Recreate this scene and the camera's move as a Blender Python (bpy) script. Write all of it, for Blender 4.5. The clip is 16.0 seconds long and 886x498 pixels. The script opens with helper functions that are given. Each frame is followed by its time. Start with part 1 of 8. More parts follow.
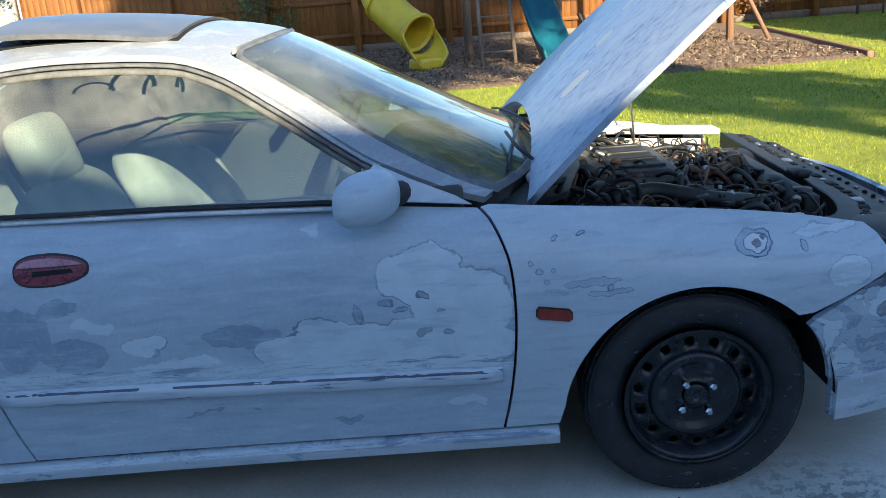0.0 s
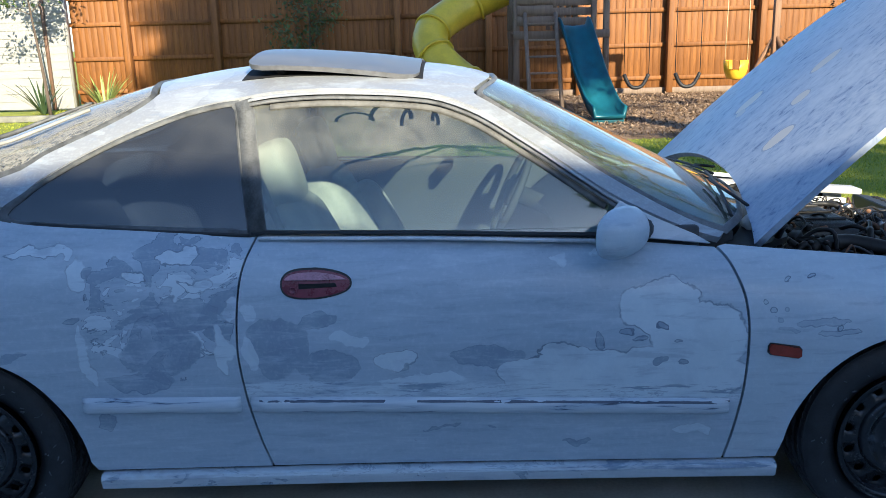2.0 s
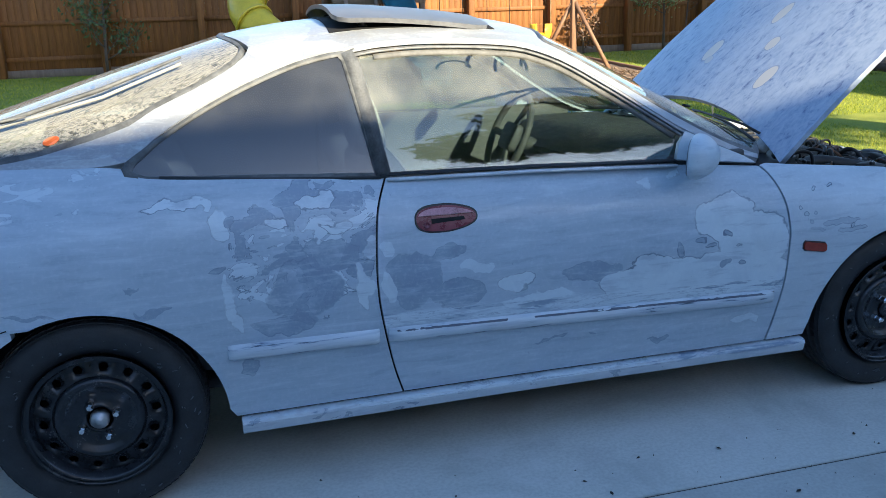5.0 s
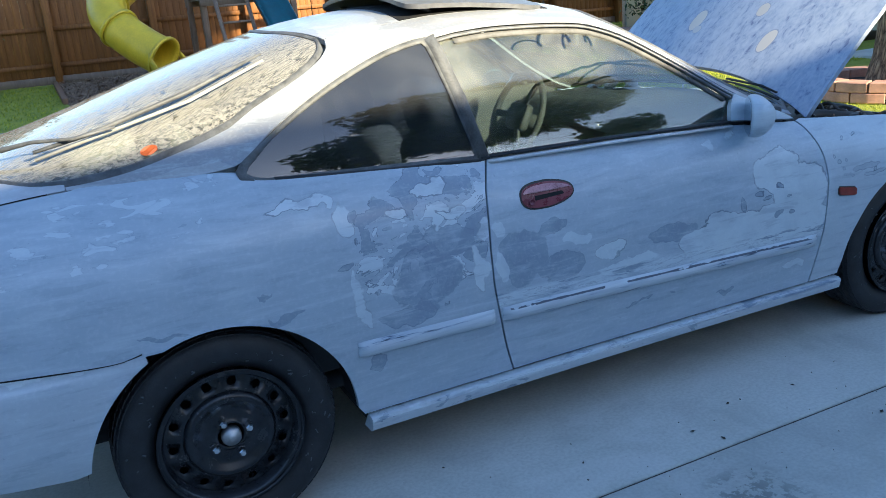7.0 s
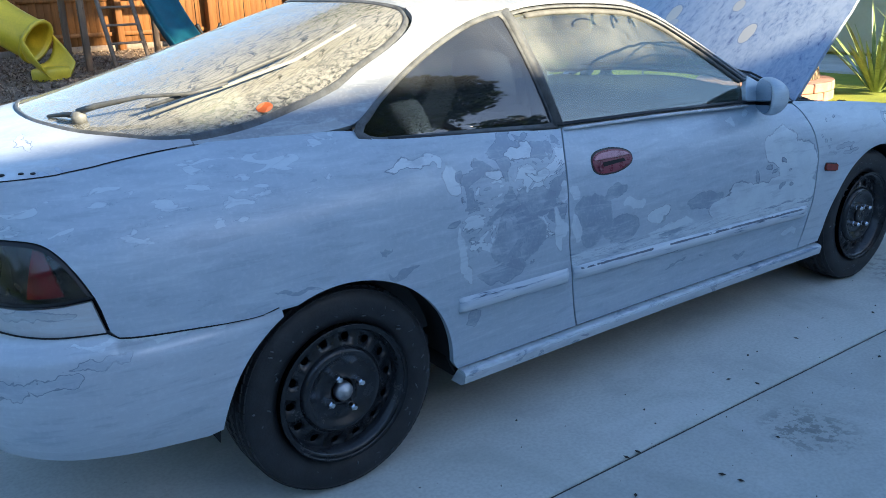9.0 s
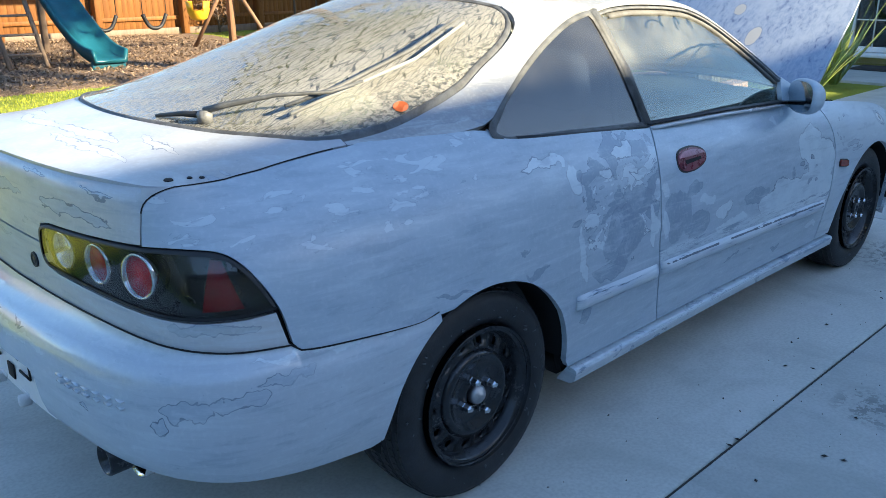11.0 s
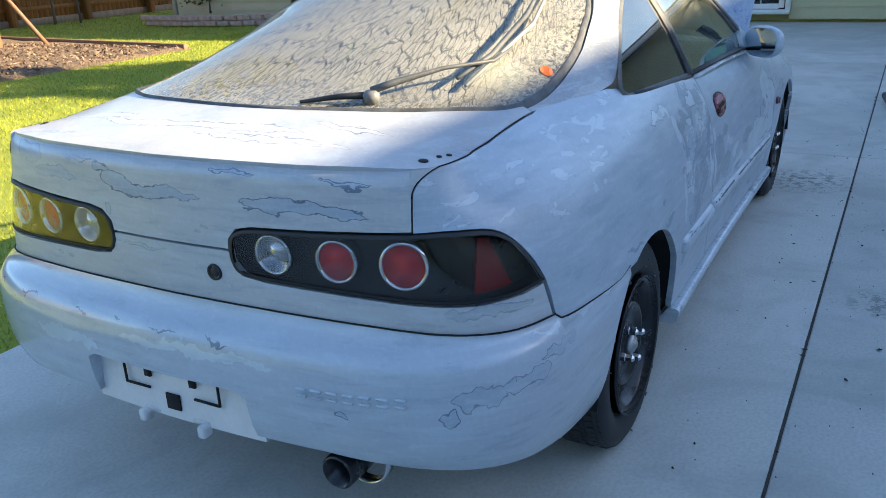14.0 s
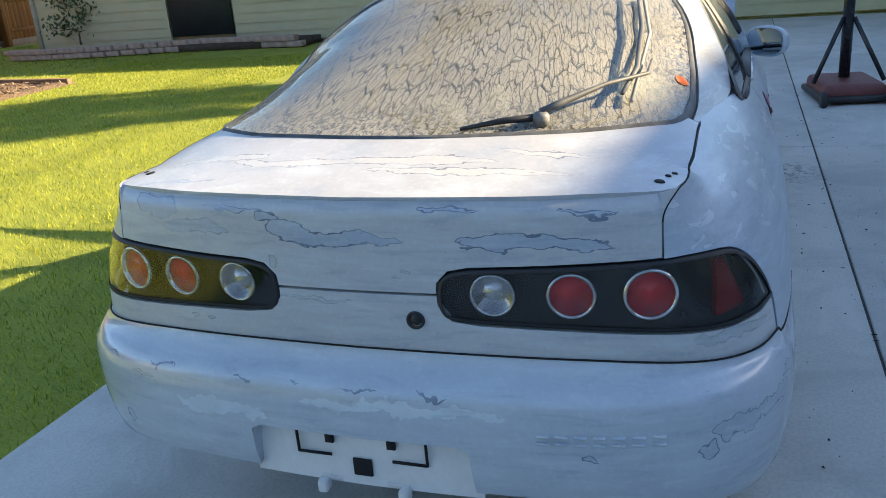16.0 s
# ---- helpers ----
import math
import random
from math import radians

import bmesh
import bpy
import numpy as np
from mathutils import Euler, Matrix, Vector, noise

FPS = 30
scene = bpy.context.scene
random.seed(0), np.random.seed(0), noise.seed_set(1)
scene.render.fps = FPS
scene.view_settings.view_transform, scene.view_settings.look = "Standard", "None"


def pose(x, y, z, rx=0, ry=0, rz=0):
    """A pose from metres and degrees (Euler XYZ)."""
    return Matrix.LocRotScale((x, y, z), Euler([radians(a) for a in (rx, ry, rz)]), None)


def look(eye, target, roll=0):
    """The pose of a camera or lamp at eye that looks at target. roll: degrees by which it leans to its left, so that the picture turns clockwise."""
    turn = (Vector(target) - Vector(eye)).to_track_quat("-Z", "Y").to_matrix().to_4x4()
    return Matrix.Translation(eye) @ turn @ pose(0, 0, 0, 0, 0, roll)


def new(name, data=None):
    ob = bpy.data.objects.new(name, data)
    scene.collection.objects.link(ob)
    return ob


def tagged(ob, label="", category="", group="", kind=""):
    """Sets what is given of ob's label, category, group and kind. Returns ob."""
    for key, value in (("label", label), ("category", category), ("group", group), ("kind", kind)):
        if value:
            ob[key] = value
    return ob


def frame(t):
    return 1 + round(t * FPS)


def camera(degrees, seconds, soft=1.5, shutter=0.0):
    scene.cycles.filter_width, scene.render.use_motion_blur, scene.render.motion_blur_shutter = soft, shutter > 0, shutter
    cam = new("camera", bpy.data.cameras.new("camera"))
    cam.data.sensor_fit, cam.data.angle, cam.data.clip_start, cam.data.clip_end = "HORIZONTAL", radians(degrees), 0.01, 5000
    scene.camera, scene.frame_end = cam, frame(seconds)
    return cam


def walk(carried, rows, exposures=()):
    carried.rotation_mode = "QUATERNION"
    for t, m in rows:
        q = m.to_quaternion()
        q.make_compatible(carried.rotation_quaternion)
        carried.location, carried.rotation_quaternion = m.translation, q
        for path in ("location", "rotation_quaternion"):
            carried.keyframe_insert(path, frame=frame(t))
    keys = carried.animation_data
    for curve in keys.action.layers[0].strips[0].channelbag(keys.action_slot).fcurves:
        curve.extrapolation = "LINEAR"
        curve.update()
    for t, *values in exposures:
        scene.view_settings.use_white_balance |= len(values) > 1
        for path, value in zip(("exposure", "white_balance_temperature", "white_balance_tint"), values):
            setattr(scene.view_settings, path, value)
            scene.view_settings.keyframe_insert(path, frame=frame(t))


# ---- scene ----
cam = camera(56.0, 16.0, 0.5)
EXPOSURES = [(0.0, 1.77, 5450, 6), (1.5, 1.76, 5320, 6), (2.0, 1.56, 5230, 8), (3.5, 1.54, 5180, 8), (4.0, 1.71, 5280, 8), (6.5, 2.02, 5480, 6), (8.5, 2.09, 5560, 6), (10.0, 2.04, 5580, 6), (12.5, 2.16, 5800, 7), (14.5, 2.16, 6020, 9), (16.0, 1.96, 6280, 10)]
PATH = [
    (0, (0.68, -2.746, 1.358), (0.66, -0.841, 0.749), -4.6),
    (0.5, (0.545, -2.756, 1.359), (0.534, -0.85, 0.752), -4.3),
    (1, (0.363, -2.826, 1.373), (0.352, -0.923, 0.757), -3.9),
    (1.5, (0.193, -2.887, 1.367), (0.179, -0.982, 0.759), -3.8),
    (2, (0.059, -2.894, 1.375), (0.038, -0.956, 0.884), -1.5),
    (2.5, (-0.115, -2.912, 1.37), (-0.057, -0.968, 0.905), -0.7),
    (3, (-0.262, -2.963, 1.393), (-0.175, -1.023, 0.914), -0.1),
    (3.5, (-0.455, -3.039, 1.382), (-0.232, -1.111, 0.898), 0.1),
    (4, (-0.605, -3.045, 1.366), (-0.297, -1.139, 0.842), -0.8),
    (6.5, (-1.39, -2.891, 1.355), (-0.63, -1.142, 0.752), -3.4),
    (7, (-1.565, -2.81, 1.364), (-0.764, -1.08, 0.759), -4.6),
    (7.5, (-1.696, -2.751, 1.357), (-0.885, -1.025, 0.756), -4.2),
    (8, (-1.857, -2.713, 1.342), (-0.993, -1.012, 0.742), -2.8),
    (8.5, (-2.059, -2.666, 1.33), (-1.044, -1.053, 0.726), -2.3),
    (9, (-2.215, -2.582, 1.32), (-1.11, -1.034, 0.701), -1.7),
    (9.5, (-2.377, -2.453, 1.333), (-1.199, -0.961, 0.711), -1.9),
    (10, (-2.508, -2.347, 1.335), (-1.303, -0.874, 0.719), -0.9),
    (12.5, (-3.024, -1.781, 1.328), (-1.474, -0.709, 0.658), -2.0),
    (13, (-3.157, -1.659, 1.336), (-1.572, -0.642, 0.663), -2.6),
    (13.5, (-3.257, -1.536, 1.333), (-1.66, -0.546, 0.649), -2.7),
    (14, (-3.293, -1.368, 1.322), (-1.655, -0.447, 0.638), -2.7),
    (14.5, (-3.317, -1.211, 1.331), (-1.653, -0.364, 0.614), -4.5),
    (15, (-3.356, -1.075, 1.331), (-1.673, -0.285, 0.594), -3.9),
    (15.5, (-3.425, -0.867, 1.347), (-1.695, -0.192, 0.604), -4.7),
    (16, (-3.455, -0.711, 1.36), (-1.687, -0.059, 0.69), -4.9),
]
walk(cam, [(t, look(eye, target, roll)) for t, eye, target, roll in PATH], EXPOSURES)

# ---- world and sun ----
SUN_DIR = Vector((0.41, -1.0, 0.46)).normalized()      # towards the sun, in the afternoon
world = bpy.data.worlds.new("sky")
scene.world = world
world.use_nodes = True
wn = world.node_tree
wn.nodes.clear()
sky = wn.nodes.new("ShaderNodeTexSky")
sky.sky_type = "NISHITA"
sky.sun_disc = False
sky.sun_elevation = math.asin(SUN_DIR.z)
sky.sun_rotation = math.atan2(SUN_DIR.x, SUN_DIR.y)
sky.dust_density = 0.6
sky.ozone_density = 1.5
bg = wn.nodes.new("ShaderNodeBackground")
bg.inputs["Strength"].default_value = 0.08
wout = wn.nodes.new("ShaderNodeOutputWorld")
wn.links.new(sky.outputs[0], bg.inputs[0])
wn.links.new(bg.outputs[0], wout.inputs[0])

sun_data = bpy.data.lights.new("sun", "SUN")
sun_data.energy = 5.0
sun_data.angle = radians(0.5)
sun_data.color = (1.0, 0.77, 0.46)
sun = new("sun", sun_data)
sun.matrix_world = look(SUN_DIR * 60, (0, 0, 0))

# ---- materials ----


class Nodes:
    """A small helper to write node materials."""

    def __init__(self, name):
        self.mat = bpy.data.materials.new(name)
        self.mat.use_nodes = True
        self.t = self.mat.node_tree
        self.bsdf = self.t.nodes["Principled BSDF"]
        self.out = self.t.nodes["Material Output"]
        self.xyz = None

    def node(self, kind, **values):
        n = self.t.nodes.new("ShaderNode" + kind)
        for key, value in values.items():
            self.put(n, key, value)
        return n

    def put(self, n, key, value):
        socket = n.inputs[int(key[1:])] if key[0] == "i" and key[1:].isdigit() else n.inputs[key.replace("_", " ")]
        if hasattr(value, "is_linked"):
            self.t.links.new(value, socket)
        else:
            socket.default_value = value

    def coords(self):
        if self.xyz is None:
            self.xyz = self.t.nodes.new("ShaderNodeTexCoord").outputs["Object"]
        return self.xyz

    def stretch(self, scale, offset=(0, 0, 0), turn=(0, 0, 0)):
        m = self.t.nodes.new("ShaderNodeMapping")
        m.inputs["Scale"].default_value = scale
        m.inputs["Location"].default_value = offset
        m.inputs["Rotation"].default_value = turn
        self.t.links.new(self.coords(), m.inputs["Vector"])
        return m.outputs[0]

    def noise(self, scale, detail=4.0, rough=0.55, distortion=0.0, vector=None):
        n = self.node("TexNoise", Scale=scale, Detail=detail, Roughness=rough, Distortion=distortion)
        self.t.links.new(vector if vector is not None else self.coords(), n.inputs["Vector"])
        return n.outputs["Fac"]

    def ramp(self, fac, stops):
        n = self.t.nodes.new("ShaderNodeValToRGB")
        e = n.color_ramp.elements
        while len(e) < len(stops):
            e.new(0.5)
        for el, (p, c) in zip(e, stops):
            el.position = p
            el.color = (*c, 1) if isinstance(c, tuple) else (c, c, c, 1)
        self.t.links.new(fac, n.inputs[0])
        return n.outputs[0]

    def math(self, op, a, b=0.0, clamp=False):
        n = self.t.nodes.new("ShaderNodeMath")
        n.operation, n.use_clamp = op, clamp
        self.put(n, "i0", a)
        self.put(n, "i1", b)
        return n.outputs[0]

    def mix(self, fac, a, b):
        n = self.t.nodes.new("ShaderNodeMix")
        n.data_type = "RGBA"
        for idx, v in ((0, fac), (6, a), (7, b)):
            if hasattr(v, "is_linked"):
                self.t.links.new(v, n.inputs[idx])
            else:
                n.inputs[idx].default_value = (*v, 1) if isinstance(v, tuple) else v
        return n.outputs[2]

    def split(self, vector=None):
        n = self.t.nodes.new("ShaderNodeSeparateXYZ")
        self.t.links.new(vector if vector is not None else self.coords(), n.inputs[0])
        return n.outputs

    def bump(self, height, strength=0.2, distance=0.005):
        n = self.node("Bump", Strength=strength, Distance=distance, Height=height)
        self.t.links.new(n.outputs[0], self.bsdf.inputs["Normal"])

    def set(self, **values):
        for key, value in values.items():
            if isinstance(value, tuple) and len(value) == 3:
                value = (*value, 1)
            self.put(self.bsdf, key, value)
        return self.mat


def plain(name, color, rough=0.6, metal=0.0, vary=0.25, scale=8.0, bump=0.0, spec=0.5):
    """A simple surface with grain at two scales."""
    m = Nodes(name)
    big, small = m.noise(scale, 4), m.noise(scale * 9, 3)
    dark = tuple(c * (1 - vary) for c in color)
    light = tuple(min(1, c * (1 + vary)) for c in color)
    fac = m.math("MULTIPLY_ADD", big, 0.7)
    m.t.links.new(m.math("MULTIPLY", small, 0.3), fac.node.inputs[2])
    col = m.ramp(fac, [(0.3, dark), (0.7, light)])
    r = m.ramp(fac, [(0.2, max(0.02, rough - 0.1)), (0.8, min(1, rough + 0.1))])
    if bump:
        m.bump(small, bump)
    return m.set(Base_Color=col, Roughness=r, Metallic=metal, Specular_IOR_Level=spec)


LIGHT_PRIMER, MID_PRIMER, DARK_PRIMER, EDGE_LINE = (0.60, 0.675, 0.73), (0.42, 0.495, 0.58), (0.245, 0.305, 0.40), (0.06, 0.09, 0.155)


RING = 0.0033      # width of the feathered rings


def warped(m, offset, coarse=0.05, fine=0.022, scale=5.0, stretch=(1, 1, 1)):
    """The place, pushed about by noise at two sizes, for coastline-like edges."""
    out = m.coords()
    for k, (amp, sc) in enumerate(((coarse, scale), (fine, scale * 4.2), (fine * 0.12, scale * 15.0))):
        n = m.node("TexNoise", Scale=sc, Detail=2.0, Roughness=0.5)
        m.t.links.new(m.stretch(stretch, (offset[0] + 3 * k, offset[1], offset[2])), n.inputs["Vector"])
        mid = m.node("VectorMath")
        mid.operation = "SUBTRACT"
        m.t.links.new(n.outputs["Color"], mid.inputs[0])
        mid.inputs[1].default_value = (0.5, 0.5, 0.5)
        add = m.node("VectorMath")
        add.operation = "MULTIPLY_ADD"
        m.t.links.new(mid.outputs[0], add.inputs[0])
        add.inputs[1].default_value = (2 * amp,) * 3
        m.t.links.new(out, add.inputs[2])
        out = add.outputs[0]
    return out


def blobs(m, vector, ovals):
    """Nearest of several ovals (x, y, z, rx, ry, rz): below 1 inside."""
    field = None
    for cx, cy, cz, rx, ry, rz in ovals:
        mp = m.t.nodes.new("ShaderNodeMapping")
        mp.inputs["Scale"].default_value = (1 / rx, 1 / ry, 1 / rz)
        mp.inputs["Location"].default_value = (-cx / rx, -cy / ry, -cz / rz)
        m.t.links.new(vector, mp.inputs["Vector"])
        ln = m.node("VectorMath")
        ln.operation = "LENGTH"
        m.t.links.new(mp.outputs[0], ln.inputs[0])
        d = ln.outputs["Value"]
        field = d if field is None else m.math("MINIMUM", field, d)
    return field


def flank(*ovals):
    """Ovals on a side of the car, given as (x, z, rx, rz)."""
    return [(x, 0.0, z, rx, 50.0, rz) for x, z, rx, rz in ovals]


def tailward(*ovals):
    """Ovals on the tail, given as (y, z, ry, rz)."""
    return [(0.0, y, z, 50.0, ry, rz) for y, z, ry, rz in ovals]


def paint(name, offset, base=MID_PRIMER, layers=(), grain=0.0, grain_in=None, flecks=None, scale=4.5, rough=0.40, coarse=0.05, fine=0.022, warp=5.0, streaks=None, coat=0.40, shine=0.20, squash=(1, 1, 1)):
    """Sanded car paint. layers: (colour, ring strength, ovals) of filler and old paint with thin feathered rings round them.
    grain: strength of the cloudy sand-through inside grain_in; flecks: where small pale sanded spots lie; streaks: (z, slope, height) of a scraped band."""
    m = Nodes(name)
    w = warped(m, offset, coarse, fine, warp, squash)
    x, y, z = m.split()
    col = m.mix(m.ramp(m.noise(1.6, 4), [(0.3, 0.0), (0.75, 0.45)]), base, tuple(c * 0.80 for c in base))
    col = m.mix(m.ramp(m.noise(7.0, 4, 0.6), [(0.45, 0.0), (0.75, 0.30)]), col, tuple(min(1, c * 1.14) for c in base))
    if grain:
        n = m.noise(scale, 5, 0.55, 1.0, m.stretch((1, 1, 1.3), offset))
        if grain_in:
            g = m.ramp(blobs(m, w, grain_in), [(0.75, 1.0), (1.0, 0.0)])
            n = m.math("ADD", m.math("MULTIPLY", m.math("SUBTRACT", n, 0.5), g), 0.5)
        for at, colour, sign in ((0.5 + 0.09 / grain, LIGHT_PRIMER, 1), (0.5 - 0.08 / grain, DARK_PRIMER, -1)):
            d = m.math("MULTIPLY", m.math("SUBTRACT", n, at), sign)
            col = m.mix(m.ramp(m.math("ADD", d, 0.5), [(0.498, 0.0), (0.506, 0.85)]), col, colour)
            ring = m.math("LESS_THAN", m.math("ABSOLUTE", d), 0.004)
            col = m.mix(m.math("MULTIPLY", ring, m.math("MULTIPLY", m.noise(11, 2), 1.2, True)), col, EDGE_LINE)
    for colour, ring, ovals in layers:
        f = blobs(m, w, ovals)
        inside = m.ramp(m.math("MULTIPLY", f, 0.5), [(0.470, 0.92), (0.500, 0.0)])
        inside = m.math("MULTIPLY", inside, m.ramp(m.noise(14.0, 4, 0.6, 0.5), [(0.30, 0.55), (0.60, 1.0)]))
        col = m.mix(inside, col, colour)
        if ring:
            core = blobs(m, w, [(*o[:3], *(max(r - RING, 0.3 * r) for r in o[3:])) for o in ovals])
            near = m.math("MULTIPLY", m.ramp(m.math("MULTIPLY", f, 0.5), [(0.490, 1.0), (0.504, 0.0)]), m.ramp(m.math("MULTIPLY", core, 0.5), [(0.490, 0.0), (0.504, 1.0)]))
            gate = m.ramp(m.noise(6.0, 3), [(0.36, 0.18), (0.56, 1.0)])
            col = m.mix(m.math("MULTIPLY", m.math("MULTIPLY", near, gate), ring), col, EDGE_LINE)
    if flecks:
        g = m.ramp(blobs(m, w, flecks), [(0.7, 0.0), (1.0, 0.16)])
        s = m.math("SUBTRACT", m.noise(14.0, 3, 0.55, 0.8, m.stretch((0.8, 1, 2.2), (9, offset[0], 2))), g)
        col = m.mix(m.ramp(s, [(0.595, 0.0), (0.625, 0.65)]), col, LIGHT_PRIMER)
        ring = m.math("LESS_THAN", m.math("ABSOLUTE", m.math("SUBTRACT", s, 0.597)), 0.005)
        col = m.mix(m.math("MULTIPLY", ring, 0.5), col, DARK_PRIMER)
    if streaks:
        at, slope, high = streaks
        d = m.math("ABSOLUTE", m.math("SUBTRACT", m.math("ADD", z, m.math("MULTIPLY", x, slope)), at))
        band = m.ramp(m.math("DIVIDE", d, high), [(0.5, 1.0), (1.0, 0.0)])
        s = m.noise(3.4, 6, 0.65, 0.6, m.stretch((1.0, 1.0, 9.0), offset))
        col = m.mix(m.math("MULTIPLY", band, m.ramp(s, [(0.44, 0.0), (0.50, 0.8)])), col, LIGHT_PRIMER)
        col = m.mix(m.math("MULTIPLY", band, m.ramp(s, [(0.39, 0.9), (0.42, 0.0)])), col, (0.20, 0.26, 0.36))
        ring = m.math("LESS_THAN", m.math("ABSOLUTE", m.math("SUBTRACT", s, 0.545)), 0.010)
        col = m.mix(m.math("MULTIPLY", m.math("MULTIPLY", band, ring), 0.6), col, DARK_PRIMER)
    marks = m.noise(6.0, 5, 0.65, 0.4, m.stretch((1.0, 1.0, 7.0), (offset[2], 1, 4)))
    col = m.mix(m.ramp(marks, [(0.52, 0.0), (0.66, 0.38)]), col, LIGHT_PRIMER)
    col = m.mix(m.ramp(marks, [(0.36, 0.34), (0.46, 0.0)]), col, DARK_PRIMER)
    fine_n = m.noise(95, 3)
    col = m.mix(m.ramp(fine_n, [(0.50, 0.0), (0.9, 0.22)]), col, (0.82, 0.85, 0.88))
    pits = m.noise(70, 2, 0.5, 0.0, m.stretch((1, 1, 1), (5, 2, 8)))
    col = m.mix(m.ramp(pits, [(0.74, 0.0), (0.78, 0.5)]), col, DARK_PRIMER)
    rg = m.math("ADD", m.math("MULTIPLY", m.noise(9, 4), 0.30), rough - 0.15)
    m.bump(m.noise(45, 2), 0.03, 0.002)
    return m.set(Base_Color=col, Roughness=rg, Specular_IOR_Level=0.5, Coat_Weight=coat, Coat_Roughness=shine)


PAINT_DOOR = paint("door_paint", (1.3, 0.4, 2.2), coarse=0.045, fine=0.020, warp=6.0, streaks=(0.472, 0.030, 0.030), layers=(
    (DARK_PRIMER, 0.25, flank((-0.40, 0.60, 0.085, 0.095), (-0.27, 0.535, 0.085, 0.04), (-0.30, 0.665, 0.05, 0.025), (0.16, 0.57, 0.10, 0.035))),
    (LIGHT_PRIMER, 0.0, flank((-0.215, 0.615, 0.045, 0.020), (-0.485, 0.575, 0.022, 0.045), (-0.475, 0.69, 0.02, 0.02), (-0.02, 0.50, 0.12, 0.02))),
    (LIGHT_PRIMER, 0.75, flank((-0.085, 0.562, 0.065, 0.034))),
    (LIGHT_PRIMER, 0.75, flank((0.60, 0.68, 0.10, 0.075), (0.69, 0.60, 0.13, 0.10), (0.64, 0.50, 0.19, 0.09), (0.40, 0.515, 0.15, 0.065), (0.255, 0.515, 0.07, 0.045), (0.345, 0.575, 0.06, 0.03))),
    (DARK_PRIMER, 0.6, flank((0.435, 0.60, 0.014, 0.024), (0.505, 0.622, 0.014, 0.010), (0.535, 0.603, 0.022, 0.008), (0.597, 0.632, 0.013, 0.008), (0.632, 0.597, 0.007, 0.008), (0.590, 0.545, 0.016, 0.013), (0.650, 0.538, 0.014, 0.008))),
    (DARK_PRIMER, 0.2, flank((0.02, 0.352, 0.05, 0.006), (0.16, 0.357, 0.012, 0.006), (0.40, 0.315, 0.03, 0.012))),
    (LIGHT_PRIMER, 0.35, flank((0.70, 0.345, 0.06, 0.02), (0.33, 0.80, 0.03, 0.014), (0.44, 0.815, 0.03, 0.008)))))
PAINT_QUARTER = paint("quarter_paint", (4.1, 2.0, 0.6), scale=8.5, grain=1.7, coarse=0.05, fine=0.022, warp=6.0,
    grain_in=flank((-0.70, 0.70, 0.22, 0.22), (-0.62, 0.80, 0.20, 0.10)),
    flecks=[(-1.55, -0.75, 0.86, 0.42, 0.2, 0.11), (-1.95, -0.66, 0.86, 0.14, 0.2, 0.09), (-1.35, -0.8, 0.93, 0.3, 0.2, 0.05)], layers=(
    (DARK_PRIMER, 0.35, flank((-0.71, 0.60, 0.11, 0.085), (-0.62, 0.70, 0.09, 0.05), (-0.78, 0.51, 0.10, 0.03))),
    (LIGHT_PRIMER, 0.7, flank((-1.02, 0.862, 0.095, 0.018), (-0.915, 0.80, 0.030, 0.05), (-0.66, 0.845, 0.05, 0.022), (-0.60, 0.785, 0.06, 0.018), (-0.76, 0.79, 0.03, 0.02))),
    (LIGHT_PRIMER, 0.45, flank((-0.905, 0.57, 0.018, 0.09), (-0.545, 0.60, 0.022, 0.08), (-0.50, 0.71, 0.02, 0.04))),
    (DARK_PRIMER, 0.8, flank((-0.93, 0.672, 0.030, 0.012), (-0.885, 0.80, 0.012, 0.012))),
    (DARK_PRIMER, 0.0, flank((-1.16, 0.645, 0.018, 0.004), (-1.40, 0.63, 0.05, 0.008), (-1.10, 0.60, 0.05, 0.012))),
    (DARK_PRIMER, 0.3, flank((-0.87, 0.39, 0.03, 0.022)))))
PAINT_FENDER = paint("fender_paint", (7.7, 1.0, 3.0), coarse=0.018, fine=0.010, warp=9.0, base=(0.49, 0.56, 0.63), layers=(
    (LIGHT_PRIMER, 0.45, flank((1.66, 0.60, 0.06, 0.04), (1.62, 0.70, 0.10, 0.012))),
    ((0.36, 0.42, 0.51), 0.55, flank((1.02, 0.640, 0.075, 0.011), (1.06, 0.61, 0.06, 0.010), (0.93, 0.62, 0.03, 0.008))),
    ((0.36, 0.43, 0.52), 0.95, flank((0.935, 0.742, 0.011, 0.006), (0.995, 0.752, 0.014, 0.006), (0.885, 0.672, 0.009, 0.010), (0.905, 0.648, 0.009, 0.008), (0.865, 0.695, 0.008, 0.010), (0.925, 0.675, 0.008, 0.007), (1.545, 0.672, 0.010, 0.013), (1.065, 0.625, 0.008, 0.008))),
    ((0.34, 0.41, 0.51), 0.95, flank((1.425, 0.692, 0.048, 0.028))),
    ((0.72, 0.74, 0.76), 0.95, flank((1.430, 0.692, 0.034, 0.019))),
    ((0.03, 0.04, 0.07), 0.0, flank((1.432, 0.690, 0.010, 0.007), (1.450, 0.699, 0.007, 0.005)))))
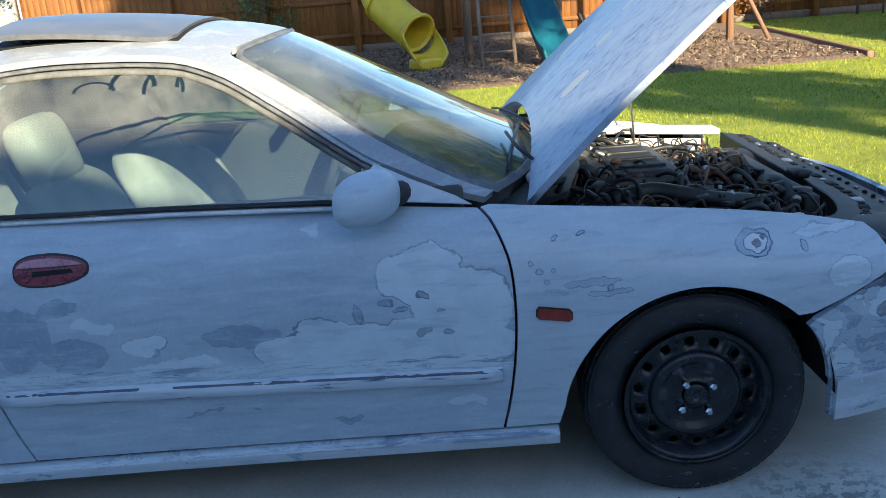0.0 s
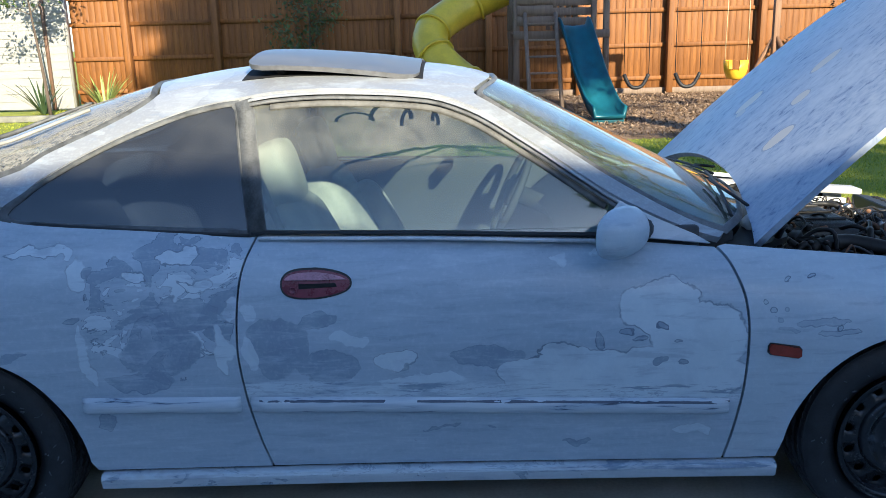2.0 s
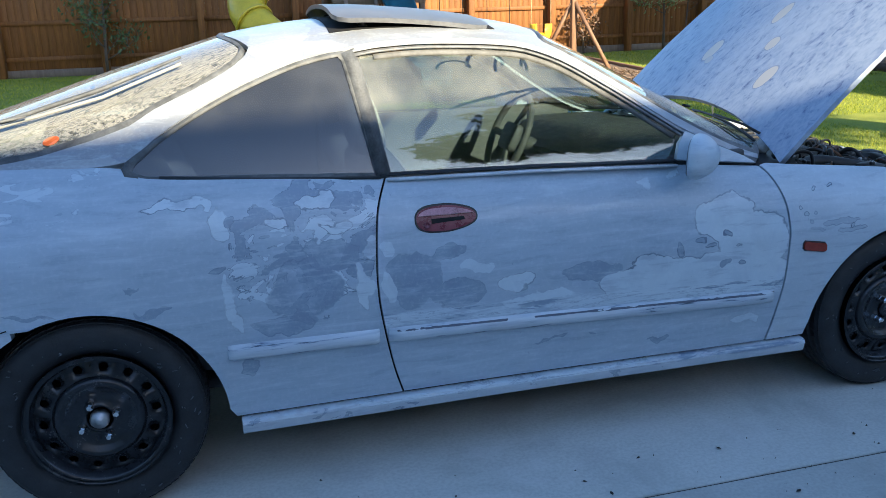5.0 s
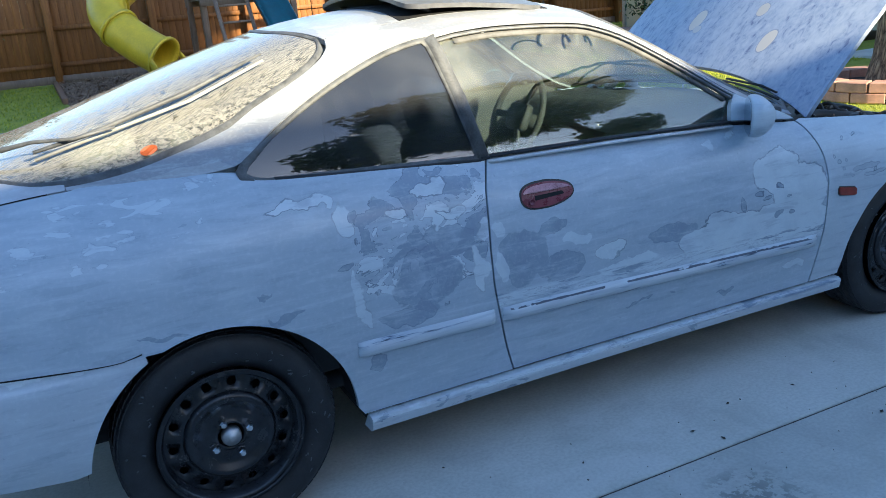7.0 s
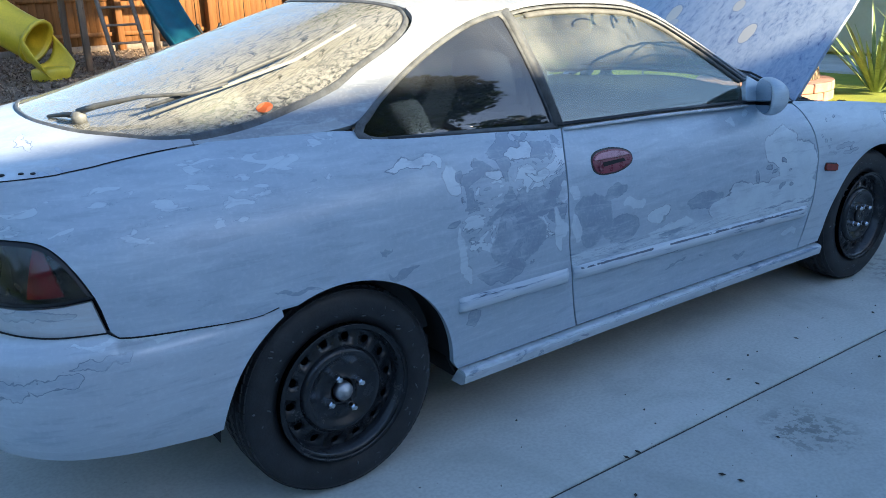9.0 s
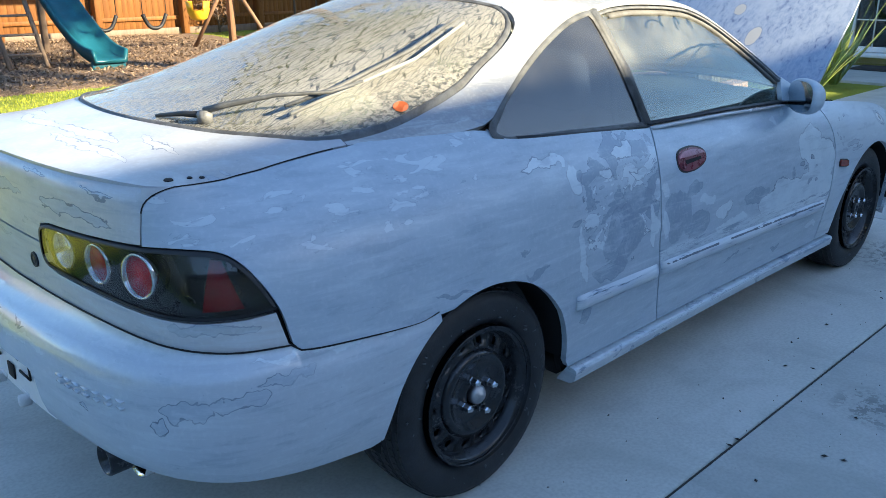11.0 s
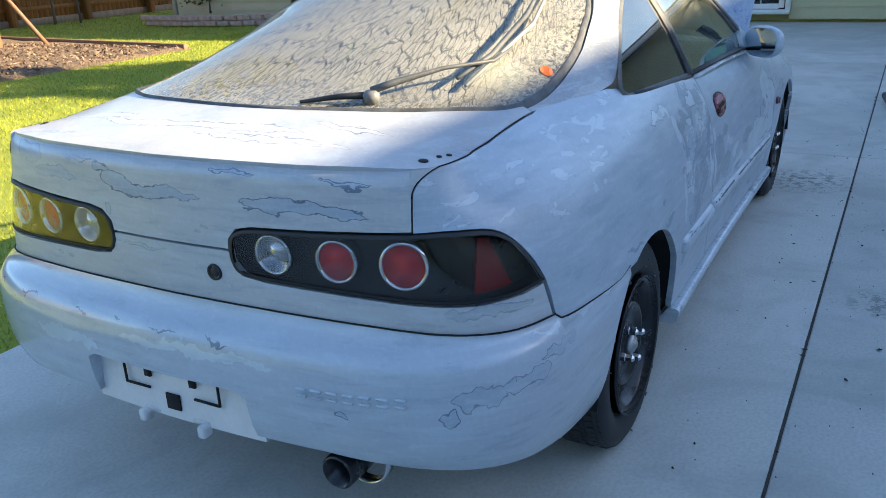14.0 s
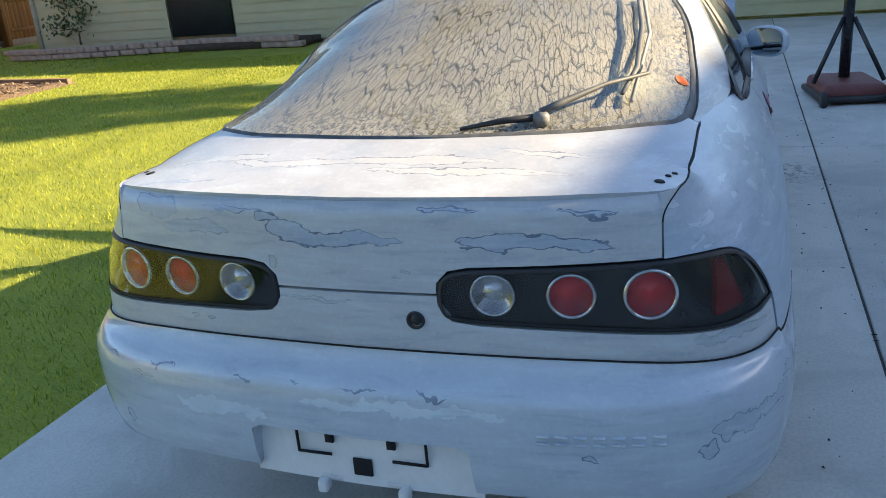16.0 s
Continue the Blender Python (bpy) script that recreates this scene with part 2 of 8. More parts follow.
PAINT_PLAIN = paint("bumper_paint", (2.5, 6.0, 1.0), coarse=0.03, fine=0.020, warp=8.0, base=(0.47, 0.53, 0.60), rough=0.36, coat=1.0, shine=0.10, layers=(
    (LIGHT_PRIMER, 0.25, [(-2.18, -0.10, 0.545, 0.3, 0.22, 0.016), (-2.18, 0.30, 0.50, 0.3, 0.12, 0.02), (-1.75, -0.86, 0.585, 0.20, 0.2, 0.012)]),
    ((0.385, 0.45, 0.54), 0.6, [(-2.06, -0.74, 0.505, 0.05, 0.07, 0.024), (-1.98, -0.80, 0.520, 0.08, 0.06, 0.020), (-1.87, -0.86, 0.547, 0.09, 0.08, 0.014)]),
    ((0.37, 0.44, 0.54), 0.8, [(-2.10, -0.66, 0.475, 0.08, 0.018, 0.012), (-2.15, -0.47, 0.47, 0.08, 0.014, 0.008), (-2.17, 0.52, 0.545, 0.1, 0.03, 0.008), (-2.14, 0.60, 0.42, 0.1, 0.02, 0.02)]),
    ((0.10, 0.14, 0.22), 0.0, [(-2.18, 0.46, 0.572, 0.1, 0.035, 0.0028), (-2.18, 0.25, 0.573, 0.1, 0.020, 0.0030), (-2.18, 0.12, 0.573, 0.1, 0.016, 0.0030), (-2.18, -0.02, 0.574, 0.1, 0.050, 0.0026), (-2.18, -0.16, 0.575, 0.1, 0.040, 0.0030), (-2.17, 0.62, 0.568, 0.1, 0.030, 0.0025)])))
PAINT_ROOF = paint("roof_paint", (3.5, 3.0, 8.0), base=(0.29, 0.305, 0.33), coarse=0.07, grain=0.34, scale=7.0, layers=(((0.36, 0.375, 0.395), 0.2, [(-1.35, -0.70, 0.96, 0.30, 0.06, 0.05), (-0.7, -0.3, 1.3, 0.1, 0.3, 0.2)]),))
PAINT_DECK = paint("deck_paint", (0.2, 3.3, 5.0), base=(0.43, 0.445, 0.48), coarse=0.045, fine=0.02, warp=7.0, squash=(1.4, 0.7, 1), layers=(
    ((0.49, 0.495, 0.50), 0.85, [(-1.93, 0.05, 0.95, 0.022, 0.32, 1.0), (-1.98, -0.20, 0.95, 0.016, 0.22, 1.0), (-1.90, 0.40, 0.95, 0.02, 0.14, 1.0), (-1.86, -0.35, 0.95, 0.014, 0.10, 1.0)]),
    ((0.36, 0.42, 0.52), 0.7, [(-2.035, 0.42, 0.95, 0.006, 0.11, 1.0), (-1.88, -0.60, 0.95, 0.012, 0.02, 1.0), (-1.84, -0.585, 0.95, 0.010, 0.014, 1.0)])))
PAINT_FACE = paint("hatch_face_paint", (8.2, 1.3, 3.0), base=(0.50, 0.52, 0.545), coarse=0.022, fine=0.016, warp=9.0, squash=(1, 0.6, 1.5), layers=(
    ((0.36, 0.43, 0.545), 0.85, tailward((-0.355, 0.857, 0.145, 0.015))),
    ((0.36, 0.43, 0.545), 0.85, tailward((0.02, 0.862, 0.135, 0.016), (0.13, 0.874, 0.05, 0.022), (0.17, 0.900, 0.03, 0.012))),
    ((0.42, 0.475, 0.56), 0.6, tailward((0.36, 0.868, 0.09, 0.016), (0.45, 0.905, 0.06, 0.02))),
    ((0.40, 0.46, 0.56), 0.7, tailward((-0.20, 0.916, 0.06, 0.006), (0.25, 0.914, 0.08, 0.006), (-0.45, 0.912, 0.05, 0.005))),
    ((0.40, 0.44, 0.46), 0.4, tailward((0.17, 0.808, 0.012, 0.012), (-0.09, 0.785, 0.012, 0.005), (-0.11, 0.80, 0.008, 0.005)))))
PAINT_PANEL = paint("rear_panel_paint", (3.2, 4.3, 1.0), base=(0.50, 0.52, 0.54), coarse=0.02, fine=0.012, warp=9.0, layers=(
    ((0.40, 0.44, 0.47), 0.35, tailward((0.36, 0.665, 0.012, 0.006), (0.40, 0.66, 0.010, 0.007), (-0.70, 0.655, 0.06, 0.012), (0.10, 0.735, 0.09, 0.006))),))
PAINT_SILL = paint("sill_paint", (5.5, 1.2, 2.0), base=(0.50, 0.55, 0.61), grain=0.55, scale=9.0, coarse=0.03, streaks=(0.238, 0.0, 0.02))
PAINT_NOSE = paint("nose_paint", (6.1, 2.2, 4.4), grain=1.6, scale=6.0, layers=(((0.06, 0.07, 0.10), 0.6, flank((1.70, 0.56, 0.10, 0.015), (1.78, 0.50, 0.05, 0.02))),))


def moulding_mat():
    m = Nodes("rub_strip")
    x, y, z = m.split()
    f = m.noise(4.2, 6, 0.62, 0.3, m.stretch((1.0, 1.0, 16.0)))
    col = m.ramp(f, [(0.34, (0.06, 0.085, 0.13)), (0.365, (0.25, 0.31, 0.40)), (0.40, (0.45, 0.51, 0.58)), (0.62, (0.60, 0.65, 0.70))])
    line = m.math("ADD", z, m.math("MULTIPLY", x, 0.026))
    top = m.math("LESS_THAN", m.math("ABSOLUTE", m.math("SUBTRACT", line, 0.4435)), m.math("MULTIPLY", m.noise(13.0, 4, 0.6), 0.0062))
    worn = m.math("MULTIPLY", top, m.math("GREATER_THAN", m.noise(5.5, 4, 0.6, 0.0, m.stretch((1, 1, 3), (2, 0, 0))), 0.45))
    worn = m.math("MULTIPLY", worn, m.math("GREATER_THAN", x, -0.46))
    col = m.mix(m.math("MULTIPLY", worn, 0.9), col, (0.03, 0.045, 0.085))
    return m.set(Base_Color=col, Roughness=0.45, Coat_Weight=0.12, Coat_Roughness=0.15)


MOULDING = moulding_mat()


def hood_paint():
    """Mottled sanded hood with smooth bare beige ovals."""
    m = Nodes("hood_paint")
    f = m.noise(26, 4, 0.62, 0.4, m.stretch((1.0, 1.8, 1)))
    col = m.ramp(f, [(0.30, (0.11, 0.15, 0.27)), (0.42, (0.27, 0.33, 0.45)), (0.58, (0.35, 0.405, 0.51)), (0.8, (0.44, 0.485, 0.55))])
    big = m.noise(4.0, 4, 0.6, 0.3, m.stretch((0.6, 2.2, 1)))
    col = m.mix(m.ramp(big, [(0.45, 0.0), (0.70, 0.6)]), col, (0.42, 0.475, 0.56))
    w = warped(m, (1.0, 2.0, 3.0), 0.008, 0.003, 9.0)
    for ovals, colour, rim in (((0.62, -0.05, 0.0, 0.058, 0.026, 9.0), (0.52, 0.49, 0.44), 0.6), ((0.40, 0.16, 0.0, 0.060, 0.034, 9.0), (0.54, 0.51, 0.46), 0.6), ((0.46, -0.17, 0.0, 0.034, 0.026, 9.0), (0.50, 0.48, 0.44), 0.6), ((0.30, -0.30, 0.0, 0.056, 0.028, 9.0), (0.54, 0.51, 0.46), 0.6), ((0.345, 0.125, 0.0, 0.020, 0.022, 9.0), (0.44, 0.45, 0.46), 0.4)):
        d = blobs(m, w, [ovals])
        col = m.mix(m.math("MULTIPLY", m.math("LESS_THAN", d, 1.12), rim), col, (0.22, 0.25, 0.33))
        col = m.mix(m.math("LESS_THAN", d, 1.0), col, colour)
    m.bump(m.noise(60, 3), 0.08, 0.002)
    return m.set(Base_Color=col, Roughness=0.45, Coat_Weight=0.1)


PAINT_HOOD = hood_paint()


def glass(name, tint, dust, dust_color=(0.42, 0.41, 0.37), streak=False, smear=0.0, gloss_at=0.065):
    """Window glass with dust lying on it."""
    m = Nodes(name)
    m.set(Base_Color=tint, Roughness=0.0, IOR=1.45, Transmission_Weight=1.0)
    clear = m.node("BsdfTransparent", Color=(*tint, 1))
    gloss = m.node("BsdfGlossy", Color=(1, 1, 1, 1), Roughness=0.015)
    facing = m.node("LayerWeight", Blend=0.5).outputs["Facing"]
    fres = m.math("MULTIPLY_ADD", m.math("POWER", facing, 5.0), 0.96)
    fres.node.inputs[2].default_value = gloss_at
    pane_mix = m.node("MixShader", i0=fres)
    m.t.links.new(clear.outputs[0], pane_mix.inputs[1])
    m.t.links.new(gloss.outputs[0], pane_mix.inputs[2])
    film = m.node("BsdfDiffuse", Color=(*dust_color, 1))
    if streak:
        x, y, z = m.split()
        w = warped(m, (2.0, 5.0, 1.0), 0.012, 0.005, 9.0)
        wx, wy, wz = m.split(w)
        fan = m.node("CombineXYZ")
        m.t.links.new(wx, fan.inputs[0])
        m.t.links.new(m.math("DIVIDE", wy, m.math("ADD", m.math("MULTIPLY", wx, -0.85), 0.32)), fan.inputs[1])
        crack = None
        for k, (sx, sy, wide) in enumerate(((9.0, 88.0, 0.10), (15.0, 170.0, 0.075))):
            mp = m.t.nodes.new("ShaderNodeMapping")
            mp.inputs["Scale"].default_value = (sx, sy, 0.0)
            mp.inputs["Location"].default_value = (3.1 * k, 1.7 * k, 0.0)
            m.t.links.new(fan.outputs[0], mp.inputs["Vector"])
            vo = m.node("TexVoronoi", Scale=1.0, Randomness=1.0)
            vo.voronoi_dimensions = "2D"
            vo.feature = "DISTANCE_TO_EDGE"
            m.t.links.new(mp.outputs[0], vo.inputs["Vector"])
            edge = m.math("DIVIDE", vo.outputs["Distance"], m.math("MULTIPLY", m.ramp(m.noise(13.0, 4, 0.6), [(0.35, 0.45), (0.65, 0.90)]), wide))
            line = m.ramp(edge, [(0.62, 0.0), (0.98, 1.0)])
            crack = m.math("MAXIMUM", line, 0.22) if crack is None else m.math("MULTIPLY", crack, m.math("MAXIMUM", line, 0.25))
        cloud = m.ramp(m.noise(3.2, 5), [(0.28, 0.70), (0.62, 1.0)])
        speck = m.ramp(m.noise(170, 3, 0.65), [(0.36, 0.62), (0.54, 1.0)])
        blot = m.ramp(m.noise(95, 5, 0.72, 0.3, m.stretch((0.55, 1.0, 1.0))), [(0.43, 0.12), (0.53, 1.0)])
        rim = m.ramp(m.math("ADD", m.math("MULTIPLY", y, -1.0), m.math("MULTIPLY", m.noise(5, 3), 0.22)), [(0.58, 0.0), (0.66, 1.0)])
        foot = m.ramp(m.math("ADD", m.math("MULTIPLY", x, -0.5), m.math("MULTIPLY", m.noise(6, 3), 0.08)), [(0.855, 0.0), (0.90, 1.0)])
        wet = m.math("MAXIMUM", rim, foot)
        body = m.math("ADD", m.math("MULTIPLY", crack, m.math("SUBTRACT", 1.0, wet)), m.math("MULTIPLY", blot, wet))
        amount = m.math("MULTIPLY", m.math("MULTIPLY", body, cloud), m.math("MULTIPLY", speck, dust))
    else:
        cloud = m.ramp(m.noise(3.0, 5, 0.6, 0.4), [(0.38, 0.12), (0.68, 1.0)])
        speck = m.ramp(m.noise(120, 2), [(0.4, 0.9), (0.7, 1.0)])
        amount = m.math("MULTIPLY", m.math("MULTIPLY", cloud, speck), dust)
        if smear:
            x, y, z = m.split()
            # film thinned towards the belt, imitating the shaded lower half of the pane
            amount = m.math("MULTIPLY", amount, m.ramp(m.math("MULTIPLY", m.math("SUBTRACT", z, 0.88), 4.0, True), [(0.10, 0.20), (0.80, 1.20)]))
            wob = m.math("MULTIPLY", m.math("SUBTRACT", m.noise(9, 2), 0.5), 0.5)
            band = None
            for cx, cz, rx, rz, wd in ((-0.10, 1.165, 0.055, 0.04, 0.22), (-0.02, 1.15, 0.05, 0.05, 0.20), (0.06, 1.16, 0.045, 0.045, 0.22), (-0.20, 1.16, 0.05, 0.02, 0.2), (0.02, 0.96, 0.33, 0.13, 0.05), (0.05, 0.95, 0.27, 0.10, 0.06), (0.12, 0.94, 0.30, 0.15, 0.035)):
                dx = m.math("DIVIDE", m.math("SUBTRACT", x, cx), rx)
                dz = m.math("DIVIDE", m.math("SUBTRACT", z, cz), rz)
                q = m.math("ADD", m.math("ADD", m.math("MULTIPLY", dx, dx), m.math("MULTIPLY", dz, dz)), wob)
                b = m.math("MULTIPLY", m.math("LESS_THAN", m.math("ABSOLUTE", m.math("SUBTRACT", q, 1.0)), wd), m.math("GREATER_THAN", m.math("ADD", dz, wob), -0.15))
                band = b if band is None else m.math("MAXIMUM", band, b)
            amount = m.math("MULTIPLY", amount, m.math("SUBTRACT", 1.0, m.math("MULTIPLY", band, smear)))
    both = m.node("MixShader", i0=amount)
    m.t.links.new(pane_mix.outputs[0], both.inputs[1])
    m.t.links.new(film.outputs[0], both.inputs[2])
    m.t.links.new(both.outputs[0], m.out.inputs[0])
    return m.mat


GLASS_DOOR = glass("door_glass", (0.60, 0.70, 0.69), 0.21, smear=0.94, gloss_at=0.09)
GLASS_QUARTER = glass("quarter_glass", (0.17, 0.21, 0.28), 0.10, dust_color=(0.34, 0.35, 0.36), gloss_at=0.085)
GLASS_SCREEN = glass("windscreen_glass", (0.52, 0.64, 0.62), 0.20, gloss_at=0.085)
GLASS_HATCH = glass("hatch_glass", (0.55, 0.60, 0.60), 0.82, dust_color=(0.34, 0.33, 0.30), streak=True)
GLASS_LENS = glass("lamp_lens", (0.90, 0.90, 0.90), 0.006, gloss_at=0.032)
GLASS_HOUSE = glass("house_glass", (0.55, 0.60, 0.60), 0.03)

DUSTY_GLASS = plain("dusty_dark_glass", (0.115, 0.12, 0.13), 0.36, vary=0.45, scale=7)
RUBBER = plain("rubber_trim", (0.018, 0.019, 0.022), 0.55, vary=0.3)
# near-black for gaps, holes and hollows; their darkness is put into the colour
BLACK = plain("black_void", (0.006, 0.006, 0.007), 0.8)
TYRE = plain("tyre_rubber", (0.019, 0.020, 0.023), 0.58, vary=0.6, scale=18, bump=0.2)
TYRE_MARK = plain("tyre_scuff", (0.10, 0.11, 0.12), 0.8)
TRIM_DUSTY = plain("dusty_trim", (0.085, 0.09, 0.095), 0.6, vary=0.7, scale=22)
TRIM_GREY = plain("grey_dusty_trim", (0.13, 0.135, 0.14), 0.5, vary=0.6, scale=26)
TRIM_PALE = plain("pale_dusty_trim", (0.13, 0.13, 0.125), 0.75, vary=0.5, scale=16)
# pale colour imitating the sky glint on the door's top edge
BELT_GLINT = plain("belt_sky_glint", (0.60, 0.62, 0.64), 0.25, vary=0.2, scale=10)
STEEL_BLACK = plain("black_steel", (0.017, 0.019, 0.023), 0.24, vary=0.5, scale=18)
CHROME = plain("chrome", (0.72, 0.73, 0.75), 0.15, 1.0, vary=0.12, scale=20)
ALLOY = plain("dull_alloy", (0.42, 0.42, 0.43), 0.42, 0.9, vary=0.3, scale=14)
MAROON = plain("maroon_paint", (0.17, 0.035, 0.055), 0.28, vary=0.35, scale=22)
MIRROR_GLASS = plain("mirror_silver", (0.55, 0.60, 0.63), 0.03, 1.0, vary=0.03)
ENGINE_DARK = plain("oily_plastic_and_shade", (0.016, 0.015, 0.015), 0.50, vary=0.6, scale=18)
ENGINE_GREY = plain("cast_aluminium", (0.10, 0.097, 0.09), 0.55, 0.5, vary=0.5, scale=16)
ENGINE_BROWN = plain("rusty_iron", (0.16, 0.085, 0.05), 0.75, vary=0.5, scale=18)
BAY_PAINT = plain("bay_paint", (0.52, 0.52, 0.51), 0.45, vary=0.3, scale=9)
SEAT_CLOTH = plain("seat_cloth", (0.44, 0.42, 0.38), 0.9, vary=0.2, scale=12, bump=0.3)
CABIN = plain("cabin_plastic", (0.055, 0.056, 0.058), 0.7, vary=0.25)
CABIN_DARK = plain("dark_carpet", (0.022, 0.022, 0.023), 0.95, vary=0.3)
CABIN_PALE = plain("cabin_lining", (0.24, 0.23, 0.21), 0.85, vary=0.15)
RED_LENS = plain("red_reflector", (0.78, 0.014, 0.022), 0.15, vary=0.6, scale=12, bump=0.2)
CLEAR_LENS = plain("clear_reflector", (0.75, 0.75, 0.76), 0.12, 0.85, vary=0.4, scale=20, bump=0.25)
AMBER_LENS = plain("amber_lens", (0.24, 0.035, 0.02), 0.2, vary=0.2, scale=60)
LAMP_BLACK = plain("lamp_housing", (0.014, 0.014, 0.016), 0.3, vary=0.3)
ORANGE = plain("orange_sticker", (0.75, 0.18, 0.06), 0.6)

# ---- building helpers ----
from mathutils.geometry import delaunay_2d_cdt


def part(name, bm, material, parent, label="", smooth=True, normals=None):
    """Links a bmesh as one mesh object under a thing or a part."""
    me = bpy.data.meshes.new(name)
    bm.to_mesh(me)
    bm.free()
    if smooth:
        me.shade_smooth()
    me.materials.append(material)
    if normals is not None:
        me.normals_split_custom_set_from_vertices(normals)
    ob = new(name, me)
    if parent is not None:
        ob.parent = parent
    if label:
        ob["label"] = label
    return ob


def thing(name, label, category, group="", at=(0, 0, 0), turn=0.0, kind=""):
    ob = new(name)
    ob.matrix_basis = pose(*at, 0, 0, turn)
    return tagged(ob, label, category, group, kind)


def lerp(table, x):
    """Piecewise smooth value from a short table of (x, value), x rising."""
    xs, ys = [p[0] for p in table], [p[1] for p in table]
    if x <= xs[0]:
        return ys[0]
    if x >= xs[-1]:
        return ys[-1]
    i = max(k for k in range(len(xs)) if xs[k] <= x)
    h = xs[i + 1] - xs[i]
    t = (x - xs[i]) / h

    def tang(k):
        if 0 < k < len(xs) - 1:
            a, b = (ys[k] - ys[k - 1]) / (xs[k] - xs[k - 1]), (ys[k + 1] - ys[k]) / (xs[k + 1] - xs[k])
            return 0.0 if a * b <= 0 else 2 * a * b / (a + b)
        return (ys[1] - ys[0]) / (xs[1] - xs[0]) if k == 0 else (ys[-1] - ys[-2]) / (xs[-1] - xs[-2])

    m0, m1 = tang(i) * h, tang(i + 1) * h
    return (2 * t**3 - 3 * t**2 + 1) * ys[i] + (t**3 - 2 * t**2 + t) * m0 + (3 * t**2 - 2 * t**3) * ys[i + 1] + (t**3 - t**2) * m1


def curve(points, n=6):
    """Catmull-Rom line through points, n steps a span."""
    out = []
    p = [points[0], *points, points[-1]]
    for i in range(1, len(p) - 2):
        for k in range(n):
            t = k / n
            out.append(tuple(0.5 * (2 * b + (c - a) * t + (2 * a - 5 * b + 4 * c - d) * t * t + (3 * b - a - 3 * c + d) * t**3) for a, b, c, d in zip(p[i - 1], p[i], p[i + 1], p[i + 2])))
    out.append(tuple(points[-1]))
    return out


def area2(poly):
    return sum(a[0] * b[1] - b[0] * a[1] for a, b in zip(poly, poly[1:] + poly[:1]))


def inset(poly, d):
    """The outline moved inwards by d."""
    if area2(poly) < 0:
        poly = poly[::-1]
    out = []
    for a, b, c in zip(poly[-1:] + poly[:-1], poly, poly[1:] + poly[:1]):
        e1, e2 = Vector((b[0] - a[0], b[1] - a[1])), Vector((c[0] - b[0], c[1] - b[1]))
        if e1.length < 1e-6 or e2.length < 1e-6:
            continue
        n1, n2 = Vector((-e1.y, e1.x)).normalized(), Vector((-e2.y, e2.x)).normalized()
        m = n1 + n2
        if m.length < 0.2:
            m = n1
        m.normalize()
        k = d / max(0.4, m.dot(n1))
        out.append((b[0] + m.x * k, b[1] + m.y * k))
    return out


